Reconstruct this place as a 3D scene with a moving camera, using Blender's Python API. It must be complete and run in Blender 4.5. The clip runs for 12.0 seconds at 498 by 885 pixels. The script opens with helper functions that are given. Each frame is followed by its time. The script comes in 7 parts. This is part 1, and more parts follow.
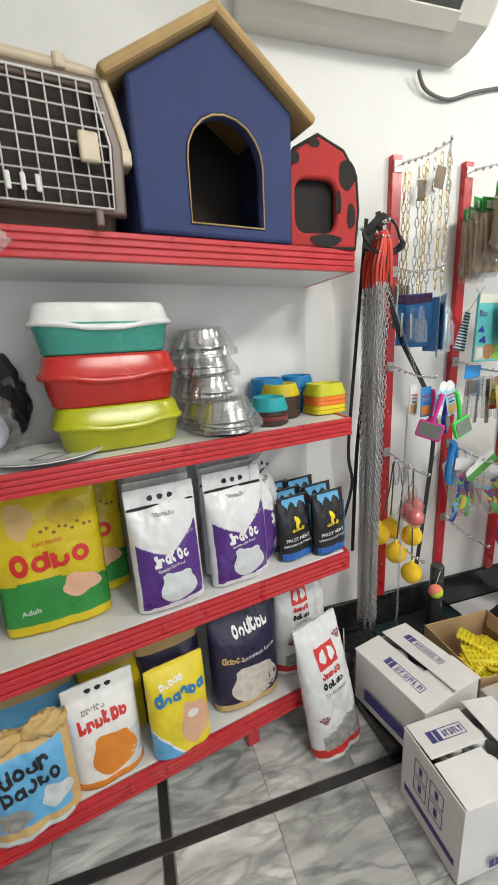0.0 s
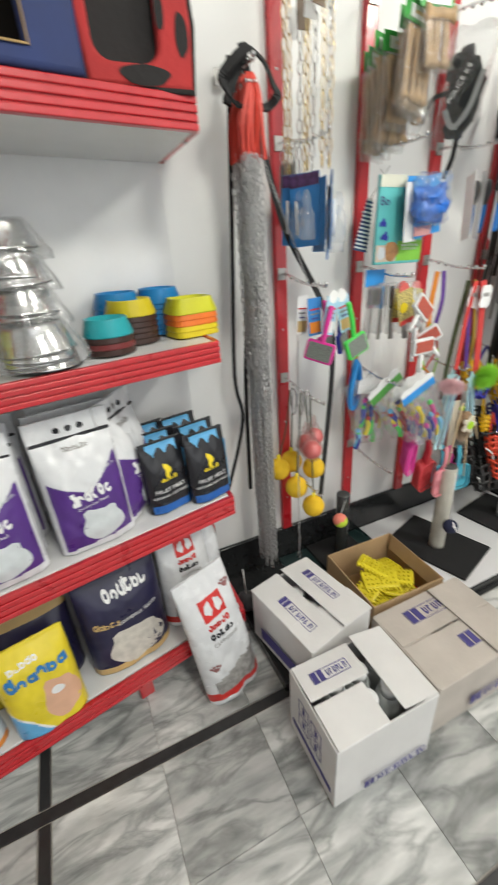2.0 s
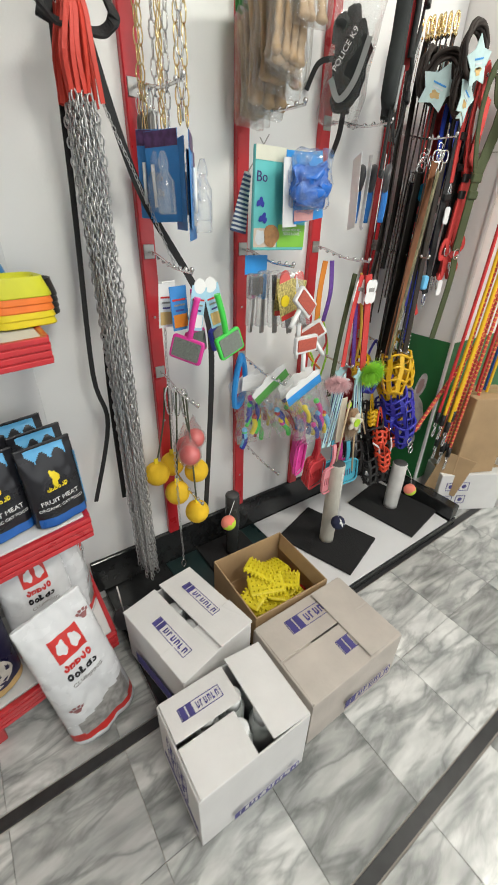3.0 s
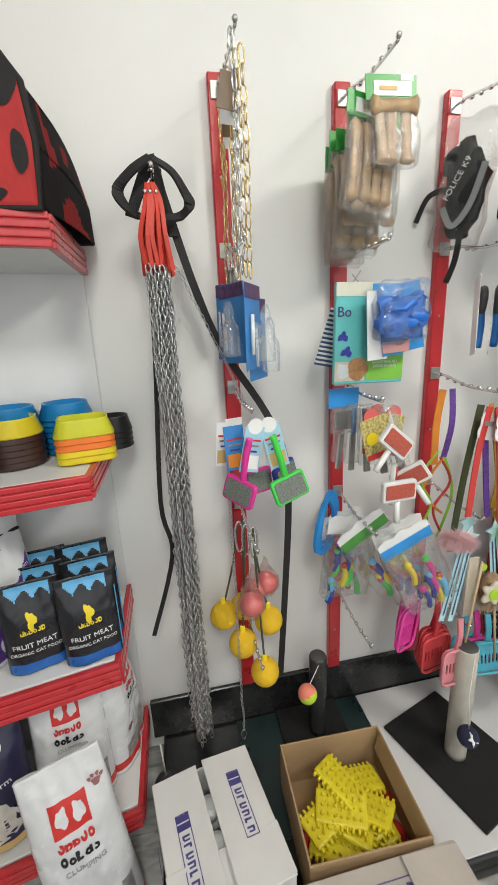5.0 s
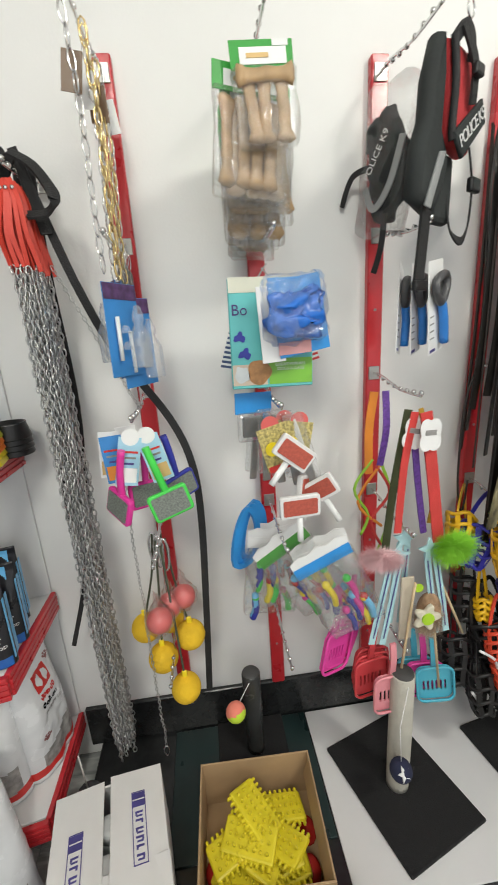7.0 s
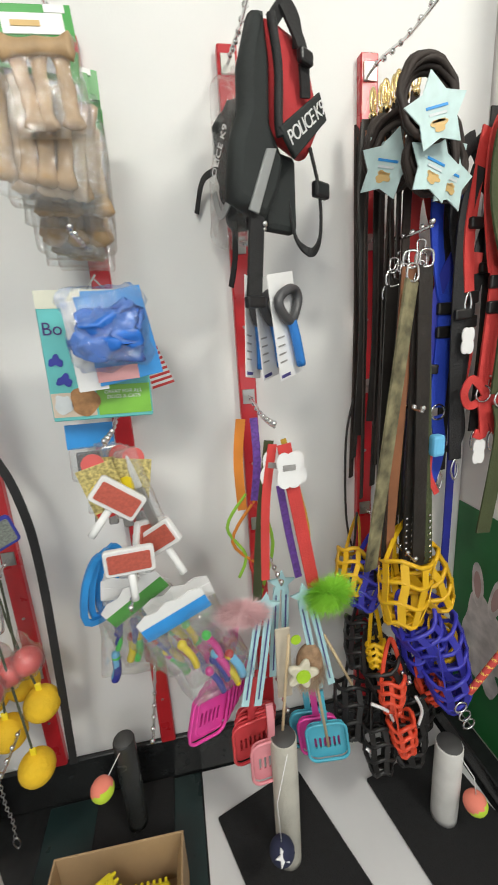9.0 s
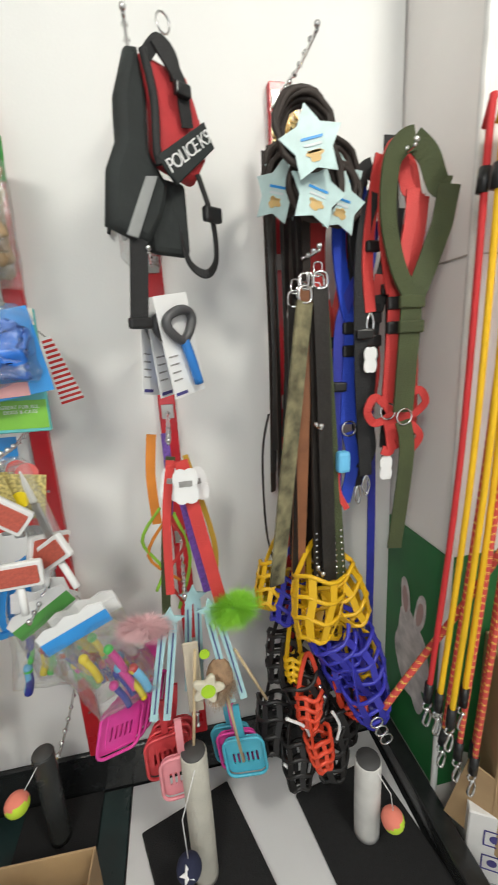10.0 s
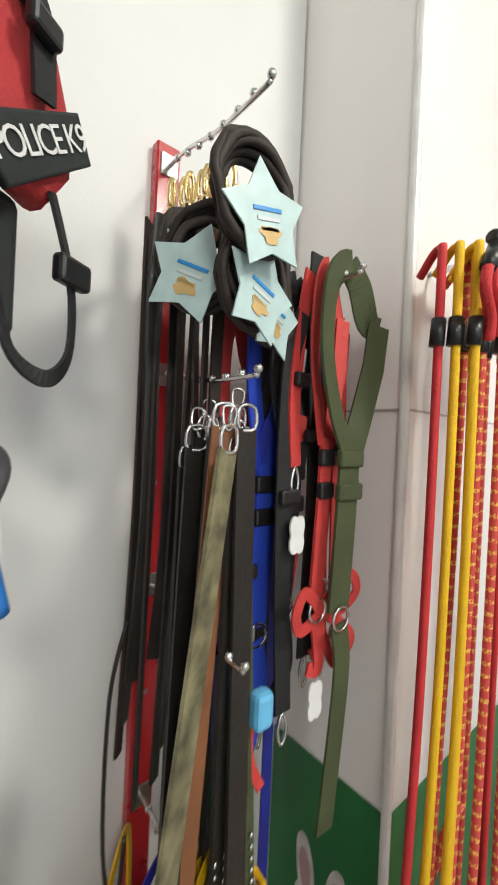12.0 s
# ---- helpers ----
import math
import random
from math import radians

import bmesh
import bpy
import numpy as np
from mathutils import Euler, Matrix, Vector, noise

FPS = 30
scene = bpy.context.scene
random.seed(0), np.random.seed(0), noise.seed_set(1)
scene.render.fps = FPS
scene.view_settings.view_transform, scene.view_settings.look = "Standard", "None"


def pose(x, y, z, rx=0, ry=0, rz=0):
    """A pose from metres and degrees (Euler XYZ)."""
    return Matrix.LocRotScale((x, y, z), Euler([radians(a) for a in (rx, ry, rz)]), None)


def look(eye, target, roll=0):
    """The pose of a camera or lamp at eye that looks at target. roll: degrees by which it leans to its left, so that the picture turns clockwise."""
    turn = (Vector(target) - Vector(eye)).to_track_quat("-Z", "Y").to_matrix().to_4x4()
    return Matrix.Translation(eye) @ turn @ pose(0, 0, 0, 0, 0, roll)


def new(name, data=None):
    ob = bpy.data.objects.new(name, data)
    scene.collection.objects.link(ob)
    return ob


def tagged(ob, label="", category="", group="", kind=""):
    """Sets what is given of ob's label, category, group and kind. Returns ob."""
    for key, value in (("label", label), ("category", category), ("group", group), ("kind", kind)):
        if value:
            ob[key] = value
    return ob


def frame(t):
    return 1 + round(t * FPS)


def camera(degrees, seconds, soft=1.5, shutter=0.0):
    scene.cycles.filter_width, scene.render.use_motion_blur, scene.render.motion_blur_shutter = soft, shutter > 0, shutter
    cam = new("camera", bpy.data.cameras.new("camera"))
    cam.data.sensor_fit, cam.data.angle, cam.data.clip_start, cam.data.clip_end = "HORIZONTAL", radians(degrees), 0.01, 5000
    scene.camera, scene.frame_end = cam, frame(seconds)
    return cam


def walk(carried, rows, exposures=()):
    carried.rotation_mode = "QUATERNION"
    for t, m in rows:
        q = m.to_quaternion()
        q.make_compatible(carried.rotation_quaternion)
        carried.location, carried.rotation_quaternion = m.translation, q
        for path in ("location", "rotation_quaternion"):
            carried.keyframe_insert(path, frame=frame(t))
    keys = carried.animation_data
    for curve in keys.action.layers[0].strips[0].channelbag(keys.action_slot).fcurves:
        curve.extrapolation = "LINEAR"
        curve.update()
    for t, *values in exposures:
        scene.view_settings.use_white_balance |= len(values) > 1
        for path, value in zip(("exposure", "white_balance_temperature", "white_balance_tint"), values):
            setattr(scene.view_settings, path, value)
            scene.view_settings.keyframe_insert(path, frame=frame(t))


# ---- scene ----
cam = camera(64.1, 12.0, shutter=0.4)
PATH = [
    (0, (-0.971, -1.361, 1.337), (-0.429, 0.5, 0.843), -2.8),
    (0.5, (-0.985, -1.332, 1.333), (-0.419, 0.497, 0.753), -0.3),
    (1, (-0.941, -1.295, 1.318), (-0.415, 0.529, 0.685), -1.1),
    (1.5, (-0.816, -1.239, 1.314), (-0.369, 0.577, 0.607), -3.2),
    (2, (-0.671, -1.239, 1.293), (0.032, 0.418, 0.421), -4.0),
    (2.5, (-0.594, -1.213, 1.288), (0.362, 0.25, 0.316), -0.1),
    (2.7, (-0.547, -1.161, 1.304), (0.495, 0.207, 0.283), 1.9),
    (4.3, (-0.2, -1.171, 1.329), (0.279, 0.655, 0.671), -3.4),
    (4.5, (-0.197, -1.159, 1.339), (0.231, 0.697, 0.729), -3.9),
    (5, (-0.167, -1.103, 1.352), (0.193, 0.793, 0.828), -2.6),
    (5.5, (-0.132, -1.037, 1.354), (0.209, 0.849, 0.781), -1.9),
    (6, (-0.041, -1.013, 1.344), (0.265, 0.868, 0.736), -3.1),
    (6.5, (0.08, -1.045, 1.354), (0.244, 0.864, 0.78), -3.8),
    (7, (0.153, -1.079, 1.355), (0.349, 0.833, 0.803), -3.8),
    (7.5, (0.212, -1.089, 1.35), (0.529, 0.803, 0.784), -4.6),
    (7.7, (0.223, -1.074, 1.354), (0.652, 0.782, 0.744), -4.4),
    (9.3, (0.512, -0.984, 1.359), (0.8, 0.932, 0.862), -3.3),
    (9.5, (0.557, -0.997, 1.361), (0.821, 0.923, 0.867), -3.1),
    (10, (0.637, -1.034, 1.367), (0.985, 0.877, 0.889), -3.2),
    (10.5, (0.689, -1.045, 1.37), (1.181, 0.838, 0.908), -4.0),
    (11, (0.682, -0.957, 1.364), (1.303, 0.876, 0.863), 0.1),
    (11.5, (0.648, -0.738, 1.418), (1.597, 1.01, 1.21), 0.9),
    (12, (0.635, -0.618, 1.453), (1.905, 0.927, 1.452), 2.6),
]
walk(cam, [(t, look(eye, target, roll)) for t, eye, target, roll in PATH], [(0, 0.2), (2.5, 0.2), (4.5, 0.0), (9.5, 0.0), (12, -0.1)])

# ---- light ----
world = bpy.data.worlds.new("world")
scene.world = world
world.use_nodes = True
world.node_tree.nodes["Background"].inputs[0].default_value = (0.9, 0.95, 1.0, 1)
world.node_tree.nodes["Background"].inputs[1].default_value = 0.3


def lamp(name, eye, target, sx, sy, watts, colour):
    data = bpy.data.lights.new(name, "AREA")
    data.shape, data.size, data.size_y, data.energy, data.color = "RECTANGLE", sx, sy, watts, colour
    ob = new(name, data)
    ob.matrix_world = look(eye, target)
    return ob


lamp("ceiling_lamp", (1.5, -1.65, 2.68), (1.0, -0.6, 1.3), 0.34, 0.34, 21, (0.985, 0.97, 0.865))
lamp("ceiling_lamp", (-0.1, -2.2, 2.68), (0.05, -1.2, 1.5), 0.5, 0.5, 27, (0.985, 0.97, 0.865))
lamp("shopfront_daylight", (0.4, -3.15, 1.5), (0.4, 0, 1.2), 3.4, 2.2, 24, (0.965, 0.985, 0.98))

# ---- materials ----
MATS = {}


def mat(name, col, rough=0.5, metal=0.0, var=0.12, scale=14.0, bump=0.0, bscale=90.0, alpha=1.0, trans=0.0, coat=0.0, emit=0.0):
    """Paint, plastic, cloth or metal with two scales of variation."""
    if name in MATS:
        return MATS[name]
    m = bpy.data.materials.new(name)
    m.use_nodes = True
    nt = m.node_tree
    b = nt.nodes["Principled BSDF"]
    tc = nt.nodes.new("ShaderNodeTexCoord")
    n1 = nt.nodes.new("ShaderNodeTexNoise")
    n1.inputs["Scale"].default_value, n1.inputs["Detail"].default_value = scale, 6
    nt.links.new(tc.outputs["Object"], n1.inputs["Vector"])
    ramp = nt.nodes.new("ShaderNodeValToRGB")
    ramp.color_ramp.elements[0].position, ramp.color_ramp.elements[1].position = 0.3, 0.7
    ramp.color_ramp.elements[0].color = (*[c * (1 - var) for c in col], 1)
    ramp.color_ramp.elements[1].color = (*[min(1, c * (1 + var * 0.6)) for c in col], 1)
    nt.links.new(n1.outputs["Fac"], ramp.inputs["Fac"])
    nt.links.new(ramp.outputs["Color"], b.inputs["Base Color"])
    mr = nt.nodes.new("ShaderNodeMapRange")
    mr.inputs["To Min"].default_value, mr.inputs["To Max"].default_value = max(0.03, rough - 0.1), min(1, rough + 0.1)
    nt.links.new(n1.outputs["Fac"], mr.inputs["Value"])
    nt.links.new(mr.outputs["Result"], b.inputs["Roughness"])
    b.inputs["Metallic"].default_value = metal
    b.inputs["Alpha"].default_value = alpha
    b.inputs["Transmission Weight"].default_value = trans
    b.inputs["Coat Weight"].default_value = coat
    b.inputs["Coat Roughness"].default_value = 0.12
    if emit:
        b.inputs["Emission Color"].default_value = (*col, 1)
        b.inputs["Emission Strength"].default_value = emit
    if bump:
        n2 = nt.nodes.new("ShaderNodeTexNoise")
        n2.inputs["Scale"].default_value, n2.inputs["Detail"].default_value = bscale, 4
        nt.links.new(tc.outputs["Object"], n2.inputs["Vector"])
        bp = nt.nodes.new("ShaderNodeBump")
        bp.inputs["Strength"].default_value, bp.inputs["Distance"].default_value = bump, 0.004
        nt.links.new(n2.outputs["Fac"], bp.inputs["Height"])
        nt.links.new(bp.outputs["Normal"], b.inputs["Normal"])
    MATS[name] = m
    return m


def marble():
    """Polished grey marble, each tile with veins of its own."""
    m = bpy.data.materials.new("marble")
    m.use_nodes = True
    nt = m.node_tree
    b = nt.nodes["Principled BSDF"]
    tc, oi = nt.nodes.new("ShaderNodeTexCoord"), nt.nodes.new("ShaderNodeObjectInfo")
    mul = nt.nodes.new("ShaderNodeVectorMath")
    mul.operation = "SCALE"
    mul.inputs[0].default_value = (13, 29, 7)
    nt.links.new(oi.outputs["Random"], mul.inputs["Scale"])
    add = nt.nodes.new("ShaderNodeVectorMath")
    nt.links.new(tc.outputs["Object"], add.inputs[0])
    nt.links.new(mul.outputs[0], add.inputs[1])
    n1 = nt.nodes.new("ShaderNodeTexNoise")
    n1.inputs["Scale"].default_value, n1.inputs["Detail"].default_value, n1.inputs["Distortion"].default_value = 9, 12, 0.35
    nt.links.new(add.outputs[0], n1.inputs["Vector"])
    r1 = nt.nodes.new("ShaderNodeValToRGB")
    r1.color_ramp.elements[0].position, r1.color_ramp.elements[1].position = 0.3, 0.68
    r1.color_ramp.elements[0].color, r1.color_ramp.elements[1].color = (0.25, 0.26, 0.255, 1), (0.66, 0.66, 0.64, 1)
    nt.links.new(n1.outputs["Fac"], r1.inputs["Fac"])
    n2 = nt.nodes.new("ShaderNodeTexNoise")
    n2.inputs["Scale"].default_value, n2.inputs["Detail"].default_value, n2.inputs["Distortion"].default_value = 7.5, 12, 0.6
    mp = nt.nodes.new("ShaderNodeMapping")
    mp.inputs["Rotation"].default_value, mp.inputs["Scale"].default_value = (0, 0, 0.7), (0.55, 1.9, 1.0)
    nt.links.new(add.outputs[0], mp.inputs["Vector"])
    nt.links.new(mp.outputs["Vector"], n2.inputs["Vector"])
    nt.links.new(mp.outputs["Vector"], n1.inputs["Vector"])
    r2 = nt.nodes.new("ShaderNodeValToRGB")
    e = r2.color_ramp.elements
    e[0].position, e[0].color, e[1].position, e[1].color = 0.42, (1, 1, 1, 1), 0.58, (1, 1, 1, 1)
    k = e.new(0.5)
    k.color = (0.5, 0.51, 0.51, 1)
    nt.links.new(n2.outputs["Fac"], r2.inputs["Fac"])
    mx = nt.nodes.new("ShaderNodeMix")
    mx.data_type, mx.blend_type = "RGBA", "MULTIPLY"
    mx.inputs["Factor"].default_value = 0.8
    nt.links.new(r1.outputs["Color"], mx.inputs["A"])
    nt.links.new(r2.outputs["Color"], mx.inputs["B"])
    hsv = nt.nodes.new("ShaderNodeHueSaturation")
    mr = nt.nodes.new("ShaderNodeMapRange")
    mr.inputs["To Min"].default_value, mr.inputs["To Max"].default_value = 0.72, 1.3
    nt.links.new(oi.outputs["Random"], mr.inputs["Value"])
    nt.links.new(mr.outputs["Result"], hsv.inputs["Value"])
    nt.links.new(mx.outputs["Result"], hsv.inputs["Color"])
    nt.links.new(hsv.outputs["Color"], b.inputs["Base Color"])
    b.inputs["Roughness"].default_value = 0.24
    return m


def film(name, gloss, bump, bscale, tint=0.04, rough=0.1):
    """Thin clear plastic: see-through, with bright glints on its creases and a trace of haze."""
    m = bpy.data.materials.new(name)
    m.use_nodes = True
    nt = m.node_tree
    nt.nodes.clear()
    out = nt.nodes.new("ShaderNodeOutputMaterial")
    tr, gl, df = nt.nodes.new("ShaderNodeBsdfTransparent"), nt.nodes.new("ShaderNodeBsdfGlossy"), nt.nodes.new("ShaderNodeBsdfDiffuse")
    tr.inputs["Color"].default_value = (0.97, 0.975, 0.975, 1)
    gl.inputs["Color"].default_value, gl.inputs["Roughness"].default_value = (1, 1, 1, 1), rough
    df.inputs["Color"].default_value = (0.8, 0.82, 0.83, 1)
    tc, nz, bp = nt.nodes.new("ShaderNodeTexCoord"), nt.nodes.new("ShaderNodeTexNoise"), nt.nodes.new("ShaderNodeBump")
    nz.inputs["Scale"].default_value, nz.inputs["Detail"].default_value, nz.inputs["Distortion"].default_value = bscale, 5, 0.6
    bp.inputs["Strength"].default_value, bp.inputs["Distance"].default_value = bump, 0.006
    nt.links.new(tc.outputs["Object"], nz.inputs["Vector"])
    nt.links.new(nz.outputs["Fac"], bp.inputs["Height"])
    fr = nt.nodes.new("ShaderNodeFresnel")
    fr.inputs["IOR"].default_value = 1.45
    mr = nt.nodes.new("ShaderNodeMapRange")
    mr.inputs["To Min"].default_value, mr.inputs["To Max"].default_value = gloss, 0.4
    nt.links.new(fr.outputs["Fac"], mr.inputs["Value"])
    for n_ in (gl, fr):
        nt.links.new(bp.outputs["Normal"], n_.inputs["Normal"])
    hz, mx = nt.nodes.new("ShaderNodeMixShader"), nt.nodes.new("ShaderNodeMixShader")
    hz.inputs["Fac"].default_value = tint
    nt.links.new(tr.outputs[0], hz.inputs[1])
    nt.links.new(df.outputs[0], hz.inputs[2])
    nt.links.new(mr.outputs["Result"], mx.inputs["Fac"])
    nt.links.new(hz.outputs[0], mx.inputs[1])
    nt.links.new(gl.outputs[0], mx.inputs[2])
    nt.links.new(mx.outputs[0], out.inputs["Surface"])
    MATS[name] = m
    return m


WALL = mat("wall_paint", (0.78, 0.78, 0.77), 0.55, var=0.05, scale=2.5, bump=0.08, bscale=160)
TILEW = mat("glossy_wall_tile", (0.88, 0.85, 0.83), 0.16, var=0.04, scale=3)
GROUT = mat("joint", (0.42, 0.38, 0.34), 0.8)
RED = mat("red_enamel", (0.52, 0.022, 0.03), 0.3, var=0.12, scale=20, bump=0.1, bscale=40, coat=0.3)
SHELFW = mat("white_board", (0.74, 0.74, 0.74), 0.4, var=0.06, scale=8, bump=0.05)
BLACKST = mat("black_granite", (0.02, 0.021, 0.022), 0.2, var=0.22, scale=40)
CHROME = mat("chrome", (0.72, 0.72, 0.72), 0.2, 1.0, var=0.15, scale=40)
STEEL = mat("polished_steel", (0.66, 0.66, 0.66), 0.16, 1.0, var=0.1)
GOLD = mat("brass_chain", (0.8, 0.62, 0.3), 0.22, 1.0)
MARBLE = marble()
FILM = film("clear_film", 0.04, 1.0, 38)
FILM2 = film("clear_wrap", 0.08, 1.0, 30, 0.1)
WHITE = mat("white_print", (0.8, 0.8, 0.8), 0.38, var=0.06, bump=0.15, bscale=25)
BLACK = mat("black_webbing", (0.014, 0.014, 0.015), 0.7, var=0.3, scale=60, bump=0.4, bscale=260)
BLACKP = mat("black_plastic", (0.012, 0.012, 0.013), 0.35)
LEATHER = mat("black_leather", (0.02, 0.017, 0.015), 0.42, var=0.3, bump=0.3)
KRAFT = mat("kraft_board", (0.42, 0.28, 0.15), 0.75, var=0.14, scale=9, bump=0.15, bscale=60)
CARTON = mat("white_carton", (0.72, 0.71, 0.7), 0.6, var=0.08, scale=7, bump=0.1)
INK = mat("navy_ink", (0.07, 0.06, 0.24), 0.6, var=0.3)
YELLOW = mat("yellow_plastic", (0.85, 0.66, 0.02), 0.4)
BLUEN = mat("blue_nylon", (0.025, 0.035, 0.33), 0.5, var=0.2, bump=0.2)


def colour(name, r, g, b, rough=0.42, **kw):
    return mat(name, (r, g, b), rough, **kw)


# ---- mesh helpers ----
def part(name, bm, material, parent=None, label="", smooth=False):
    me = bpy.data.meshes.new(name)
    bm.normal_update()
    bm.to_mesh(me)
    bm.free()
    for m in (material if isinstance(material, (list, tuple)) else [material]):
        me.materials.append(m)
    if smooth:
        for p in me.polygons:
            p.use_smooth = True
    ob = new(name, me)
    ob.parent = parent
    if label:
        tagged(ob, label=label)
    return ob


def shared(name, me, parent, m):
    ob = new(name, me)
    ob.parent = parent
    ob.matrix_local = m
    return ob


def thing(name, m, label, category, group="", kind=""):
    ob = new(name)
    ob.empty_display_size = 0.05
    ob.matrix_world = m
    return tagged(ob, label, category, group, kind)


def box(bm, c, s, bevel=0.0, m=None, seg=1, idx=0):
    r = bmesh.ops.create_cube(bm, size=1.0, matrix=Matrix.Translation(c) @ Matrix.Diagonal((*s, 1)))
    vs = r["verts"]
    fs = {f for v in vs for f in v.link_faces}
    if bevel:
        es = list({e for v in vs for e in v.link_edges})
        g = bmesh.ops.bevel(bm, geom=es, offset=bevel, segments=seg, affect="EDGES", profile=0.5)
        vs = list({v for f in g["faces"] for v in f.verts} | {v for v in vs if v.is_valid})
    if m is not None:
        bmesh.ops.transform(bm, matrix=m, verts=[v for v in vs if v.is_valid])
    if idx:
        for v in vs:
            if v.is_valid:
                for f in v.link_faces:
                    f.material_index = idx
    return bm


def boxed(c, s, bevel=0.0, m=None, seg=1):
    return box(bmesh.new(), c, s, bevel, m, seg)


def cr(pts, k=6, closed=False):
    """A smooth path through the points."""
    P = [Vector(p) for p in pts]
    n = len(P)
    out = []
    for i in range(n if closed else n - 1):
        g = (lambda j: P[j % n]) if closed else (lambda j: P[min(max(j, 0), n - 1)])
        a, b, c, d = g(i - 1), g(i), g(i + 1), g(i + 2)
        for s in range(k):
            t = s / k
            out.append(0.5 * ((2 * b) + (c - a) * t + (2 * a - 5 * b + 4 * c - d) * t * t + (3 * b - a - 3 * c + d) * t ** 3))
    if not closed:
        out.append(P[-1])
    return out


def sweep(bm, pts, w, t=None, sides=8, closed=False, ref=(0, -1, 0), idx=0):
    """A cord (round, radius w) or, with t, a flat strap of width w and thickness t whose face looks along ref."""
    P = [Vector(p) for p in pts]
    n = len(P)
    rings = []
    last = Vector(ref)
    for i in range(n):
        a = P[(i - 1) % n] if closed or i else P[0]
        b = P[(i + 1) % n] if closed or i < n - 1 else P[-1]
        tan = (b - a).normalized() if (b - a).length > 1e-7 else Vector((0, 0, 1))
        nor = Vector(ref) if t else last
        nor = nor - tan * nor.dot(tan)
        if nor.length < 0.15:
            nor = last - tan * last.dot(tan)
        if nor.length < 1e-3:
            nor = tan.orthogonal()
        nor.normalize()
        last = nor
        side = tan.cross(nor)
        if t:
            ring = [P[i] + side * (w / 2 * sx) + nor * (t / 2 * sy) for sx, sy in ((-1, -1), (1, -1), (1, 1), (-1, 1))]
        else:
            ring = [P[i] + (side * math.cos(2 * math.pi * q / sides) + nor * math.sin(2 * math.pi * q / sides)) * w for q in range(sides)]
        rings.append([bm.verts.new(v) for v in ring])
    m = len(rings[0])
    for i in range(n if closed else n - 1):
        A, B = rings[i], rings[(i + 1) % n]
        for q in range(m):
            f = bm.faces.new((A[q], A[(q + 1) % m], B[(q + 1) % m], B[q]))
            f.material_index, f.smooth = idx, not t
    if not closed:
        bm.faces.new(rings[0][::-1]).material_index = idx
        bm.faces.new(rings[-1]).material_index = idx
    return bm


def swept(*a, **k):
    return sweep(bmesh.new(), *a, **k)


def lathe(profile, n=28, bm=None, c=(0, 0, 0), sq=0.0, sy=1.0, idx=0):
    """A turned shape from (radius, height) pairs; sq > 0 squares it off."""
    bm = bm or bmesh.new()
    rings = []
    for r, z in profile:
        ring = []
        for q in range(n):
            a = 2 * math.pi * q / n
            ca, sa = math.cos(a), math.sin(a)
            k = 1.0
            if sq:
                k = 1 / (abs(ca) ** sq + abs(sa) ** sq) ** (1 / sq)
            ring.append(bm.verts.new((c[0] + r * k * ca, c[1] + r * k * sa * sy, c[2] + z)))
        rings.append(ring)
    for A, B in zip(rings, rings[1:]):
        for q in range(n):
            f = bm.faces.new((A[q], A[(q + 1) % n], B[(q + 1) % n], B[q]))
            f.smooth, f.material_index = True, idx
    bm.faces.new(rings[0][::-1]).material_index = idx
    bm.faces.new(rings[-1]).material_index = idx
    return bm


def ball(bm, c, r, s=(1, 1, 1), seg=14, idx=0):
    g = bmesh.ops.create_uvsphere(bm, u_segments=seg, v_segments=max(6, seg * 2 // 3), radius=r)
    for v in g["verts"]:
        v.co = Vector((v.co.x * s[0], v.co.y * s[1], v.co.z * s[2])) + Vector(c)
        for f in v.link_faces:
            f.smooth, f.material_index = True, idx
    return bm


def plate(loops, depth, bevel=0.0):
    """A flat shape in x and z with holes, depth thick along y, as a bmesh. The first loop is the outline."""
    cu = bpy.data.curves.new("outline", "CURVE")
    cu.dimensions, cu.fill_mode, cu.extrude, cu.bevel_depth, cu.bevel_resolution = "2D", "BOTH", max(0.0001, depth / 2 - bevel), bevel, 1
    cu.offset = -bevel
    for lp in loops:
        s = cu.splines.new("POLY")
        s.points.add(len(lp) - 1)
        for p, (x, z) in zip(s.points, lp):
            p.co = (x, z, 0, 1)
        s.use_cyclic_u = True
    ob = bpy.data.objects.new("outline", cu)
    me = bpy.data.meshes.new_from_object(ob)
    bm = bmesh.new()
    bm.from_mesh(me)
    bpy.data.objects.remove(ob)
    bpy.data.curves.remove(cu)
    bpy.data.meshes.remove(me)
    bmesh.ops.transform(bm, matrix=Matrix.Rotation(radians(90), 4, "X"), verts=bm.verts)
    return bm


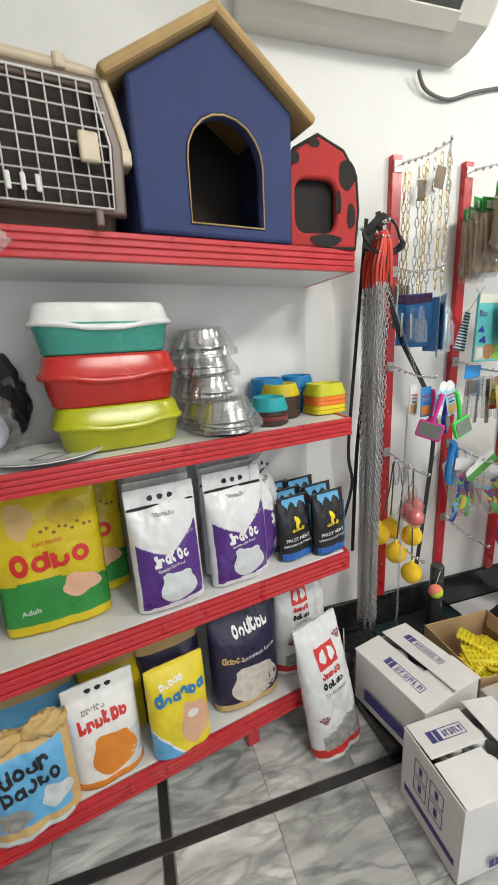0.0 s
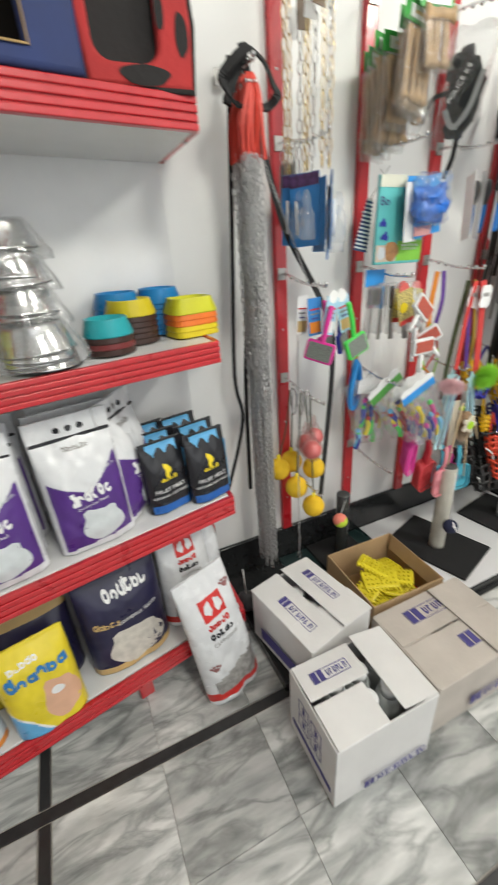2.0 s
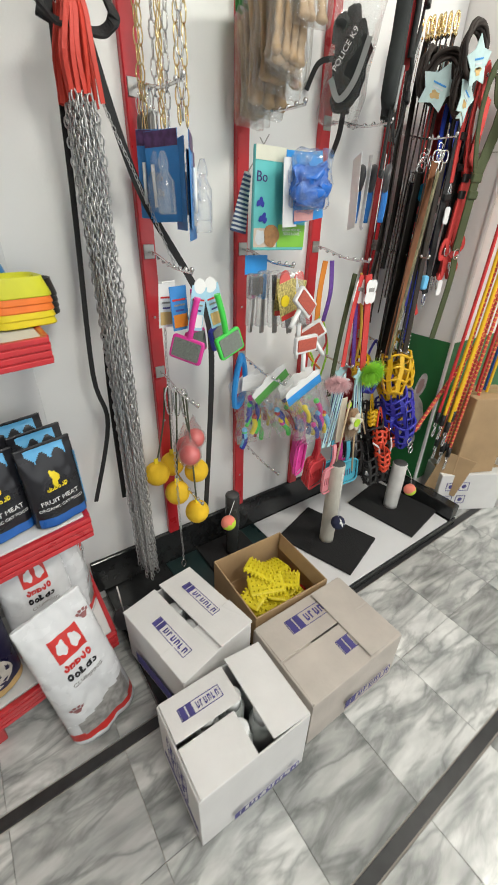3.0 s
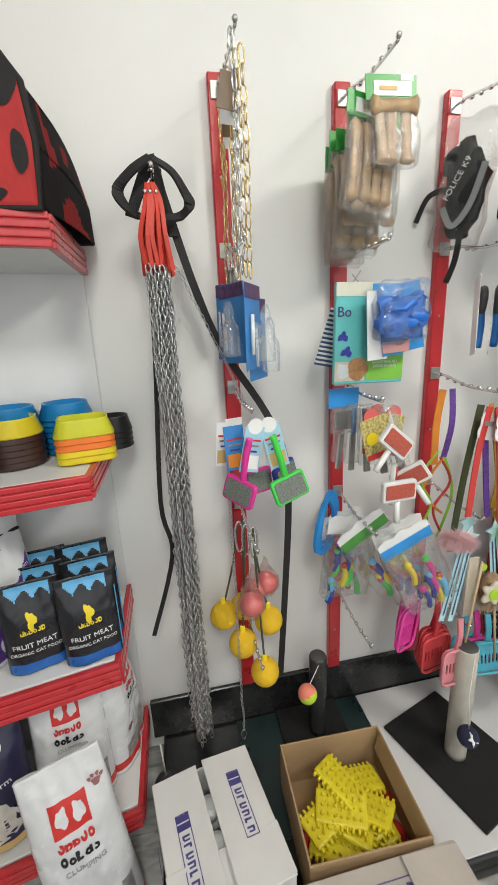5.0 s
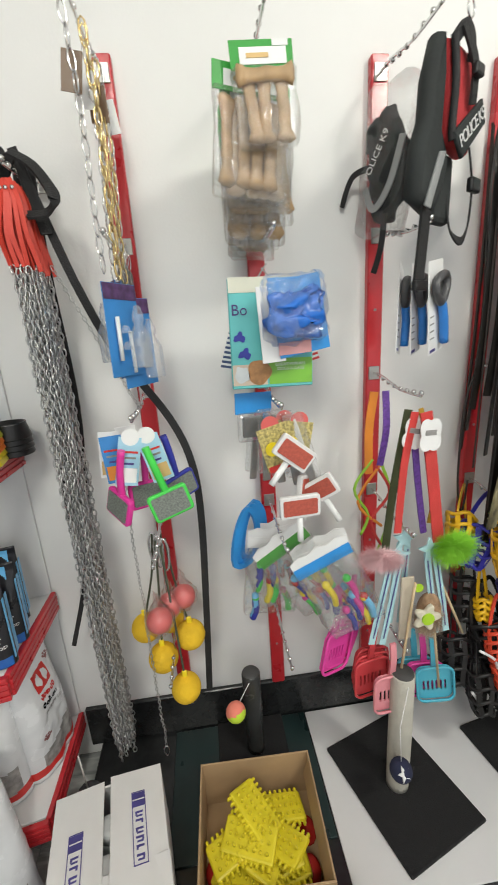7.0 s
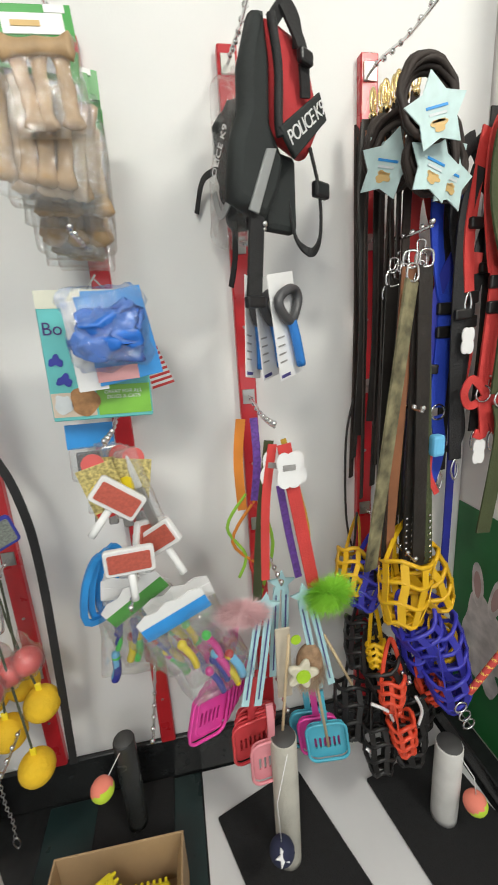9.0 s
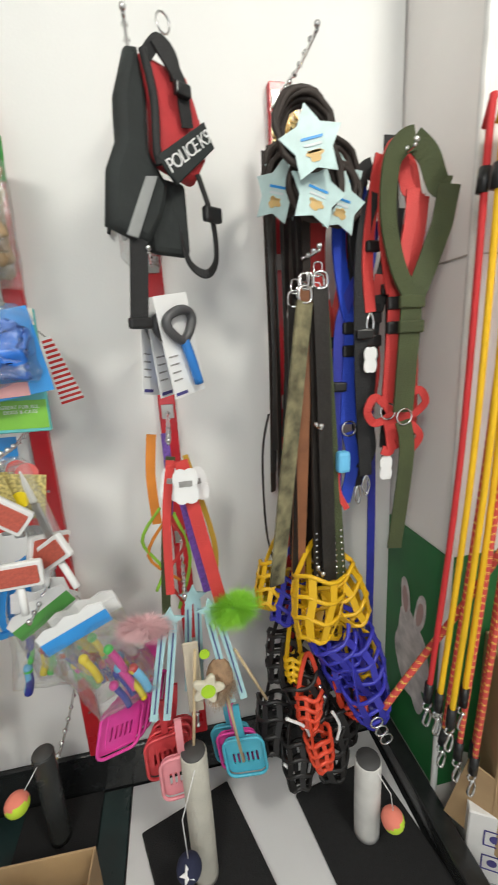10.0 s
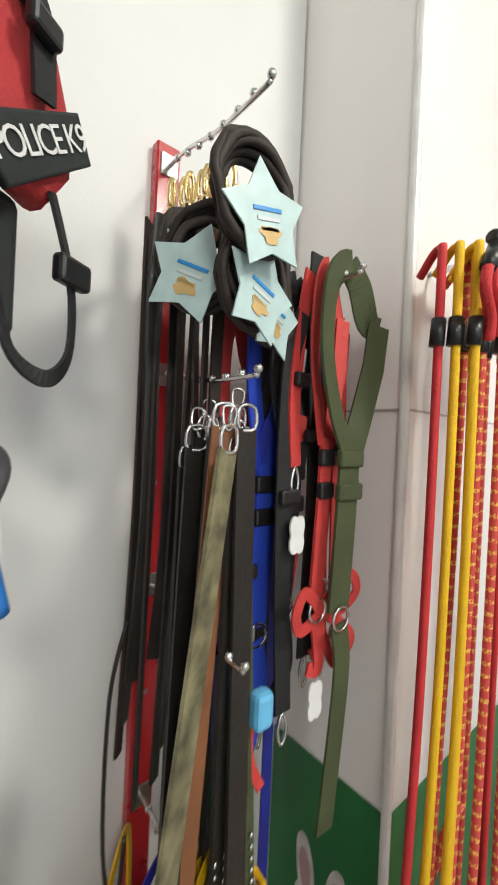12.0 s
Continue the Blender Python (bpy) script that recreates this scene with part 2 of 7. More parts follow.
def words(text, size, parent, material, m, fy=None, name="lettering", shear=0.0, space=1.0, lift=0.0015):
    """Raised lettering, laid on a curved front if fy is given."""
    cu = bpy.data.curves.new("lettering", "FONT")
    cu.body, cu.size, cu.align_x, cu.align_y, cu.extrude, cu.shear, cu.space_character = text, size, "CENTER", "CENTER", 0.0004, shear, space
    cu.resolution_u = 3
    ob = bpy.data.objects.new("lettering", cu)
    me = bpy.data.meshes.new_from_object(ob)
    bm = bmesh.new()
    bm.from_mesh(me)
    bpy.data.objects.remove(ob)
    bpy.data.curves.remove(cu)
    bpy.data.meshes.remove(me)
    bmesh.ops.transform(bm, matrix=m @ Matrix.Rotation(radians(90), 4, "X"), verts=bm.verts)
    if fy:
        for v in bm.verts:
            v.co.y += fy(v.co.x, v.co.z) - lift
    return part(name, bm, material, parent)


def glyphs(n, w, h, parent, material, m, fy=None, seed=1, name="logo_shape", lift=0.0015, heavy=0.24):
    """A row of plain rings and bars in place of a brand mark."""
    rnd = random.Random(seed)
    bm = bmesh.new()
    cw = w / n
    for i in range(n):
        x = -w / 2 + cw * (i + 0.5)
        tall = 1.0 if i == 0 else rnd.choice((0.7, 0.75, 0.95))
        z = -h / 2 * (1 - tall)
        a, b = cw * 0.44, h * tall / 2
        gap, wide, k = rnd.uniform(0, math.tau), rnd.choice((0.0, 1.1, 1.6, 2.2)), 14
        th = heavy * 1.1
        ring = [[bm.verts.new((x + a * f * math.cos(gap + wide / 2 + (math.tau - wide) * q / k), 0, z + b * f * math.sin(gap + wide / 2 + (math.tau - wide) * q / k))) for q in range(k + 1)] for f in (1.0, max(0.3, 1 - th * 2.2))]
        for q in range(k):
            bm.faces.new((ring[0][q], ring[0][q + 1], ring[1][q + 1], ring[1][q]))
        if rnd.random() < 0.65:
            sx = rnd.choice((-1, -1, 1)) * a * 0.8
            up = rnd.choice((0.0, 0.25))
            for q in range(3):
                box(bm, (x + sx, 0, z - b + 2 * b * (q + 0.5) / 3 + up * b), (cw * heavy, 0.0008, 2 * b / 3))
    bmesh.ops.transform(bm, matrix=m, verts=bm.verts)
    if fy:
        for v in bm.verts:
            v.co.y += fy(v.co.x, v.co.z) - lift
    return part(name, bm, material, parent)


def blob(parent, material, cx, cz, rx, rz, fy, name="printed_picture", lift=0.001, wob=0.12, seed=0, ears=0.0):
    """A plain printed patch lying on a front."""
    bm = bmesh.new()
    n, rings = 28, 4
    prev = None
    c0 = bm.verts.new((cx, fy(cx, cz) - lift, cz))
    for k in range(1, rings + 1):
        ring = []
        for q in range(n):
            a = 2 * math.pi * q / n
            r = 1 + wob * math.sin(3 * a + seed) + wob * 0.6 * math.sin(5 * a + 2 * seed)
            if ears:
                r += ears * sum(max(0, 1 - abs((a - e) / 0.3)) for e in (1.0, 2.14))
            x, z = cx + rx * r * math.cos(a) * k / rings, cz + rz * r * math.sin(a) * k / rings
            ring.append(bm.verts.new((x, fy(x, z) - lift, z)))
        for q in range(n):
            if prev:
                bm.faces.new((prev[q], ring[q], ring[(q + 1) % n], prev[(q + 1) % n]))
            else:
                bm.faces.new((c0, ring[q], ring[(q + 1) % n]))
        prev = ring
    return part(name, bm, material, parent, smooth=True)


def pouch(parent, w, h, d, mats, design, nu=40, nv=60, seal=0.9, full=0.55, wrinkle=0.004, seed=0.0, name="pouch", taper=0.0, gusset=1.0):
    """A filled bag: flat seal above, full belly below. design(u, v) picks the print. Returns the front's depth at x, z."""
    def depth(u, v):
        g = 1.0 if v < full else max(0.0, math.cos((v - full) / (seal - full) * math.pi / 2)) if v < seal else 0.0
        g *= min(1.0, gusset + (1 - gusset) * min(1, v / 0.15))
        return 0.0025 + d / 2 * max(0.0, 1 - abs(2 * u - 1) ** 3.2) ** 0.6 * g

    def wr(x, z):
        return wrinkle * (noise.noise((x * 22 + seed, z * 9, seed)) + 0.5 * noise.noise((x * 50, z * 40 + seed, 1.7)))

    def half(v):
        return w / 2 * (1 - taper * v)

    def front(x, z):
        v = min(1, max(0, z / h))
        u = min(1, max(0, 0.5 + x / (2 * half(v))))
        return -depth(u, v) + wr(x, z)

    bm = bmesh.new()
    F, B = [], []
    for j in range(nv + 1):
        v = j / nv
        rf, rb = [], []
        for i in range(nu + 1):
            u = i / nu
            x, z = (2 * u - 1) * half(v) * (1 + 0.012 * noise.noise((v * 7, seed, u))), v * h
            rf.append(bm.verts.new((x, front(x, z), z)))
            rb.append(rf[-1] if i in (0, nu) else bm.verts.new((x, depth(u, v) + wr(x + 5, z), z)))
        F.append(rf)
        B.append(rb)
    for j in range(nv):
        for i in range(nu):
            f = bm.faces.new((F[j][i], F[j][i + 1], F[j + 1][i + 1], F[j + 1][i]))
            f.material_index, f.smooth = design((i + 0.5) / nu, (j + 0.5) / nv), True
            g = bm.faces.new((B[j][i + 1], B[j][i], B[j + 1][i], B[j + 1][i + 1]))
            g.material_index, g.smooth = design(0.02, (j + 0.5) / nv), True
    bm.faces.new(F[0][::-1] + B[0][1:-1])
    bm.faces.new([*F[-1], *B[-1][1:-1][::-1]])
    part(name, bm, mats, parent)
    return front


def rounded(w, h, r, n=4, cx=0.0, cz=0.0):
    out = []
    for sx, sz, a0 in ((1, 1, 0), (-1, 1, 90), (-1, -1, 180), (1, -1, 270)):
        for k in range(n + 1):
            a = radians(a0 + 90 * k / n)
            out.append((cx + sx * (w / 2 - r) + r * math.cos(a), cz + sz * (h / 2 - r) + r * math.sin(a)))
    return out


def circle(r, n=20, cx=0.0, cz=0.0, sz=1.0):
    return [(cx + r * math.cos(2 * math.pi * k / n), cz + sz * r * math.sin(2 * math.pi * k / n)) for k in range(n)]


def chain_mesh(length, pitch, wire, width, twist=0.0, swing=0.004, seed=0):
    """One strand of links that hangs down from the origin."""
    bm = bmesh.new()
    n = int(length / pitch)
    for i in range(n):
        z = -pitch * (i + 0.5)
        a = (i % 2) * math.pi / 2 + twist * i
        ca, sa = math.cos(a), math.sin(a)
        ox, oy = swing * noise.noise((i * 0.13, seed, 0)), swing * noise.noise((seed, i * 0.13, 4))
        loop = []
        for q in range(8):
            t = 2 * math.pi * q / 8
            x, zz = width / 2 * math.cos(t), (pitch / 2 + wire) * math.sin(t)
            loop.append((ox + x * ca, oy + x * sa, z + zz))
        sweep(bm, loop, wire, sides=4, closed=True, ref=(-sa, ca, 0))
    me = bpy.data.meshes.new("chain_strand")
    bm.to_mesh(me)
    bm.free()
    return me


# ---- structure ----
def setting(name, bm, material, label, smooth=False):
    return tagged(part(name, bm, material, None, smooth=smooth), label, name.split("_")[0], kind="structure")


setting("wall_north", boxed((-0.75, 0.06, 1.4), (4.0, 0.12, 2.8)), WALL, "plain white painted shop wall behind the display strips")
setting("wall_west", boxed((-2.76, -1.6, 1.4), (0.12, 3.44, 2.8)), WALL, "plain white painted side wall of the shop")
setting("wall_east", boxed((3.06, -1.73, 1.4), (0.12, 2.9, 2.8)), WALL, "plain white painted far side wall of the shop")
bm = boxed((0.15, -3.26, 2.68), (5.7, 0.12, 0.24))
box(bm, (0.15, -3.26, 0.1), (5.7, 0.12, 0.2))
box(bm, (-2.0, -3.26, 1.38), (1.4, 0.12, 2.36))
box(bm, (2.6, -3.26, 1.38), (0.8, 0.12, 2.36))
setting("wall_south", bm, WALL, "shopfront wall with a wide opening to the daylight")
setting("ceiling", boxed((0.15, -1.6, 2.86), (5.94, 3.44, 0.12)), WALL, "plain white ceiling")
pier = setting("wall_pier", boxed((2.13, -0.075, 1.4), (1.75, 0.39, 2.8), 0.004), TILEW, "white glossy tiled pier that stands out from the wall")
part("joint", boxed((1.2535, -0.135, 1.52), (0.004, 0.27, 0.003)), GROUT, pier)
part("joint", boxed((2.0, -0.2705, 1.52), (1.5, 0.003, 0.003)), GROUT, pier)
part("edge_trim", boxed((1.256, -0.268, 1.4), (0.016, 0.016, 2.8), 0.006, seg=2), mat("white_trim", (0.85, 0.85, 0.84), 0.2), pier)
tagged(part("skirting_board", boxed((0.46, -0.008, 0.125), (1.58, 0.016, 0.15), 0.003), BLACKST), "polished black stone skirting along the wall", "skirting", kind="structure")
tagged(part("kerb", boxed((1.222, -0.262, 0.085), (0.055, 0.524, 0.07), 0.004), BLACKST), "worn black stone kerb beside the display floor", "kerb", kind="structure")
plat = tagged(part("platform", boxed((0.475, -0.262, 0.022), (1.55, 0.53, 0.044), 0.004), BLACKST), "low black stone platform along the wall", "platform", kind="structure")
tagged(part("white_sheet", boxed((0.79, -0.27, 0.0465), (0.79, 0.5, 0.005), 0.001), mat("white_laminate", (0.7, 0.7, 0.71), 0.35, var=0.06, scale=4)), "white laminate sheet lying on the platform", "sheet")
tagged(part("dark_green_board", boxed((0.17, -0.2, 0.0475), (0.44, 0.36, 0.007), 0.001), mat("dark_green_board", (0.012, 0.03, 0.03), 0.3)), "dark green board lying on the black platform", "board")

# ---- shelf unit ----
ANG = 11.0
O = Vector((-0.34, -0.315, 0))
UNIT = pose(O.x, O.y, 0, 0, 0, ANG)
LEVELS = (0.19, 0.648, 1.098, 1.563)


def slant(bm):
    """The right-hand ends run straight to the wall."""
    for v in bm.verts:
        if v.co.x > -0.2:
            v.co.x += 0.194 * v.co.y
    return bm


unit = thing("shelf_unit", UNIT, "red and white four-tier shop shelving unit", "shelving")
for z, fh in zip(LEVELS, (0.06, 0.062, 0.055, 0.058)):
    part("shelf_board", slant(boxed((-0.9, 0.158, z - fh / 2 + 0.001), (1.79, 0.28, fh - 0.006), 0.002)), SHELFW, unit, "white shelf board")
    bm = bmesh.new()
    for k in range(4):
        box(bm, (-0.9, 0.003 - 0.0012 * (k % 2), z + 0.002 - fh * (k + 0.5) / 4), (1.8, 0.013, fh / 4 - 0.0022), 0.0022, seg=2)
    box(bm, (-0.9, 0.006, z + 0.001 - fh / 2), (1.798, 0.011, fh - 0.004))
    part("front_edge", bm, RED, unit, "ribbed red front strip")
    bm = bmesh.new()
    for k in range(4):
        box(bm, (-0.003 + 0.001 * (k % 2), 0.155, z + 0.002 - fh * (k + 0.5) / 4), (0.012, 0.29, fh / 4 - 0.0022), 0.002, seg=2)
    box(bm, (-0.006, 0.155, z + 0.001 - fh / 2), (0.01, 0.288, fh - 0.004))
    part("end_edge", slant(bm), RED, unit, "ribbed red end strip")
part("back_panel", boxed((-0.88, 0.305, 0.86), (1.86, 0.012, 1.45), 0.002), SHELFW, unit, "white back panel")
for x in (-0.36, -1.45):
    part("leg", boxed((x, 0.07, 0.066), (0.045, 0.035, 0.132), 0.003), RED, unit, "red painted leg")
    part("leg", boxed((x, 0.27, 0.066), (0.045, 0.035, 0.132), 0.003), RED, unit)


def at(x, y, z, rz=ANG, rx=0.0, ry=0.0):
    return pose(x, y, z, rx, ry, rz)


def Tx(x=0.0, z=0.0, r=0.0):
    return Matrix.Translation((x, 0, z)) @ Matrix.Rotation(radians(-r), 4, "Y")


# ---- top of the shelf unit ----
NAVY = mat("navy_cloth", (0.022, 0.038, 0.13), 0.75, var=0.2, bump=0.5, bscale=30)
TAN = mat("tan_cloth", (0.42, 0.28, 0.12), 0.8, var=0.15, bump=0.4, bscale=30)
# Pet house lining; also the painted shade inside the carrier.
DARK = mat("dark_lining_and_shade", (0.03, 0.024, 0.02), 0.9)


def arch(w, h, cx, z0, n=10):
    r = w / 2
    return [(cx - r, z0), (cx + r, z0)] + [(cx + r * math.cos(math.pi * k / n), z0 + h - r + r * math.sin(math.pi * k / n)) for k in range(n + 1)]


def pet_house(m, w, hw, peak, d, wallm, roofm, dw, dh, label, over=0.03, spots=False, dx=0.0):
    h = thing("pet_house", m, label, "pet house")
    out = [(-w / 2, 0), (w / 2, 0), (w / 2 * 1.01, hw), (0.0, peak), (-w / 2 * 1.01, hw)]
    part("front_wall", plate([out, arch(dw, dh, dx, 0.028)], 0.03, 0.008), wallm, h, smooth=False)
    bm = plate([out], 0.03, 0.008)
    bmesh.ops.translate(bm, verts=bm.verts, vec=(0, d, 0))
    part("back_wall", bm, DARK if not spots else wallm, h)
    for s in (-1, 1):
        part("side_wall", boxed((s * (w / 2 - 0.012), d / 2, hw / 2), (0.026, d - 0.03, hw), 0.008, seg=2), wallm, h)
    part("cushion", boxed((0, d / 2, 0.016), (w - 0.06, d - 0.04, 0.03), 0.01, seg=2), TAN if not spots else DARK, h)
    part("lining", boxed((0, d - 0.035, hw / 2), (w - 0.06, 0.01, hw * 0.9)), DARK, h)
    sweepm = [(x, -0.0165, z) for x, z in arch(dw + 0.006, dh + 0.003, dx, 0.026)]
    part("door_piping", swept(sweepm, 0.0022, sides=6, closed=True), roofm, h, "edging round the doorway")
    ln = math.hypot(w / 2, peak - hw)
    ang = math.degrees(math.atan2(peak - hw, w / 2))
    for s in (-1, 1):
        L = ln + over * 2.4
        part("roof_panel", boxed((0, 0, 0), (L, d + over * 2, 0.022), 0.009, seg=2,
             m=Matrix.Translation((s * (w / 4 + over * 0.75), d / 2 - 0.01, (peak + hw) / 2 + 0.018 - over * 0.75 * math.tan(radians(ang)))) @ Matrix.Rotation(radians(s * ang), 4, "Y")), roofm, h, "padded roof panel")
    return h


pet_house(at(-0.728, -0.385, 1.566), 0.375, 0.275, 0.398, 0.25, NAVY, TAN, 0.175, 0.212, "navy blue cloth pet house with tan roof", dx=0.015)

SPOT = mat("red_felt", (0.42, 0.03, 0.03), 0.85, var=0.15, bump=0.4)
BLK = mat("black_felt", (0.016, 0.014, 0.014), 0.85, var=0.2, bump=0.4)
h = thing("pet_house", pose(-0.448, -0.322, 1.566), "red felt pet house with large black spots", "pet house")
FRONT = [(-0.088, 0), (0.1, 0), (0.106, 0.09), (0.098, 0.17), (0.062, 0.222), (-0.008, 0.252), (-0.07, 0.218), (-0.092, 0.165), (-0.095, 0.09)]
BACK = [(-0.09, 0), (0.137, 0), (0.135, 0.075), (0.118, 0.15), (0.075, 0.215), (0.0, 0.262), (-0.07, 0.215), (-0.092, 0.16), (-0.095, 0.09)]
part("front_wall", plate([FRONT, rounded(0.114, 0.125, 0.03, 4, -0.015, 0.096)], 0.024, 0.007), SPOT, h, "red felt front with a doorway")
bm = plate([BACK], 0.012, 0.004)
bmesh.ops.translate(bm, verts=bm.verts, vec=(0, 0.28, 0))
part("back_wall", bm, BLK, h)
part("lining", boxed((0.0, 0.045, 0.105), (0.168, 0.06, 0.19), 0.01, seg=2), BLK, h, "black lining behind the doorway")
part("floor_pad", boxed((0.005, 0.14, 0.012), (0.185, 0.26, 0.02), 0.006, seg=2), BLK, h)


def soft_side(x0, z0, x1, z1, bx0, bz0, bx1, bz1, rows=14, cols=22):
    """One padded panel between the front and the back, black with torn-edged red patches."""
    bm = bmesh.new()
    G = []
    for j in range(rows + 1):
        a = j / rows
        ring = []
        for i in range(cols + 1):
            b_ = i / cols
            p = Vector((x0 + (x1 - x0) * a, 0.0, z0 + (z1 - z0) * a)).lerp(Vector((bx0 + (bx1 - bx0) * a, 0.28, bz0 + (bz1 - bz0) * a)), b_)
            n_ = Vector((z1 - z0, 0, -(x1 - x0))).normalized()
            ring.append(bm.verts.new(p + n_ * (0.009 * math.sin(math.pi * b_) + 0.003)))
        G.append(ring)
    for j in range(rows):
        for i in range(cols):
            f = bm.faces.new((G[j][i], G[j][i + 1], G[j + 1][i + 1], G[j + 1][i]))
            c_ = f.calc_center_median()
            f.smooth = True
            f.material_index = 1 if i > 2 and noise.noise((c_.x * 9 + 3.1, c_.y * 13 + 0.4, c_.z * 15)) > 0.1 else 0
    bmesh.ops.solidify(bm, geom=bm.faces[:], thickness=0.006)
    return bm


for (a, b, c0, d0) in zip(FRONT[1:], FRONT[2:] + FRONT[:1], BACK[1:], BACK[2:] + BACK[:1]):
    if a[1] == 0 and b[1] == 0:
        continue
    part("side_panel", soft_side(*a, *b, *c0, *d0), [BLK, SPOT], h, "padded black felt with red patches")
part("seam_piping", swept([(x * 1.02, -0.004, z * 1.01) for x, z in FRONT], 0.006, sides=8, closed=True), BLK, h, "black seam piping", True)
flat = lambda x, z: -0.0125
for cx, cz, rx, rz, sd in ((0.012, 0.016, 0.045, 0.015, 0), (0.072, 0.17, 0.024, 0.034, 1), (0.085, 0.075, 0.012, 0.03, 2), (-0.074, 0.2, 0.014, 0.014, 5), (0.048, 0.105, 0.008, 0.028, 3), (-0.02, 0.235, 0.015, 0.01, 4)):
    blob(h, BLK, cx, cz, rx, rz, flat, "spot", 0.001, 0.05, sd)

# pet carrier
CREAM = mat("cream_plastic", (0.55, 0.46, 0.33), 0.4)
BROWN = mat("brown_plastic", (0.13, 0.09, 0.075), 0.4)
c = thing("pet_carrier", at(-1.075, -0.46, 1.566) @ Matrix.Diagonal((1, 1, 0.84, 1)), "brown and cream plastic pet carrier with wire door", "pet carrier")
lo = lathe([(0.115, 0.0), (0.135, 0.01), (0.145, 0.15), (0.148, 0.165), (0.13, 0.165), (0.118, 0.02)], 40, sq=6, sy=1.45)
bmesh.ops.translate(lo, verts=lo.verts, vec=(0, 0.215, 0.0))
up = lathe([(0.155, 0.165), (0.156, 0.18), (0.145, 0.185), (0.12, 0.29), (0.10, 0.305), (0.02, 0.31)], 40, sq=6, sy=1.45)
bmesh.ops.translate(up, verts=up.verts, vec=(0, 0.215, 0.0))
for v in up.verts:
    v.co.y = max(v.co.y, 0.014)
for v in lo.verts:
    v.co.y = max(v.co.y, 0.014)
part("lower_shell", lo, BROWN, c, "brown lower shell")
part("upper_shell", up, CREAM, c, "cream upper shell")
part("arched_rim", swept(cr([(0.152, 0.012, 0.168), (0.142, 0.006, 0.215), (0.122, 0.004, 0.292), (0.095, 0.004, 0.312), (-0.12, 0.004, 0.312), (-0.15, 0.004, 0.29), (-0.168, 0.006, 0.2)], 5), 0.014, sides=10), CREAM, c, "rounded cream rim over the door", True)
part("top_lug", boxed((0.05, 0.0, 0.318), (0.022, 0.03, 0.03), 0.006, seg=2), CREAM, c)
for x in (-0.1, 0.085):
    part("foot", boxed((x, -0.016, 0.018), (0.016, 0.02, 0.036), 0.004, seg=2), BROWN, c)
for sx in (0.15,):
    part("clip", boxed((0.15, 0.02, 0.16), (0.03, 0.05, 0.04), 0.008, seg=2), CREAM, c)
part("door_surround", plate([[(-0.16, 0.03), (0.14, 0.03), (0.145, 0.17), (0.115, 0.30), (-0.14, 0.30), (-0.165, 0.17)], [(-0.145, 0.045), (0.115, 0.045), (0.12, 0.17), (0.098, 0.275), (-0.13, 0.275), (-0.148, 0.17)]], 0.03, 0.006), BROWN, c)
# Dark slab that stands in for the shaded inside behind the wire door.
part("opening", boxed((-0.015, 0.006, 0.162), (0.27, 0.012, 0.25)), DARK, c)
WIRE = mat("white_wire", (0.62, 0.6, 0.58), 0.35)
gate = part("wire_door", swept([(-0.145, -0.018, 0.04), (0.115, -0.018, 0.04), (0.12, -0.018, 0.17), (0.098, -0.018, 0.285), (-0.13, -0.018, 0.285), (-0.148, -0.018, 0.17)], 0.0028, sides=6, closed=True), WIRE, c, "white wire grid door")
for k in range(9):
    x = -0.125 + 0.029 * k
    part("wire", swept([(x, -0.018, 0.04), (x * 0.93, -0.018, 0.285)], 0.0018, sides=5), WIRE, gate)
for k in range(7):
    z = 0.07 + 0.032 * k
    part("wire", swept([(-0.146, -0.02, z), (0.116, -0.02, z)], 0.0018, sides=5), WIRE, gate)
part("latch", boxed((0.08, -0.028, 0.155), (0.036, 0.014, 0.06), 0.005, seg=2), CREAM, gate, "cream latch plate")
for k in range(5):
    part("vent_bar", boxed((-0.11 + 0.024 * k, -0.022, 0.075), (0.009, 0.006, 0.035), 0.003, seg=2), mat("white_plastic", (0.72, 0.72, 0.7), 0.4), c)

# ---- second shelf: trays, bowls, plate ----
def litter_tray(m, w, d, hb, hl, base, lid, label):
    t = thing("lidded_tray", m, label, "tray", "stacked trays")
    part("base", lathe([(w * 0.42, 0), (w * 0.45, 0.006), (w * 0.485, hb - 0.006), (w * 0.51, hb - 0.003), (w * 0.51, hb)], 40, sq=5, sy=d / w), base, t)
    bm = lathe([(w * 0.515, hb - 0.006), (w * 0.52, hb + 0.003), (w * 0.5, hb + 0.006), (w * 0.47, hb + hl * 0.85), (w * 0.455, hb + hl), (w * 0.43, hb + hl), (w * 0.42, hb + hl * 0.9)], 64, sq=5, sy=d / w)
    for v in bm.verts:
        if v.co.y < 0 and v.co.z < hb + 0.007:
            v.co.z -= 0.012 * math.exp(-(v.co.x / (w * 0.25)) ** 4)
    part("lid", bm, lid, t)
    return t


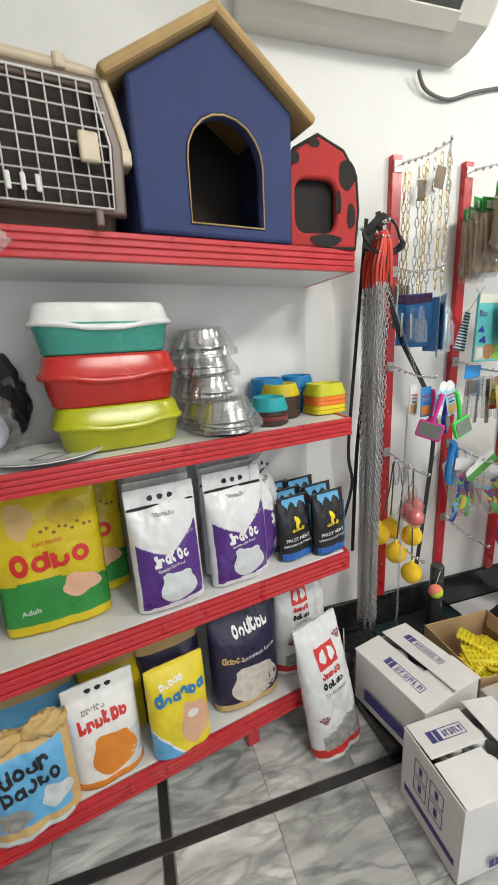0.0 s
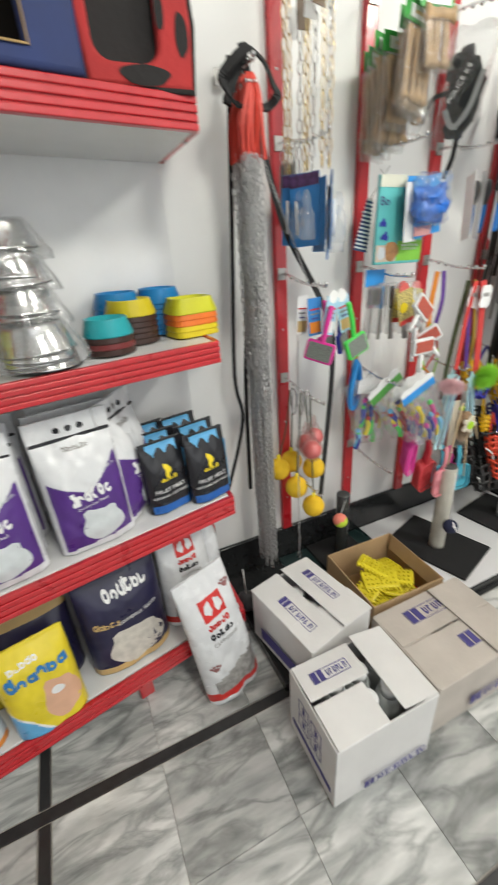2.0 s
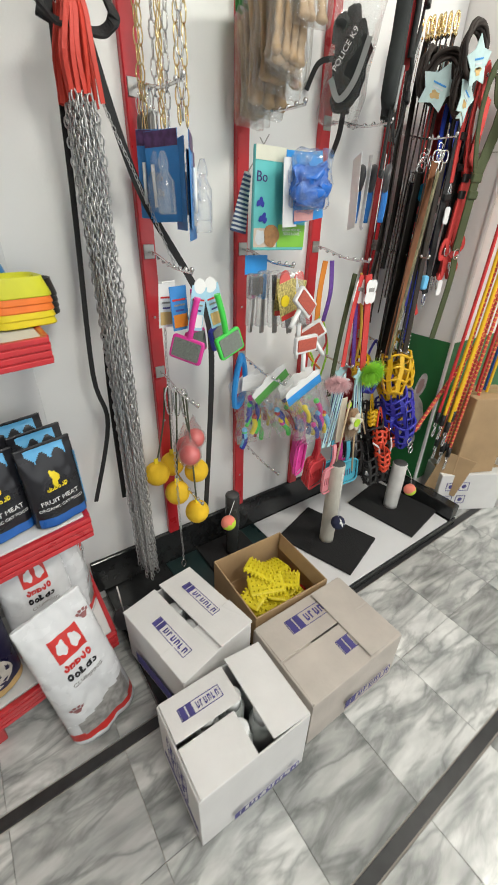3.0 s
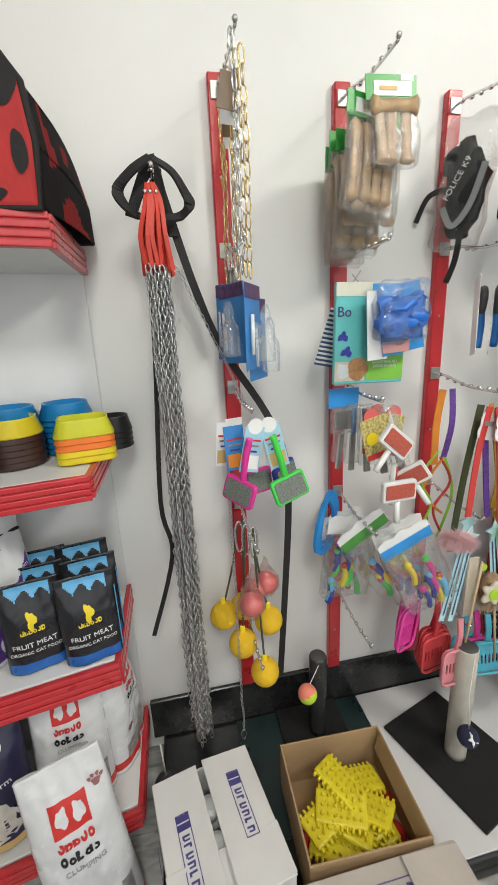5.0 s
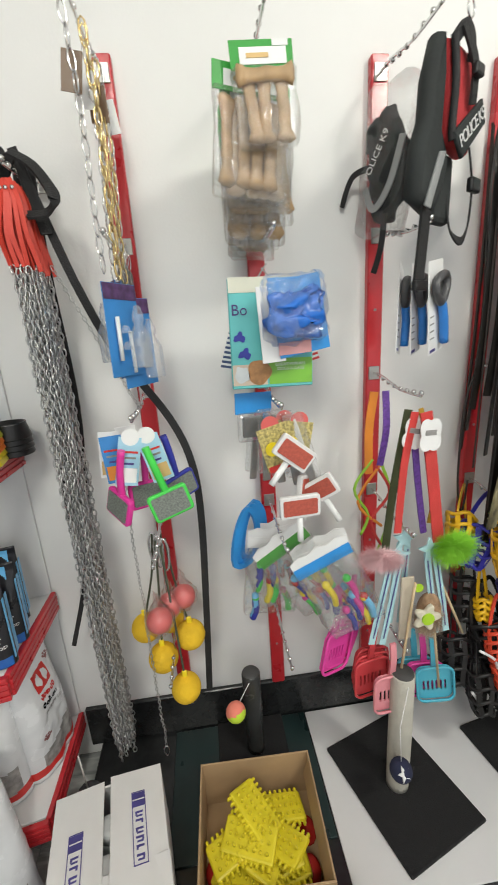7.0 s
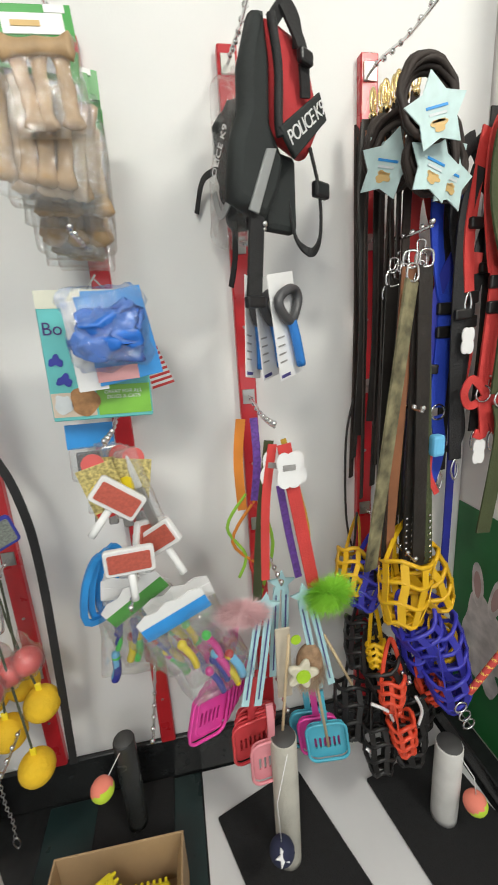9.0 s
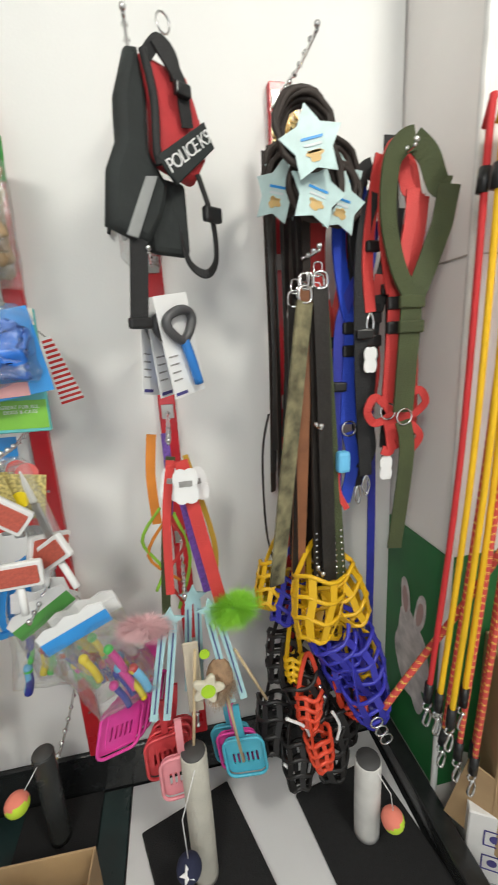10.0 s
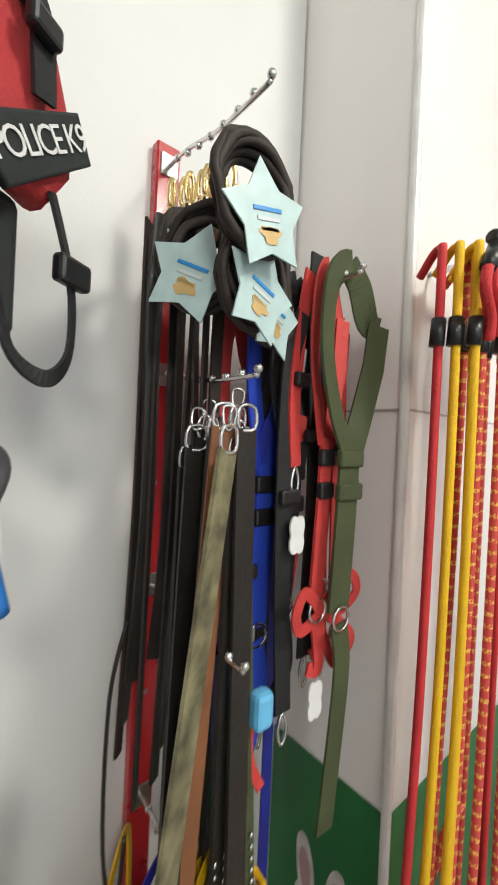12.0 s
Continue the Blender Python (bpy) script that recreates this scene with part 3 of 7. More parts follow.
LIME = colour("lime_plastic", 0.42, 0.44, 0.01, 0.25)
REDP = colour("red_plastic", 0.52, 0.03, 0.025, 0.25)
TEAL = colour("teal_plastic", 0.06, 0.36, 0.29, 0.25)
WHITEP = colour("white_gloss_plastic", 0.75, 0.76, 0.76, 0.22)
tx, ty = -1.01, -0.292
litter_tray(at(tx, ty, 1.099), 0.30, 0.2, 0.066, 0.042, LIME, LIME, "lime green plastic tray with lid at the bottom of a stack")
litter_tray(at(tx - 0.008, ty, 1.206), 0.31, 0.2, 0.072, 0.046, REDP, REDP, "red plastic tray with lid in the middle of a stack")
litter_tray(at(tx - 0.012, ty, 1.324), 0.31, 0.2, 0.07, 0.042, TEAL, WHITEP, "teal plastic tray with white lid on a stack")

p = thing("oval_plate", at(-1.165, -0.39, 1.1), "white oval plate with a thin dark rim", "plate")
part("plate", lathe([(0.05, 0), (0.08, 0.003), (0.118, 0.012), (0.12, 0.014), (0.115, 0.0145), (0.08, 0.006), (0.01, 0.005)], 48, sy=0.85), WHITEP, p)
part("rim_line", swept([(0.116 * math.cos(a / 24 * math.tau), 0.0986 * math.sin(a / 24 * math.tau), 0.0145) for a in range(24)], 0.0011, sides=5, closed=True), mat("grey_line", (0.12, 0.12, 0.12), 0.5), p)
part("motif", swept([(-0.04, -0.02, 0.0065), (0.0, -0.045, 0.0065), (0.045, -0.01, 0.0065), (0.005, 0.02, 0.0065)], 0.0009, sides=4, closed=True), mat("grey_line", (0.12, 0.12, 0.12), 0.5), p)


def wrapped_bowls(x, y, levels, r, seed):
    """Bowls stacked upside down; the top one of each nested set wears a loose crumpled wrap."""
    for k, dz in enumerate(levels):
        last = k == len(levels) - 1 or levels[k + 1] - dz > 0.03
        b = thing("steel_bowl", at(x + 0.005 * math.sin(5 * k + seed), y + 0.005 * math.cos(7 * k), 1.1 + dz, ANG, 2.5 * math.sin(4 * k), 2.5 * math.cos(3 * k + seed)), "polished steel pet bowl in clear wrap, stacked", "bowl", "steel bowls")
        part("bowl", lathe([(r, 0), (r * 1.03, 0.003), (r * 1.0, 0.006), (r * 0.8, 0.05), (r * 0.79, 0.054), (r * 0.75, 0.055), (r * 0.7, 0.05), (r * 0.1, 0.049)], 40), STEEL, b)
        part("rubber_ring", lathe([(r * 1.0, -0.001), (r * 1.05, 0.002), (r * 1.0, 0.005)], 36), BLACKP, b)
        if last:
            bm = lathe([(r * 1.36, -0.022), (r * 1.32, -0.01), (r * 1.24, 0.006), (r * 1.08, 0.025), (r * 0.93, 0.05), (r * 0.84, 0.058), (r * 0.4, 0.06)], 72)
            for v in bm.verts:
                q = noise.noise((v.co.x * 42, v.co.y * 42, seed + k)) * 0.012 + noise.noise((v.co.x * 110, v.co.y * 110, v.co.z * 60 + seed)) * 0.006
                low = max(0.2, 1 - max(0, v.co.z) / 0.06)
                v.co += Vector((v.co.x, v.co.y, 0)).normalized() * q * low
                v.co.z = max(0.0015 - dz, v.co.z + q * 0.5 * low)
            for f in bm.faces:
                f.smooth = False
            part("wrap", bm, FILM2, b, "crumpled clear wrap")


wrapped_bowls(-0.752, -0.185, (0.0, 0.011, 0.022, 0.085, 0.096, 0.155, 0.166, 0.222), 0.074, 1.0)
wrapped_bowls(-0.728, -0.315, (0.0, 0.011, 0.022, 0.033), 0.07, 7.0)


def plastic_bowls(x, y, n, r, cols, label, sq=0.0, sy=1.0, dz=0.013):
    for k in range(n):
        b = thing("pet_bowl", at(x, y, 1.1 + dz * k), label, "bowl", "plastic bowls")
        part("bowl", lathe([(r, 0), (r * 1.02, 0.003), (r * 0.84, 0.035), (r * 0.85, 0.038), (r * 0.79, 0.038), (r * 0.7, 0.01), (r * 0.1, 0.008)], 36, sq=sq, sy=sy), cols[k % len(cols)], b)


DKB = colour("dark_brown_bowl", 0.05, 0.025, 0.02, 0.35)
plastic_bowls(-0.585, -0.265, 4, 0.055, [DKB, colour("maroon_bowl", 0.18, 0.03, 0.03, 0.35), DKB, colour("turquoise_bowl", 0.02, 0.36, 0.4, 0.3)], "round turquoise and brown plastic pet bowls, stacked")
plastic_bowls(-0.515, -0.175, 6, 0.062, [DKB, DKB, DKB, DKB, DKB, colour("yellow_bowl", 0.62, 0.5, 0.02, 0.3)], "round yellow and brown plastic pet bowls, stacked")
plastic_bowls(-0.365, -0.185, 5, 0.062, [colour("yellow_bowl2", 0.75, 0.6, 0.02, 0.3), colour("yellow_bowl2", 0, 0, 0), colour("orange_bowl", 0.85, 0.2, 0.03, 0.3), colour("orange_bowl", 0, 0, 0), colour("lime_bowl", 0.6, 0.6, 0.03, 0.3)], "squared yellow, orange and lime pet bowls, stacked", 5.0, 0.8, 0.014)
BLUEB = colour("blue_bowl", 0.01, 0.2, 0.5, 0.3)
plastic_bowls(-0.535, -0.11, 7, 0.06, [BLUEB], "bright blue plastic pet bowls, stacked")
plastic_bowls(-0.42, -0.085, 7, 0.06, [BLUEB], "bright blue plastic pet bowls, stacked")
plastic_bowls(-0.315, -0.10, 4, 0.045, [BLACKP], "small black plastic pet bowls, stacked")


def crumpled(m, w, h, d, material, label, seed, name="plastic_bag", inner=None):
    t = thing(name, m, label, "bag")
    bm = bmesh.new()
    g = bmesh.ops.create_icosphere(bm, subdivisions=4, radius=0.5)
    for v in bm.verts:
        q = 1 + 0.35 * noise.noise(v.co * 3 + Vector((seed, 0, 0))) + 0.2 * noise.noise(v.co * 9 + Vector((0, seed, 0)))
        v.co = Vector((v.co.x * w * q, v.co.y * d * q, max(0, (v.co.z + 0.5) * h * (0.8 + 0.2 * q))))
    part("film", bm, material, t)
    if inner:
        bm = ball(bmesh.new(), (0, 0, h * 0.42), 0.5, (w * 0.75, d * 0.7, h * 0.75), 16)
        part("contents", bm, inner, t)
    return t


crumpled(at(-1.32, -0.36, 1.1), 0.2, 0.16, 0.2, FILM2, "clear plastic bag of pale goods on the shelf", 3.0, inner=mat("pale_lilac", (0.45, 0.45, 0.6), 0.5))
crumpled(at(-1.29, -0.25, 1.1), 0.14, 0.24, 0.14, BLACKP, "black plastic bag on the shelf", 5.0)
crumpled(at(-1.2, -0.515, 1.5), 0.1, 0.06, 0.06, FILM2, "clear plastic bag hanging at the shelf edge", 8.0)

# ---- bags of food and litter ----
YEL = mat("yellow_foil", (0.62, 0.48, 0.015), 0.28, var=0.1, bump=0.3, bscale=18)
GRN = mat("green_foil", (0.03, 0.25, 0.05), 0.28, bump=0.3, bscale=18)
PUR = mat("purple_foil", (0.09, 0.03, 0.22), 0.3, var=0.12, bump=0.3, bscale=18)
SILV = mat("white_foil", (0.7, 0.71, 0.73), 0.26, var=0.06, bump=0.35, bscale=18)
NAV = mat("navy_foil", (0.02, 0.018, 0.055), 0.3, bump=0.3, bscale=18)
BKF = mat("black_foil", (0.014, 0.014, 0.018), 0.28, bump=0.4, bscale=18)
SKY = mat("sky_blue_foil", (0.13, 0.42, 0.72), 0.3, bump=0.3, bscale=18)
ORG = mat("orange_print", (0.75, 0.25, 0.03), 0.35)
REDI = mat("red_ink", (0.6, 0.03, 0.025), 0.4)
PEACH = mat("peach_print", (0.72, 0.42, 0.28), 0.45)
GREY = mat("grey_print", (0.32, 0.31, 0.3), 0.5, var=0.35, scale=60)
PALE = mat("pale_print", (0.62, 0.66, 0.68), 0.45, var=0.12, scale=30)
SAND = mat("sand_print", (0.62, 0.42, 0.17), 0.5)


def bag_of(name, m, label, cat="bag", group=""):
    return thing(name, m, label, cat, group)


def yellow_bag(m):
    b = bag_of("cat_food_bag", m, "yellow cat food bag with green band and red lettering", "pet food", "yellow food bags")
    fy = pouch(b, 0.25, 0.365, 0.06, [YEL, GRN], lambda u, v: 1 if 0.06 < v < 0.36 + 0.05 * math.sin(u * 3.1) - 0.06 * u else 0, seal=0.99, full=0.8)
    glyphs(4, 0.185, 0.06, b, REDI, Tx(0.0, 0.19, 4), fy, 4)
    words("CAT FOOD", 0.013, b, REDI, Tx(0.0, 0.232, 4), fy)
    words("Adult", 0.02, b, WHITE, Tx(-0.06, 0.06, 4), fy)
    blob(b, PEACH, 0.06, 0.105, 0.045, 0.03, fy, "printed_picture", seed=2)
    blob(b, SAND, -0.055, 0.295, 0.03, 0.045, fy, "printed_picture", seed=1)
    blob(b, mat("old_gold_print", (0.5, 0.36, 0.01), 0.4), 0.05, 0.3, 0.045, 0.032, fy, "printed_emblem", seed=3, wob=0.03)
    for k in range(9):
        blob(b, mat("kibble_brown", (0.2, 0.1, 0.02), 0.5), -0.01 + 0.014 * k, 0.262 + 0.008 * math.sin(k * 2.3), 0.0045, 0.004, fy, "printed_kibble", seed=k)


yellow_bag(at(-1.21, -0.35, 0.65, 8, -4))
yellow_bag(at(-1.485, -0.40, 0.65, 10, -4))
yellow_bag(at(-1.16, -0.235, 0.65, 8, -4))


def fluffy_bag(m, rows):
    b = bag_of("cat_food_bag", m, "white and purple cat food bag with paw holes", "pet food", "white and purple food bags")

    def design(u, v):
        if v > 0.86:
            return 0
        lim = 0.46 + (0.27 if u > 0.5 else 0.14) * abs(2 * u - 1) ** 1.2
        return 1 if v < lim and v > 0.03 + 0.04 * u and 0.06 < u < 0.95 else 0
    fy = pouch(b, 0.185, 0.335, 0.085, [SILV, PUR], design, nu=72, nv=96, seal=0.86, full=0.5, gusset=0.6, seed=rows, wrinkle=0.006)
    glyphs(6, 0.1, 0.036, b, WHITE, Tx(0.0, 0.15, 8), fy, 11, heavy=0.3)
    words("Quality Cat Food", 0.0105, b, WHITE, Tx(0.0, 0.122, 8), fy)
    words("BENEFITS", 0.0085, b, PALE, Tx(0.055, 0.2, 18), fy)
    blob(b, PALE, 0.012, 0.062, 0.05, 0.042, fy, "printed_picture", seed=2, ears=0.35, wob=0.05)
    for x in (-0.026, 0.0, 0.026):
        blob(b, BKF, x, 0.305, 0.0075, 0.0075, fy, "paw_hole", 0.001, 0.06, x * 90)
    part("zip_strip", boxed((0, -0.003, 0.283), (0.18, 0.008, 0.008), 0.002), BKF, b)
    glyphs(7, 0.06, 0.012, b, GREY, Tx(0.0, 0.262), fy, 5)
    return b


fluffy_bag(at(-0.925, -0.375, 0.65, 11, -5), 1)
fluffy_bag(at(-0.715, -0.325, 0.65, 12, -5), 2)
for x, y, k in ((-0.93, -0.30, 3), (-0.925, -0.235, 4), (-0.72, -0.255, 5), (-0.715, -0.19, 6), (-0.6, -0.22, 7)):
    fluffy_bag(at(x, y, 0.65, 12 if k < 7 else 55, -2), k)


def fruit_bag(m):
    b = bag_of("cat_food_bag", m, "small black and blue organic cat food bag", "pet food", "black food bags")
    fy = pouch(b, 0.125, 0.205, 0.05, [BKF, SKY, mat("deep_blue_foil", (0.02, 0.12, 0.42), 0.3)], lambda u, v: 1 if v > 0.8 + 0.1 * abs(math.sin(u * 11)) and v < 0.96 and 0.14 < u < 0.86 else 2 if v < 0.12 and 0.05 < u < 0.95 else 0, seal=0.92, full=0.45)
    words("FRUIT MEAT", 0.0165, b, WHITE, Tx(0, 0.068, 3), fy)
    words("ORGANIC CAT FOOD", 0.0105, b, WHITE, Tx(0, 0.05, 3), fy)
    blob(b, YELLOW, 0.0, 0.122, 0.009, 0.02, fy, "printed_emblem", seed=1, wob=0.25)
    glyphs(6, 0.05, 0.012, b, YELLOW, Tx(0, 0.1, 4), fy, 8)
    part("blue_side", boxed((0.0605, 0.002, 0.09), (0.002, 0.035, 0.15), 0.0008), SKY, b)


for x, y in ((-0.515, -0.27), (-0.395, -0.275), (-0.52, -0.205), (-0.40, -0.2), (-0.53, -0.13), (-0.43, -0.12)):
    fruit_bag(at(x, y, 0.65, 13, -3))

# bottom shelf
b = bag_of("litter_bag", at(-1.315, -0.475, 0.192, 14, -4), "sky blue litter bag with knotted gold top", "cat litter")
fy = pouch(b, 0.2, 0.27, 0.09, [SKY, SAND, PALE], lambda u, v: 1 if v > 0.84 or (0.05 < v < 0.14) or u > 0.9 else 2 if v < 0.05 else 0, seal=1.0, full=0.7, wrinkle=0.008)
glyphs(4, 0.11, 0.04, b, BKF, Tx(-0.005, 0.185, 8), fy, 3)
glyphs(5, 0.13, 0.04, b, BKF, Tx(0.002, 0.14, 8), fy, 9)
blob(b, GREY, -0.045, 0.065, 0.035, 0.03, fy, "printed_picture", seed=1)
blob(b, PALE, 0.05, 0.085, 0.035, 0.03, fy, "printed_picture", seed=2)
for s in (-1, 1):
    bm = ball(bmesh.new(), (s * 0.05, -0.02, 0.262), 0.045, (1.2, 0.6, 0.62), 32)
    for v in bm.verts:
        v.co += Vector((0, -0.4, 1)) * (0.02 * noise.noise(v.co * 40) + 0.016 * noise.noise(v.co * 95))
    part("knotted_top", bm, SAND, b, "knotted gold film")

b = bag_of("litter_bag", at(-1.145, -0.405, 0.192, 12, -4), "white litter bag with orange print", "cat litter")
fy = pouch(b, 0.185, 0.285, 0.09, [WHITE, ORG, PALE], lambda u, v: 1 if v < 0.07 else 2 if v < 0.45 and u > 0.75 else 0, seal=0.86, full=0.5)
glyphs(6, 0.125, 0.032, b, REDI, Tx(0, 0.19, 4), fy, 21, heavy=0.34)
glyphs(5, 0.06, 0.013, b, GREY, Tx(-0.02, 0.218, 4), fy, 2)
blob(b, ORG, 0.015, 0.085, 0.058, 0.06, fy, "printed_picture", seed=2, ears=0.2, wob=0.06)
for x in (-0.026, 0.0, 0.026):
    blob(b, BKF, x, 0.262, 0.0085, 0.007, fy, "paw_hole", 0.001, 0.06, x)

b = bag_of("litter_bag", at(-0.94, -0.40, 0.192, 13, -4), "yellow litter bag with blue lettering", "cat litter")
fy = pouch(b, 0.175, 0.275, 0.07, [mat("lemon_foil", (0.78, 0.62, 0.03), 0.3, bump=0.3, bscale=18), SKY, WHITE], lambda u, v: 1 if v < 0.34 - 0.75 * u else 2 if v < 0.37 - 0.75 * u else 0, seal=0.97, full=0.7)
glyphs(6, 0.145, 0.04, b, mat("print_blue", (0.03, 0.2, 0.5), 0.4), Tx(0, 0.195, 5), fy, 22, heavy=0.34)
glyphs(5, 0.07, 0.016, b, WHITE, Tx(-0.02, 0.232, 8), fy, 6)
blob(b, PEACH, 0.035, 0.085, 0.045, 0.065, fy, "printed_picture", seed=2, ears=0.15, wob=0.08)
blob(b, WHITE, 0.03, 0.115, 0.016, 0.013, fy, "printed_spot", 0.003, seed=1, wob=0.02)

b = bag_of("litter_bag", at(-0.71, -0.295, 0.192, 12, -3), "navy cat litter bag with pale picture", "cat litter")
fy = pouch(b, 0.24, 0.32, 0.1, [NAV, SAND], lambda u, v: 1 if v < 0.06 else 0, seal=0.95, full=0.6)
glyphs(6, 0.13, 0.04, b, WHITE, Tx(0.015, 0.265, 4), fy, 31)
words("compact form", 0.021, b, WHITE, Tx(0.03, 0.175, 8), fy)
glyphs(5, 0.07, 0.022, b, SAND, Tx(-0.06, 0.18, -5), fy, 32)
blob(b, mat("cream_print", (0.62, 0.58, 0.52), 0.5, var=0.2, scale=40), 0.01, 0.075, 0.085, 0.06, fy, "printed_picture", seed=2, ears=0.25, wob=0.06)
for x, y, mm in ((-1.32, -0.33, SKY), (-1.12, -0.28, YEL), (-0.95, -0.27, NAV)):
    b = bag_of("litter_bag", at(x, y, 0.192, 12, -2), "litter bag standing behind the front row", "cat litter")
    pouch(b, 0.2, 0.3, 0.09, [mm, SAND], lambda u, v: 1 if v > 0.8 else 0, nu=16, nv=24)


def catty_bag(m, w, hh, dd):
    b = bag_of("litter_bag", m, "white clumping litter bag with red emblem", "cat litter", "white litter bags")
    fy = pouch(b, w, hh, dd, [SILV, REDI, GREY], lambda u, v: 1 if 0.03 < v < 0.085 - 0.03 * math.sin(math.pi * u) + 0.02 else 2 if 0.07 < v < 0.3 - 0.12 * (1 - u) and 0.12 < u < 0.92 else 0, seal=0.98, full=0.55, wrinkle=0.007, taper=0.12)
    k = hh / 0.5
    bm = bmesh.new()
    n = 10
    G = [[bm.verts.new(((i / n - 0.5) * 0.085 * k, fy((i / n - 0.5) * 0.085 * k, (0.345 + 0.075 * j / n) * k) - 0.001, (0.345 + 0.075 * j / n) * k)) for i in range(n + 1)] for j in range(n + 1)]
    for j in range(n):
        for i in range(n):
            bm.faces.new((G[j][i], G[j][i + 1], G[j + 1][i + 1], G[j + 1][i]))
    part("emblem", bm, REDI, b, "red square emblem")
    for x in (-0.018, 0.02):
        blob(b, SILV, x * k, 0.383 * k, 0.014 * k, 0.022 * k, fy, "emblem_shape", 0.002, seed=x * 99, ears=0.2)
    glyphs(5, 0.085 * k, 0.026 * k, b, REDI, Tx(0, 0.322 * k), fy, 41, heavy=0.34)
    glyphs(5, 0.09 * k, 0.028 * k, b, BKF, Tx(0, 0.285 * k), fy, 42, heavy=0.34)
    words("CLUMPING", 0.019 * k, b, GREY, Tx(0.005, 0.248 * k), fy)
    for x, z in ((-0.062, 0.16), (0.07, 0.42)):
        blob(b, mat("paw_print", (0.3, 0.12, 0.12), 0.5), x * k, z * k, 0.011 * k, 0.009 * k, fy, "paw_print", 0.002)
        for q in range(4):
            a = radians(30 + 40 * q)
            blob(b, mat("paw_print", (0.3, 0.12, 0.12), 0.5), (x + 0.017 * math.cos(a)) * k, (z + 0.016 * math.sin(a)) * k, 0.0045 * k, 0.005 * k, fy, "paw_toe", 0.002)
    return b


catty_bag(at(-0.435, -0.415, 0.004, 16, -9, -5), 0.2, 0.46, 0.09)
catty_bag(at(-0.50, -0.235, 0.192, 12, -3), 0.185, 0.375, 0.08)
catty_bag(at(-0.395, -0.13, 0.192, 80, -1), 0.18, 0.36, 0.08)

# ---- air conditioner ----
ACW = mat("aged_white_plastic", (0.66, 0.65, 0.6), 0.35, var=0.05)
ac = thing("air_conditioner", pose(-0.175, 0, 2.215), "white wall-mounted split air conditioner", "air conditioner")
sec = [(0.0, 0.0), (-0.08, -0.005), (-0.155, 0.02), (-0.2, 0.07), (-0.215, 0.13), (-0.21, 0.24), (-0.18, 0.275), (0.0, 0.28)]
bm = bmesh.new()
rings = [[bm.verts.new((x, y * k, z)) for y, z in sec] for x, k in ((-0.385, 0.97), (-0.375, 1), (0.375, 1), (0.385, 0.97))]
for A, B in zip(rings, rings[1:]):
    for q in range(len(sec)):
        bm.faces.new((A[q], A[(q + 1) % len(sec)], B[(q + 1) % len(sec)], B[q]))
bm.faces.new(rings[0][::-1])
bm.faces.new(rings[-1])
bmesh.ops.recalc_face_normals(bm, faces=bm.faces)
part("casing", bm, ACW, ac)
part("outlet_slot", boxed((0, 0, 0), (0.6, 0.055, 0.012), 0.004, m=Matrix.Translation((-0.04, -0.176, 0.044)) @ Matrix.Rotation(radians(-48), 4, "X")), mat("dark_slot", (0.06, 0.06, 0.055), 0.6), ac, "dark outlet slot")
part("louvre", boxed((0, 0, 0), (0.61, 0.05, 0.006), 0.002, m=Matrix.Translation((-0.04, -0.155, 0.016)) @ Matrix.Rotation(radians(-30), 4, "X")), ACW, ac)
for k in range(2):
    part("indicator", boxed((0.325, -0.213, 0.12 + 0.03 * k), (0.012, 0.006, 0.014), 0.001), BLACKP, ac)
tagged(part("ac_cable", swept(cr([(0.06, -0.03, 2.175), (0.1, -0.02, 2.13), (0.2, -0.012, 2.115), (0.32, -0.012, 2.15), (0.55, -0.012, 2.2)]), 0.006), mat("grey_cable", (0.12, 0.12, 0.12), 0.5), smooth=True), "grey cable running from the air conditioner along the wall", "cable")

# ---- ceiling lights ----
for x, y in ((1.5, -1.65), (-0.1, -2.2)):
    cl = thing("ceiling_light", pose(x, y, 2.8), "square white ceiling light panel", "ceiling light", "ceiling lights")
    part("frame", plate([rounded(0.64, 0.64, 0.01), rounded(0.58, 0.58, 0.01)], 0.03), ACW, cl).matrix_local = Matrix.Translation((0, 0, -0.018)) @ Matrix.Rotation(radians(90), 4, "X")
    part("diffuser", boxed((0, 0, -0.02), (0.58, 0.58, 0.01)), mat("lit_diffuser", (1, 0.98, 0.94), 0.5, emit=4.0), cl)

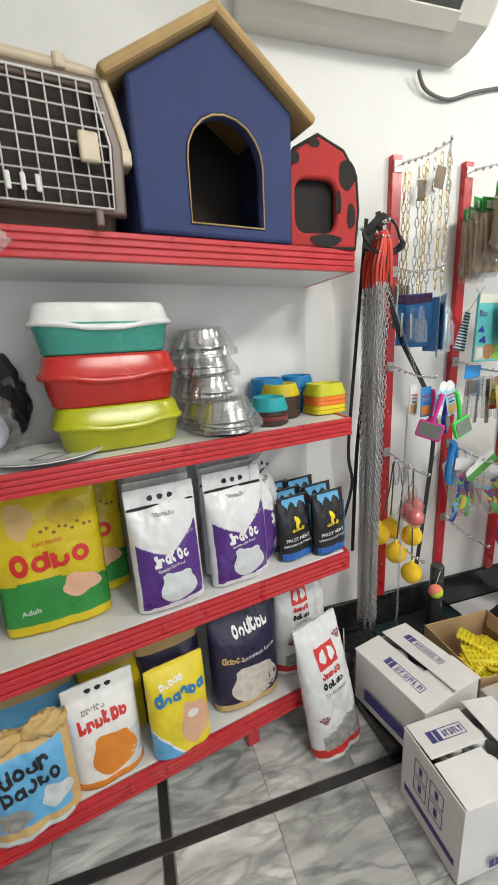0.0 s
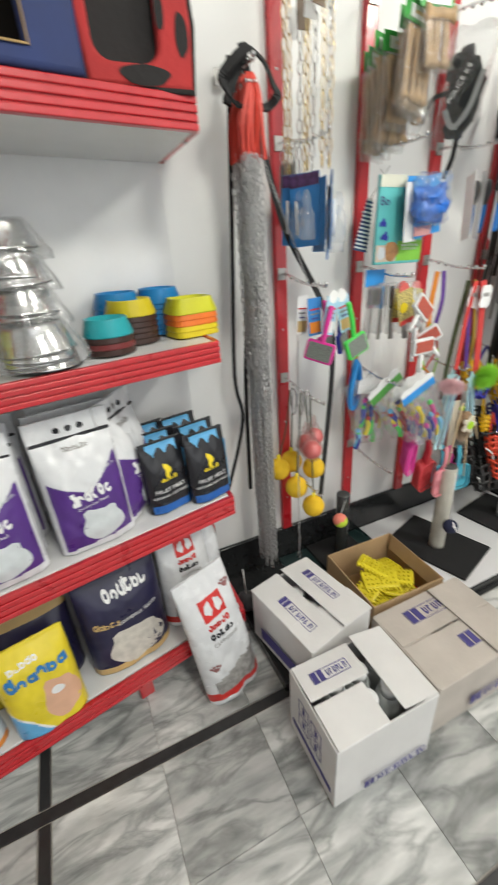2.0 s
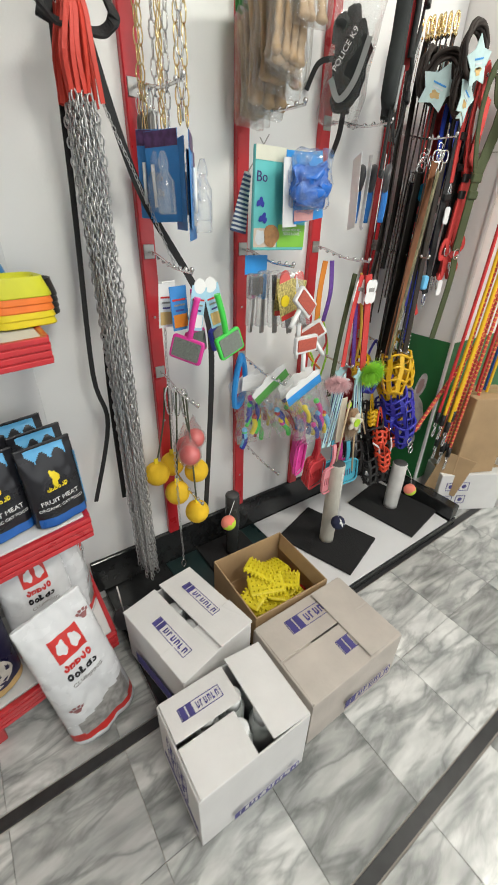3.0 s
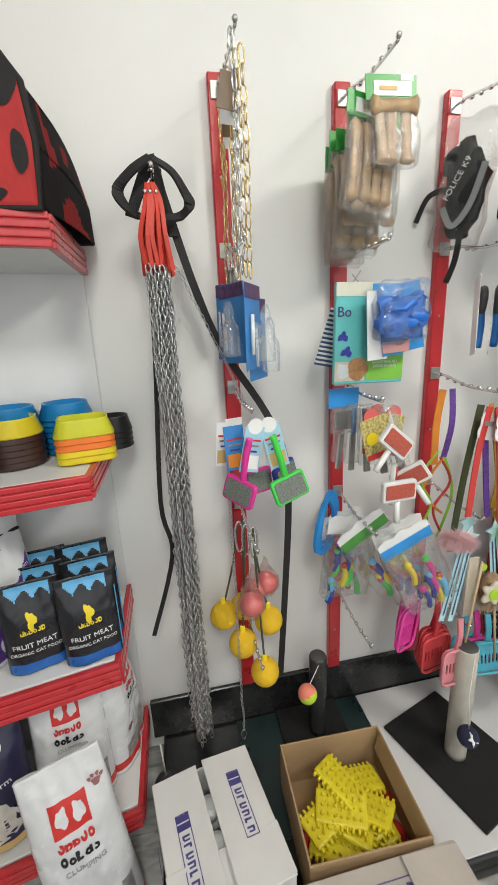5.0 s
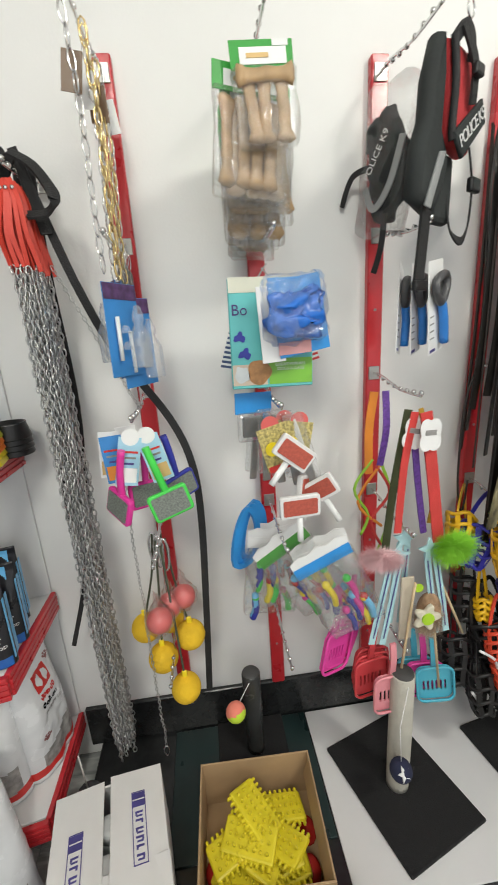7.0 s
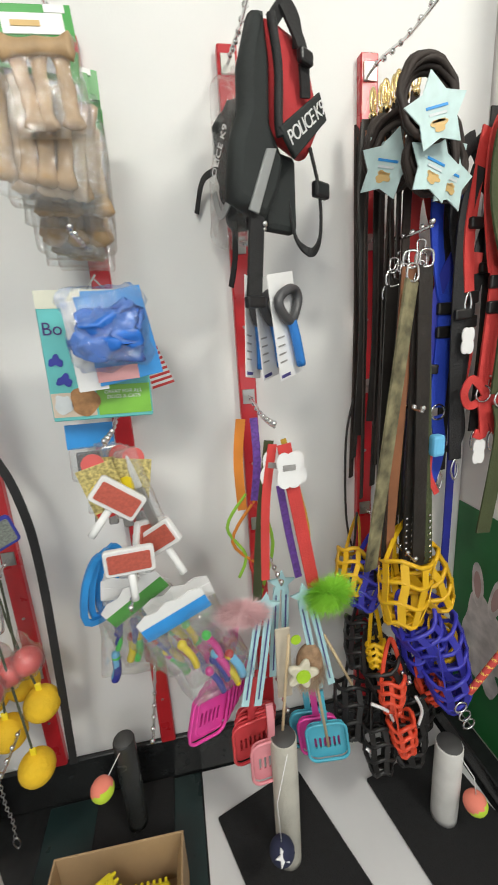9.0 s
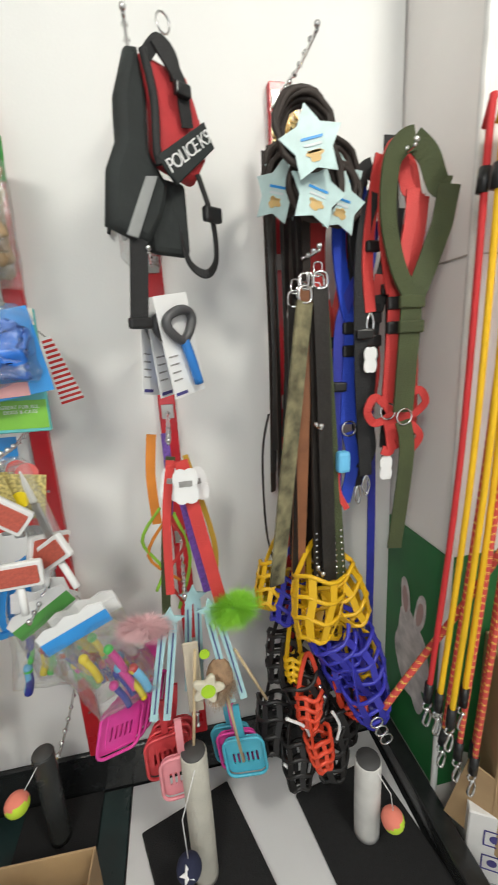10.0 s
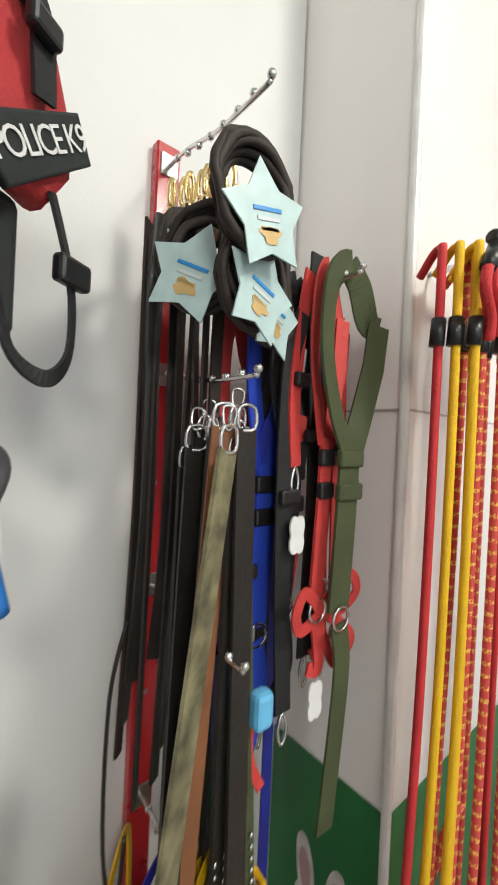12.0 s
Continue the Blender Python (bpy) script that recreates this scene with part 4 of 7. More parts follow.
# ---- cartons on the floor ----
def carton(m, w, d, h, flaps, board, label, name="carton", bottles=True):
    """An open box w by d by h; flaps: (side, length, lift degrees, start, stop)."""
    c = thing(name, m, label, "box", "cartons")
    t = 0.005
    part("front_panel", boxed((0, -d / 2 + t / 2, h / 2), (w, t, h), 0.001), board, c)
    part("back_panel", boxed((0, d / 2 - t / 2, h / 2), (w, t, h), 0.001), board, c)
    part("side_panel", boxed((-w / 2 + t / 2, 0, h / 2), (t, d - 2 * t, h), 0.001), board, c)
    part("side_panel", boxed((w / 2 - t / 2, 0, h / 2), (t, d - 2 * t, h), 0.001), board, c)
    part("bottom_panel", boxed((0, 0, t / 2), (w - 2 * t, d - 2 * t, t)), board, c)
    out = []
    for side, ln, lift, a, b in flaps:
        base = {"f": Matrix.Translation((0, -d / 2, h)), "b": Matrix.Translation((0, d / 2, h)) @ Matrix.Rotation(math.pi, 4, "Z"),
                "l": Matrix.Translation((-w / 2, 0, h)) @ Matrix.Rotation(-math.pi / 2, 4, "Z"), "r": Matrix.Translation((w / 2, 0, h)) @ Matrix.Rotation(math.pi / 2, 4, "Z")}[side]
        mm = base @ Matrix.Rotation(radians(lift), 4, "X")
        bm = boxed(((a + b) / 2, ln / 2, 0.002), (b - a, ln, 0.004), 0.0012)
        bmesh.ops.transform(bm, matrix=mm, verts=bm.verts)
        out.append((part("flap", bm, board, c), mm))
    return c, out


def brand_bar(parent, mm, x, y, w, h, rot=0.0, block=True):
    """A boxed brand bar printed on a flap or side, lying in its plane."""
    bm = plate([rounded(w, h, 0.001, 1), rounded(w - 0.004, h - 0.004, 0.001, 1)], 0.0006)
    if block:
        bw = h * 1.1
        for k in range(2):
            box(bm, (-w / 2 + bw * (0.28 + 0.5 * k), 0, 0), (bw * 0.4, 0.0006, h * 0.9))
    n = 6
    x0 = -w / 2 + (h * 1.3 if block else 0.006)
    cw = (w / 2 - 0.006 - x0) / n
    for i in range(n):
        box(bm, (x0 + cw * (i + 0.3), 0, 0), (cw * 0.25, 0.0006, h * 0.55))
        box(bm, (x0 + cw * (i + 0.55), 0, (0.2 if i % 2 else -0.2) * h), (cw * 0.3, 0.0006, h * 0.14))
        if i % 3 != 1:
            box(bm, (x0 + cw * (i + 0.78), 0, 0.02 * h), (cw * 0.2, 0.0006, h * 0.45))
    bmesh.ops.transform(bm, matrix=mm @ Matrix.Translation((x, y, 0.0048)) @ Matrix.Rotation(radians(rot), 4, "Z") @ Matrix.Rotation(radians(-90), 4, "X"), verts=bm.verts)
    return part("brand_bar", bm, INK, parent, "navy printed bar")


def bottle(x, y, z, h=0.242, r=0.035):
    b = thing("spray_can", pose(x, y, z), "pale grey bottle with white cap inside a carton", "bottle", "bottles in cartons")
    part("body", lathe([(r, 0), (r, h * 0.78), (r * 0.75, h * 0.85)], 20), mat("pale_grey_can", (0.5, 0.53, 0.52), 0.3), b)
    part("cap", lathe([(r * 0.72, h * 0.85), (r * 0.74, h * 0.98), (r * 0.66, h), (r * 0.3, h)], 20), WHITEP, b)


# nearest carton, part open
cb, fl = carton(pose(-0.18, -0.728, 0.002, 0, 0, -1), 0.31, 0.225, 0.245, [("b", 0.105, 3, -0.03, 0.15), ("r", 0.115, 9, -0.11, 0.115), ("f", 0.11, 2, -0.15, 0.0)], CARTON, "white printed carton with flaps part open and bottles inside")
brand_bar(fl[0][0], fl[0][1], 0.06, 0.055, 0.115, 0.034, 180)
side = lambda c, m, x, y, w, h, **k: brand_bar(c, m, x, y, w, h, **k)
FACE = lambda c, w, d, h: {"f": Matrix.Translation((0, -d / 2 - 0.004, 0)) @ Matrix.Rotation(radians(90), 4, "X"), "l": Matrix.Translation((-w / 2 - 0.004, 0, 0)) @ Matrix.Rotation(-math.pi / 2, 4, "Z") @ Matrix.Rotation(radians(90), 4, "X")}
fb = FACE(cb, 0.31, 0.225, 0.245)
brand_bar(cb, fb["f"], 0.03, 0.045, 0.2, 0.028)
part("printed_stripe", boxed((-0.1555, 0.0, 0.05), (0.001, 0.19, 0.02)), INK, cb)
for k in range(2):
    for q in range(2):
        bm = plate([rounded(0.05, 0.05, 0.002, 1), rounded(0.045, 0.045, 0.002, 1)], 0.0006)
        box(bm, (0, 0, 0.0), (0.012, 0.0006, 0.026))
        bmesh.ops.transform(bm, matrix=Matrix.Translation((-0.156, 0.035 - 0.06 * k, 0.115 + 0.06 * q)) @ Matrix.Rotation(-math.pi / 2, 4, "Z"), verts=bm.verts)
        part("handling_mark", bm, INK, cb)
for x, y in ((-0.165, -0.695), (-0.19, -0.768), (-0.115, -0.765), (-0.24, -0.692), (-0.09, -0.69), (-0.265, -0.768)):
    bottle(x, y, 0.008)

# carton against the chains
ca, fl = carton(pose(-0.155, -0.435, 0.0525, 0, 0, 11), 0.255, 0.29, 0.2, [("l", 0.115, 3, -0.15, 0.15), ("r", 0.125, 6, -0.15, 0.15), ("f", 0.1, 2, -0.13, 0.13)], CARTON, "white printed carton with slightly parted flaps")
brand_bar(fl[0][0], fl[0][1], 0.02, 0.055, 0.15, 0.032, 0)
brand_bar(fl[1][0], fl[1][1], 0.02, 0.06, 0.15, 0.032, 180)
part("printed_stripe", boxed((-0.1355, -0.01, 0.06), (0.001, 0.2, 0.045)), INK, ca)
for x, y in ((-0.17, -0.38), (-0.16, -0.46)):
    bottle(x, y, 0.058, 0.188)

# closed dusty carton
DUST = mat("dusty_carton", (0.52, 0.47, 0.42), 0.7, var=0.14, scale=8, bump=0.15)
cc, fl = carton(pose(0.195, -0.685, 0.002, 0, 0, 0), 0.37, 0.27, 0.195, [("b", 0.13, 2, -0.18, 0.18), ("f", 0.135, 1.5, -0.18, 0.18), ("l", 0.12, 0, -0.13, 0.13), ("r", 0.14, 4, -0.13, 0.13)], DUST, "dusty closed carton with navy printing")
brand_bar(fl[0][0], fl[0][1], 0.0, 0.06, 0.19, 0.05, 180)
brand_bar(fl[1][0], fl[1][1], 0.06, 0.075, 0.14, 0.045, 0)
fb = FACE(cc, 0.37, 0.27, 0.195)
brand_bar(cc, fb["f"], 0.05, 0.07, 0.2, 0.04)

# open kraft box of yellow toys
ck, fl = carton(pose(0.19, -0.395, 0.0525, 0, 0, -2), 0.30, 0.28, 0.155, [("r", 0.06, -75, -0.13, 0.12)], KRAFT, "open brown cardboard box of yellow rubber toys", "cardboard_box")
rnd = random.Random(5)
YR = mat("yellow_rubber", (0.72, 0.6, 0.02), 0.45)
nub_bm = lathe([(0.004, 0.012), (0.003, 0.02), (0.001, 0.021)], 6)
NUB = bpy.data.meshes.new("nub")
nub_bm.to_mesh(NUB)
nub_bm.free()
NUB.materials.append(YR)
for k in range(12):
    t = thing("grooming_glove", pose(0.18 + rnd.uniform(-0.065, 0.065), -0.395 + rnd.uniform(-0.065, 0.065), 0.075 + 0.0095 * k, rnd.uniform(-14, 14), rnd.uniform(-12, 12), rnd.uniform(-60, 60)), "yellow rubber grooming brush with blunt teeth", "pet toy", "yellow brushes")
    part("body", boxed((0, 0, 0.006), (0.13, 0.075, 0.014), 0.006, seg=2), YR, t)
    for i in range(9):
        part("tooth", boxed((-0.056 + 0.014 * i, -0.04, 0.006), (0.007, 0.014, 0.01), 0.002), YR, t)
        part("tooth", boxed((-0.056 + 0.014 * i, 0.04, 0.006), (0.007, 0.014, 0.01), 0.002), YR, t)
    for i in range(7):
        for j in range(3):
            shared("nub", NUB, t, Matrix.Translation((-0.048 + 0.016 * i, -0.02 + 0.02 * j, 0)))
for x, y in ((0.30, -0.45), (0.07, -0.42), (0.31, -0.37)):
    t = thing("rubber_toy", pose(x, y, 0.055), "small red rubber toy in the cardboard box", "pet toy")
    part("body", ball(bmesh.new(), (0, 0, 0.025), 0.025, (1, 1.3, 0.8)), REDP, t)

# ---- scratching posts ----
MATB = mat("black_carpet", (0.012, 0.012, 0.013), 0.95, var=0.3, scale=90, bump=0.6, bscale=300)
TUBE = mat("sisal_cover", (0.5, 0.48, 0.42), 0.85, var=0.12, bump=0.5, bscale=160)


def scratch_post(m, bw, bd, px, py, hgt, r, tubem, ballm, ballm2, label, lean=0.0, bx=0.0, bz=0.2):
    s = thing("scratching_post", m, label, "scratching post", "scratching posts")
    part("base_board", boxed((0, 0, 0.006), (bw, bd, 0.012), 0.003), MATB, s, "black carpeted base board")
    bm = lathe([(r, 0.012), (r, 0.03), (r * 1.015, hgt * 0.5), (r, hgt - 0.004), (r * 0.94, hgt)], 24, c=(px, py, 0))
    for v in bm.verts:
        v.co.x += lean * (v.co.z - 0.012)
    part("tube", bm, tubem, s)
    part("cap", lathe([(r * 0.92, hgt), (r * 0.9, hgt + 0.002), (r * 0.2, hgt + 0.003)], 24, c=(px + lean * hgt, py, 0)), mat("grey_cap", (0.06, 0.06, 0.06), 0.6), s, "dark top cap")
    tx_, ty_ = px + bx, py - r - 0.03
    part("cord", swept([(px + lean * hgt, py - r * 0.8, hgt), (tx_, ty_ + 0.01, hgt * 0.75), (tx_, ty_, bz + 0.025)], 0.0012, sides=5), WHITE, s)
    bl = part("hanging_ball", ball(bmesh.new(), (tx_, ty_, bz), 0.029, seg=20), [ballm, ballm2], s, "felt ball on a cord")
    for p_ in bl.data.polygons:
        if p_.center.z - bz + 0.55 * (p_.center.y - ty_) - 0.4 * (p_.center.x - tx_) > 0:
            p_.material_index = 1
    return s


FELTN = mat("navy_felt", (0.02, 0.024, 0.06), 0.9)
sp1 = scratch_post(pose(0.61, -0.285, 0.049, 0, 0, 18), 0.265, 0.35, -0.01, 0.0, 0.41, 0.031, TUBE, FELTN, FELTN, "black scratching post with pale tube and navy felt ball", 0.0, -0.055, 0.175)
star_ = [((0.019 if q % 2 == 0 else 0.008) * math.sin(q * math.pi / 5), (0.019 if q % 2 == 0 else 0.008) * math.cos(q * math.pi / 5)) for q in range(10)]
part("felt_star", plate([star_], 0.003), WHITE, sp1, "white felt star").matrix_local = Matrix.Translation((-0.074, -0.0805, 0.191)) @ Matrix.Rotation(radians(-38), 4, "X")
scratch_post(pose(1.04, -0.306, 0.049, 0, 0, 10), 0.27, 0.34, 0.0, 0.012, 0.262, 0.034, mat("pale_tube", (0.62, 0.61, 0.59), 0.6), mat("lime_felt", (0.55, 0.75, 0.05), 0.9), mat("coral_felt", (0.85, 0.25, 0.18), 0.9), "black scratching post with pale tube and tennis ball", 0.0, 0.03, 0.125)
scratch_post(pose(0.2, -0.12, 0.051, 0, 0, 0), 0.22, 0.2, 0.01, 0.0, 0.31, 0.028, mat("taped_black_tube", (0.04, 0.042, 0.042), 0.25, bump=0.5, bscale=60), mat("lime_felt", (0, 0, 0)), mat("coral_felt", (0, 0, 0)), "dark taped scratching post with coral and green ball", 0.0, -0.055, 0.235)
t = thing("wand_toy", pose(-0.285, -0.2, 0.046), "dark toy on a pale wire stem", "pet toy")
part("weight", ball(bmesh.new(), (0, 0, 0.04), 0.038, (1, 1, 1.05), 16), mat("dark_grey_rubber", (0.05, 0.05, 0.055), 0.5), t)
part("stem", swept([(0, 0, 0.07), (-0.005, 0, 0.2)], 0.0025, sides=6), WIRE, t)

# ---- display strips and hooks ----
XS = (0.0, 0.309, 0.618, 0.93)
ZS = (1.895, 1.557, 1.215, 0.872, 0.53)
PLATE = mat("hook_plate", (0.45, 0.44, 0.42), 0.35, 0.9)


def hook(parent, x, z, length=0.25, rise=0.0):
    hk = part("hook", swept(cr([(x, -0.022, z), (x, -0.08, z - 0.004 + rise * 0.2), (x, -0.16, z - 0.022 + rise * 0.5), (x, -0.21, z - 0.026 + rise * 0.8), (x, -0.02 - length, z - 0.026 + rise)], 5), 0.0033, sides=8), CHROME, parent, "waterfall hook arm", True)
    part("hook_plate", boxed((x, -0.024, z), (0.03, 0.004, 0.036), 0.001), PLATE, hk)
    for k in range(8):
        f = (k + 1) / 8
        y = -0.02 - length * f
        zz = z - 0.026 * f - 0.014 * math.sin(f * math.pi) * (1 if f < 0.98 else 0) + rise * f
        part("stop_ball", ball(bmesh.new(), (x, y, zz + 0.007), 0.0058, seg=8), CHROME, hk)


for i, x in enumerate(XS):
    st = thing("display_strip", pose(x, 0, 0.2), "red painted wall strip with chrome hooks", "display strip", "display strips")
    part("strip", boxed((0, -0.011, 0.866), (0.042, 0.022, 1.732), 0.003), RED, st, "red painted upright")
    for z in ZS:
        hook(st, 0, z - 0.2, rise=0.0)
    for k in range(5):
        part("screw", lathe([(0.004, 0), (0.0035, 0.0015)], 8), PLATE, st).matrix_local = Matrix.Translation((0.0, -0.022, 0.16 + 0.34 * k)) @ Matrix.Rotation(radians(90), 4, "X")
for x, z, ln in ((-0.165, 1.69, 0.2), (1.12, 1.735, 0.25)):
    st = thing("wall_hook", pose(0, 0, 0), "chrome waterfall hook fixed to the wall", "hook", "wall hooks")
    hook(st, x, z, ln)

# ---- silver chain leads with red handles ----
SIL = mat("nickel_chain", (0.56, 0.56, 0.56), 0.4, 1.0, var=0.12, scale=80)
REDL = mat("red_leather", (0.6, 0.05, 0.03), 0.5, bump=0.3)
cm = [chain_mesh(1.3 - 0.03 * k, 0.0165, 0.0018, 0.011, 0.006, 0.006, k * 3.1) for k in range(3)]
for me in cm:
    me.materials.append(SIL)
cl = thing("chain_leads", pose(-0.17, -0.12, 1.69), "bundle of silver chain dog leads with red handles", "chain leads")
rnd = random.Random(2)
for k in range(30):
    x, y = (k % 5 - 2) * 0.0105 + rnd.uniform(-0.002, 0.002), -0.005 - 0.016 * (k // 5)
    o = shared("chain", cm[k % 3], cl, pose(x * 0.9, y, -0.185 - rnd.uniform(0, 0.02), rnd.uniform(-0.5, 0.5), rnd.uniform(-0.45, 0.15), rnd.uniform(0, 90)))
    part("handle", swept(cr([(x * 0.25, y, -0.045), (x * 0.7 + 0.003, y - 0.008, -0.08), (x * 1.15 - 0.003, y - 0.01, -0.14), (x * 1.25 + rnd.uniform(-0.006, 0.008), y, -0.19 - rnd.uniform(0, 0.02))], 4), 0.0085, 0.003, ref=(rnd.uniform(-0.9, 0.9), -1, 0)), REDL, cl, "flat red leather handle")
    if k % 2:
        part("rivet", ball(bmesh.new(), (x * 0.5, y - 0.008, -0.062), 0.004, (1, 0.6, 1), 8), CHROME, cl)
bs = thing("black_leads", pose(0, 0, 0), "black webbing leads hung over a wall hook", "lead")
for yy, pts in ((-0.2, ((-0.165, 1.69), (-0.2, 1.668), (-0.232, 1.635), (-0.222, 1.606), (-0.2, 1.59), (-0.175, 1.588))),
                (-0.19, ((-0.16, 1.692), (-0.125, 1.67), (-0.102, 1.635), (-0.095, 1.612), (-0.115, 1.592), (-0.15, 1.586))),
                (-0.17, ((-0.168, 1.692), (-0.185, 1.66), (-0.208, 1.61), (-0.214, 1.594))),
                (-0.155, ((-0.158, 1.69), (-0.15, 1.65), (-0.14, 1.6), (-0.13, 1.56)))):
    part("handle", swept(cr([(x, yy - 0.01 * math.sin(3 * i), z) for i, (x, z) in enumerate(pts)]), 0.022, 0.005, ref=(0.25, -0.7, 0.8)), BLACK, bs, "stiff black webbing handle")
part("strap", swept(cr([(-0.165, -0.16, 1.71), (-0.135, -0.15, 1.60), (-0.09, -0.14, 1.45), (-0.038, -0.13, 1.324), (0.061, -0.13, 1.165), (0.105, -0.15, 1.05), (0.114, -0.15, 0.894), (0.1, -0.14, 0.6), (0.084, -0.13, 0.33)]), 0.018, 0.003), BLACK, bs)
part("strap", swept(cr([(-0.15, -0.12, 1.70), (-0.16, -0.1, 1.5), (-0.155, -0.09, 1.2), (-0.18, -0.09, 0.9), (-0.19, -0.09, 0.5)]), 0.014, 0.003), BLACK, bs)
part("strap", swept(cr([(-0.18, -0.12, 1.70), (-0.195, -0.1, 1.33), (-0.221, -0.1, 0.935), (-0.205, -0.1, 0.776), (-0.28, -0.1, 0.527)]), 0.012, 0.003), BLACK, bs)
tn_ = chain_mesh(0.34, 0.011, 0.001, 0.0065, 0.03, 0.003, 9)
tn_.materials.append(SIL)
t = thing("thin_chain_lead", pose(-0.13, -0.17, 1.5, 0, -24, 0), "thin silver chain lead slung across the wall", "chain lead")
shared("chain", tn_, t, pose(0, 0, 0))
tc_ = chain_mesh(0.86, 0.011, 0.0011, 0.007, 0.03, 0.004, 5)
tc_.materials.append(SIL)
t = thing("thin_chain_lead", pose(-0.05, -0.2, 1.09), "thin silver chain lead with a snap clip", "chain lead")
shared("chain", tc_, t, pose(0, 0, 0))
part("snap_clip", swept(cr([(0, 0, -0.86), (0.008, 0, -0.875), (0, 0, -0.895), (-0.008, 0, -0.875)], 4, True), 0.0025, sides=6, closed=True), CHROME, t)

# ---- first strip ----
gm = [chain_mesh(0.41, 0.03, 0.0018, 0.0125, 0.05, 0.006, k) for k in range(2)]
gm[0].materials.append(GOLD)
gm[1].materials.append(CHROME)
t = thing("choke_chains", pose(0, 0, 1.87), "hanging row of gold and chrome choke chains", "chains")
for k in range(9):
    shared("chain", gm[1 if k % 3 == 2 else 0], t, pose(rnd.uniform(-0.012, 0.012), -0.07 - 0.026 * k, -0.012 - 0.006 * (k % 2), 0, rnd.uniform(-1, 1), rnd.uniform(-20, 40)))
for k in range(4):
    part("tag_card", boxed((0.0, -0.1 - 0.05 * k, -0.09), (0.034, 0.0015, 0.06), 0.0005, m=Matrix.Rotation(radians(6 * k - 8), 4, "Y")), mat("brown_card", (0.14, 0.08, 0.04), 0.4) if k % 2 else WHITE, t)
CARDB = mat("blue_card", (0.04, 0.22, 0.55), 0.4, var=0.2)
CLEAR = film("clear_plastic", 0.04, 0.15, 25, 0.12)
for k in range(6):
    t = thing("steel_comb", pose(0.006 * math.sin(k * 2.1), -0.045 - 0.014 * k, 1.545 - 0.006 * (k % 2), 0, rnd.uniform(-2, 3), rnd.uniform(-40, 40)), "slim steel grooming rod hanging from a chain", "grooming tool", "steel rods")
    part("loop", swept(cr([(0, 0, 0), (0.006, 0, -0.02), (0, 0, -0.042), (-0.006, 0, -0.02)], 4, True), 0.0015, sides=6, closed=True), CHROME, t)
    part("rod", lathe([(0.003, -0.04), (0.0058, -0.048), (0.0058, -0.185), (0.003, -0.19)], 12), mat("dull_steel", (0.2, 0.19, 0.18), 0.35, 0.8), t)
HEADP = mat("purple_red_header", (0.1, 0.05, 0.14), 0.4, var=0.5, scale=60)
for k, (x, y, a, z) in enumerate(((-0.018, -0.15, -58, 1.475), (-0.02, -0.19, -62, 1.47), (0.004, -0.225, 78, 1.455), (0.012, -0.265, 58, 1.46), (0.026, -0.235, 52, 1.435))):
    t = thing("feeding_bottle_pack", pose(x, y, z, 0, rnd.uniform(-3, 3), a), "blue carded pack with a clear feeding bottle", "pet supply", "bottle packs")
    part("card", boxed((0, 0, -0.095), (0.088, 0.0015, 0.17), 0.0005), CARDB, t)
    part("header", boxed((0, -0.0014, -0.025), (0.086, 0.001, 0.028)), HEADP, t, "dark printed header strip")
    part("bottle", lathe([(0.019, -0.165), (0.02, -0.16), (0.02, -0.105), (0.012, -0.09), (0.008, -0.082), (0.011, -0.08), (0.011, -0.068), (0.005, -0.05)], 18, c=(0.018, -0.022, 0)), CLEAR, t)
    part("brush", swept([(-0.022, -0.008, -0.07), (-0.022, -0.008, -0.15)], 0.004, sides=8), WHITEP, t)
    for q in range(2):
        part("nipple", lathe([(0.009, -0.13 + 0.03 * q), (0.008, -0.122 + 0.03 * q), (0.003, -0.115 + 0.03 * q)], 12, c=(-0.006, -0.01, 0)), CLEAR, t)


def slicker(m, head, face, label, w=0.082, hd=0.058, tilt=-8):
    s = thing("slicker_brush", m, label, "pet brush", "brushes")
    part("handle", swept(cr([(0, 0, 0.02), (0, -0.004, -0.03), (0, 0.0, -0.085)], 4), 0.0075, sides=10), head, s)
    hm = Matrix.Translation((0, -0.006, -0.105)) @ Matrix.Rotation(radians(tilt), 4, "X")
    bm = plate([rounded(w, hd, 0.008)], 0.012, 0.003)
    bmesh.ops.transform(bm, matrix=hm, verts=bm.verts)
    part("head", bm, head, s)
    bm = plate([rounded(w * 0.84, hd * 0.78, 0.004)], 0.002)
    bmesh.ops.transform(bm, matrix=hm @ Matrix.Translation((0, -0.007, 0)), verts=bm.verts)
    part("pin_bed", bm, face, s, "bed of fine wire pins")
    return s


PINK = colour("pink_plastic", 0.72, 0.04, 0.32, 0.35)
GREENP = colour("bright_green_plastic", 0.06, 0.62, 0.08, 0.35)
PINS = mat("grey_pins", (0.18, 0.2, 0.18), 0.6, var=0.4, scale=300)
BP = Matrix.Translation
slicker(pose(-0.02, -0.32, 1.125, 0, 14, -50), PINK, PINS, "bright pink slicker pet brush")
slicker(pose(0.035, -0.33, 1.13, 0, -16, 12), GREENP, PINS, "bright green slicker pet brush")
slicker(pose(0.01, -0.25, 1.13, 0, 2, 30), PINK, PINS, "bright pink slicker pet brush")
slicker(pose(0.06, -0.25, 1.13, 0, -12, 40), BLUEN, PINS, "dark blue slicker pet brush")
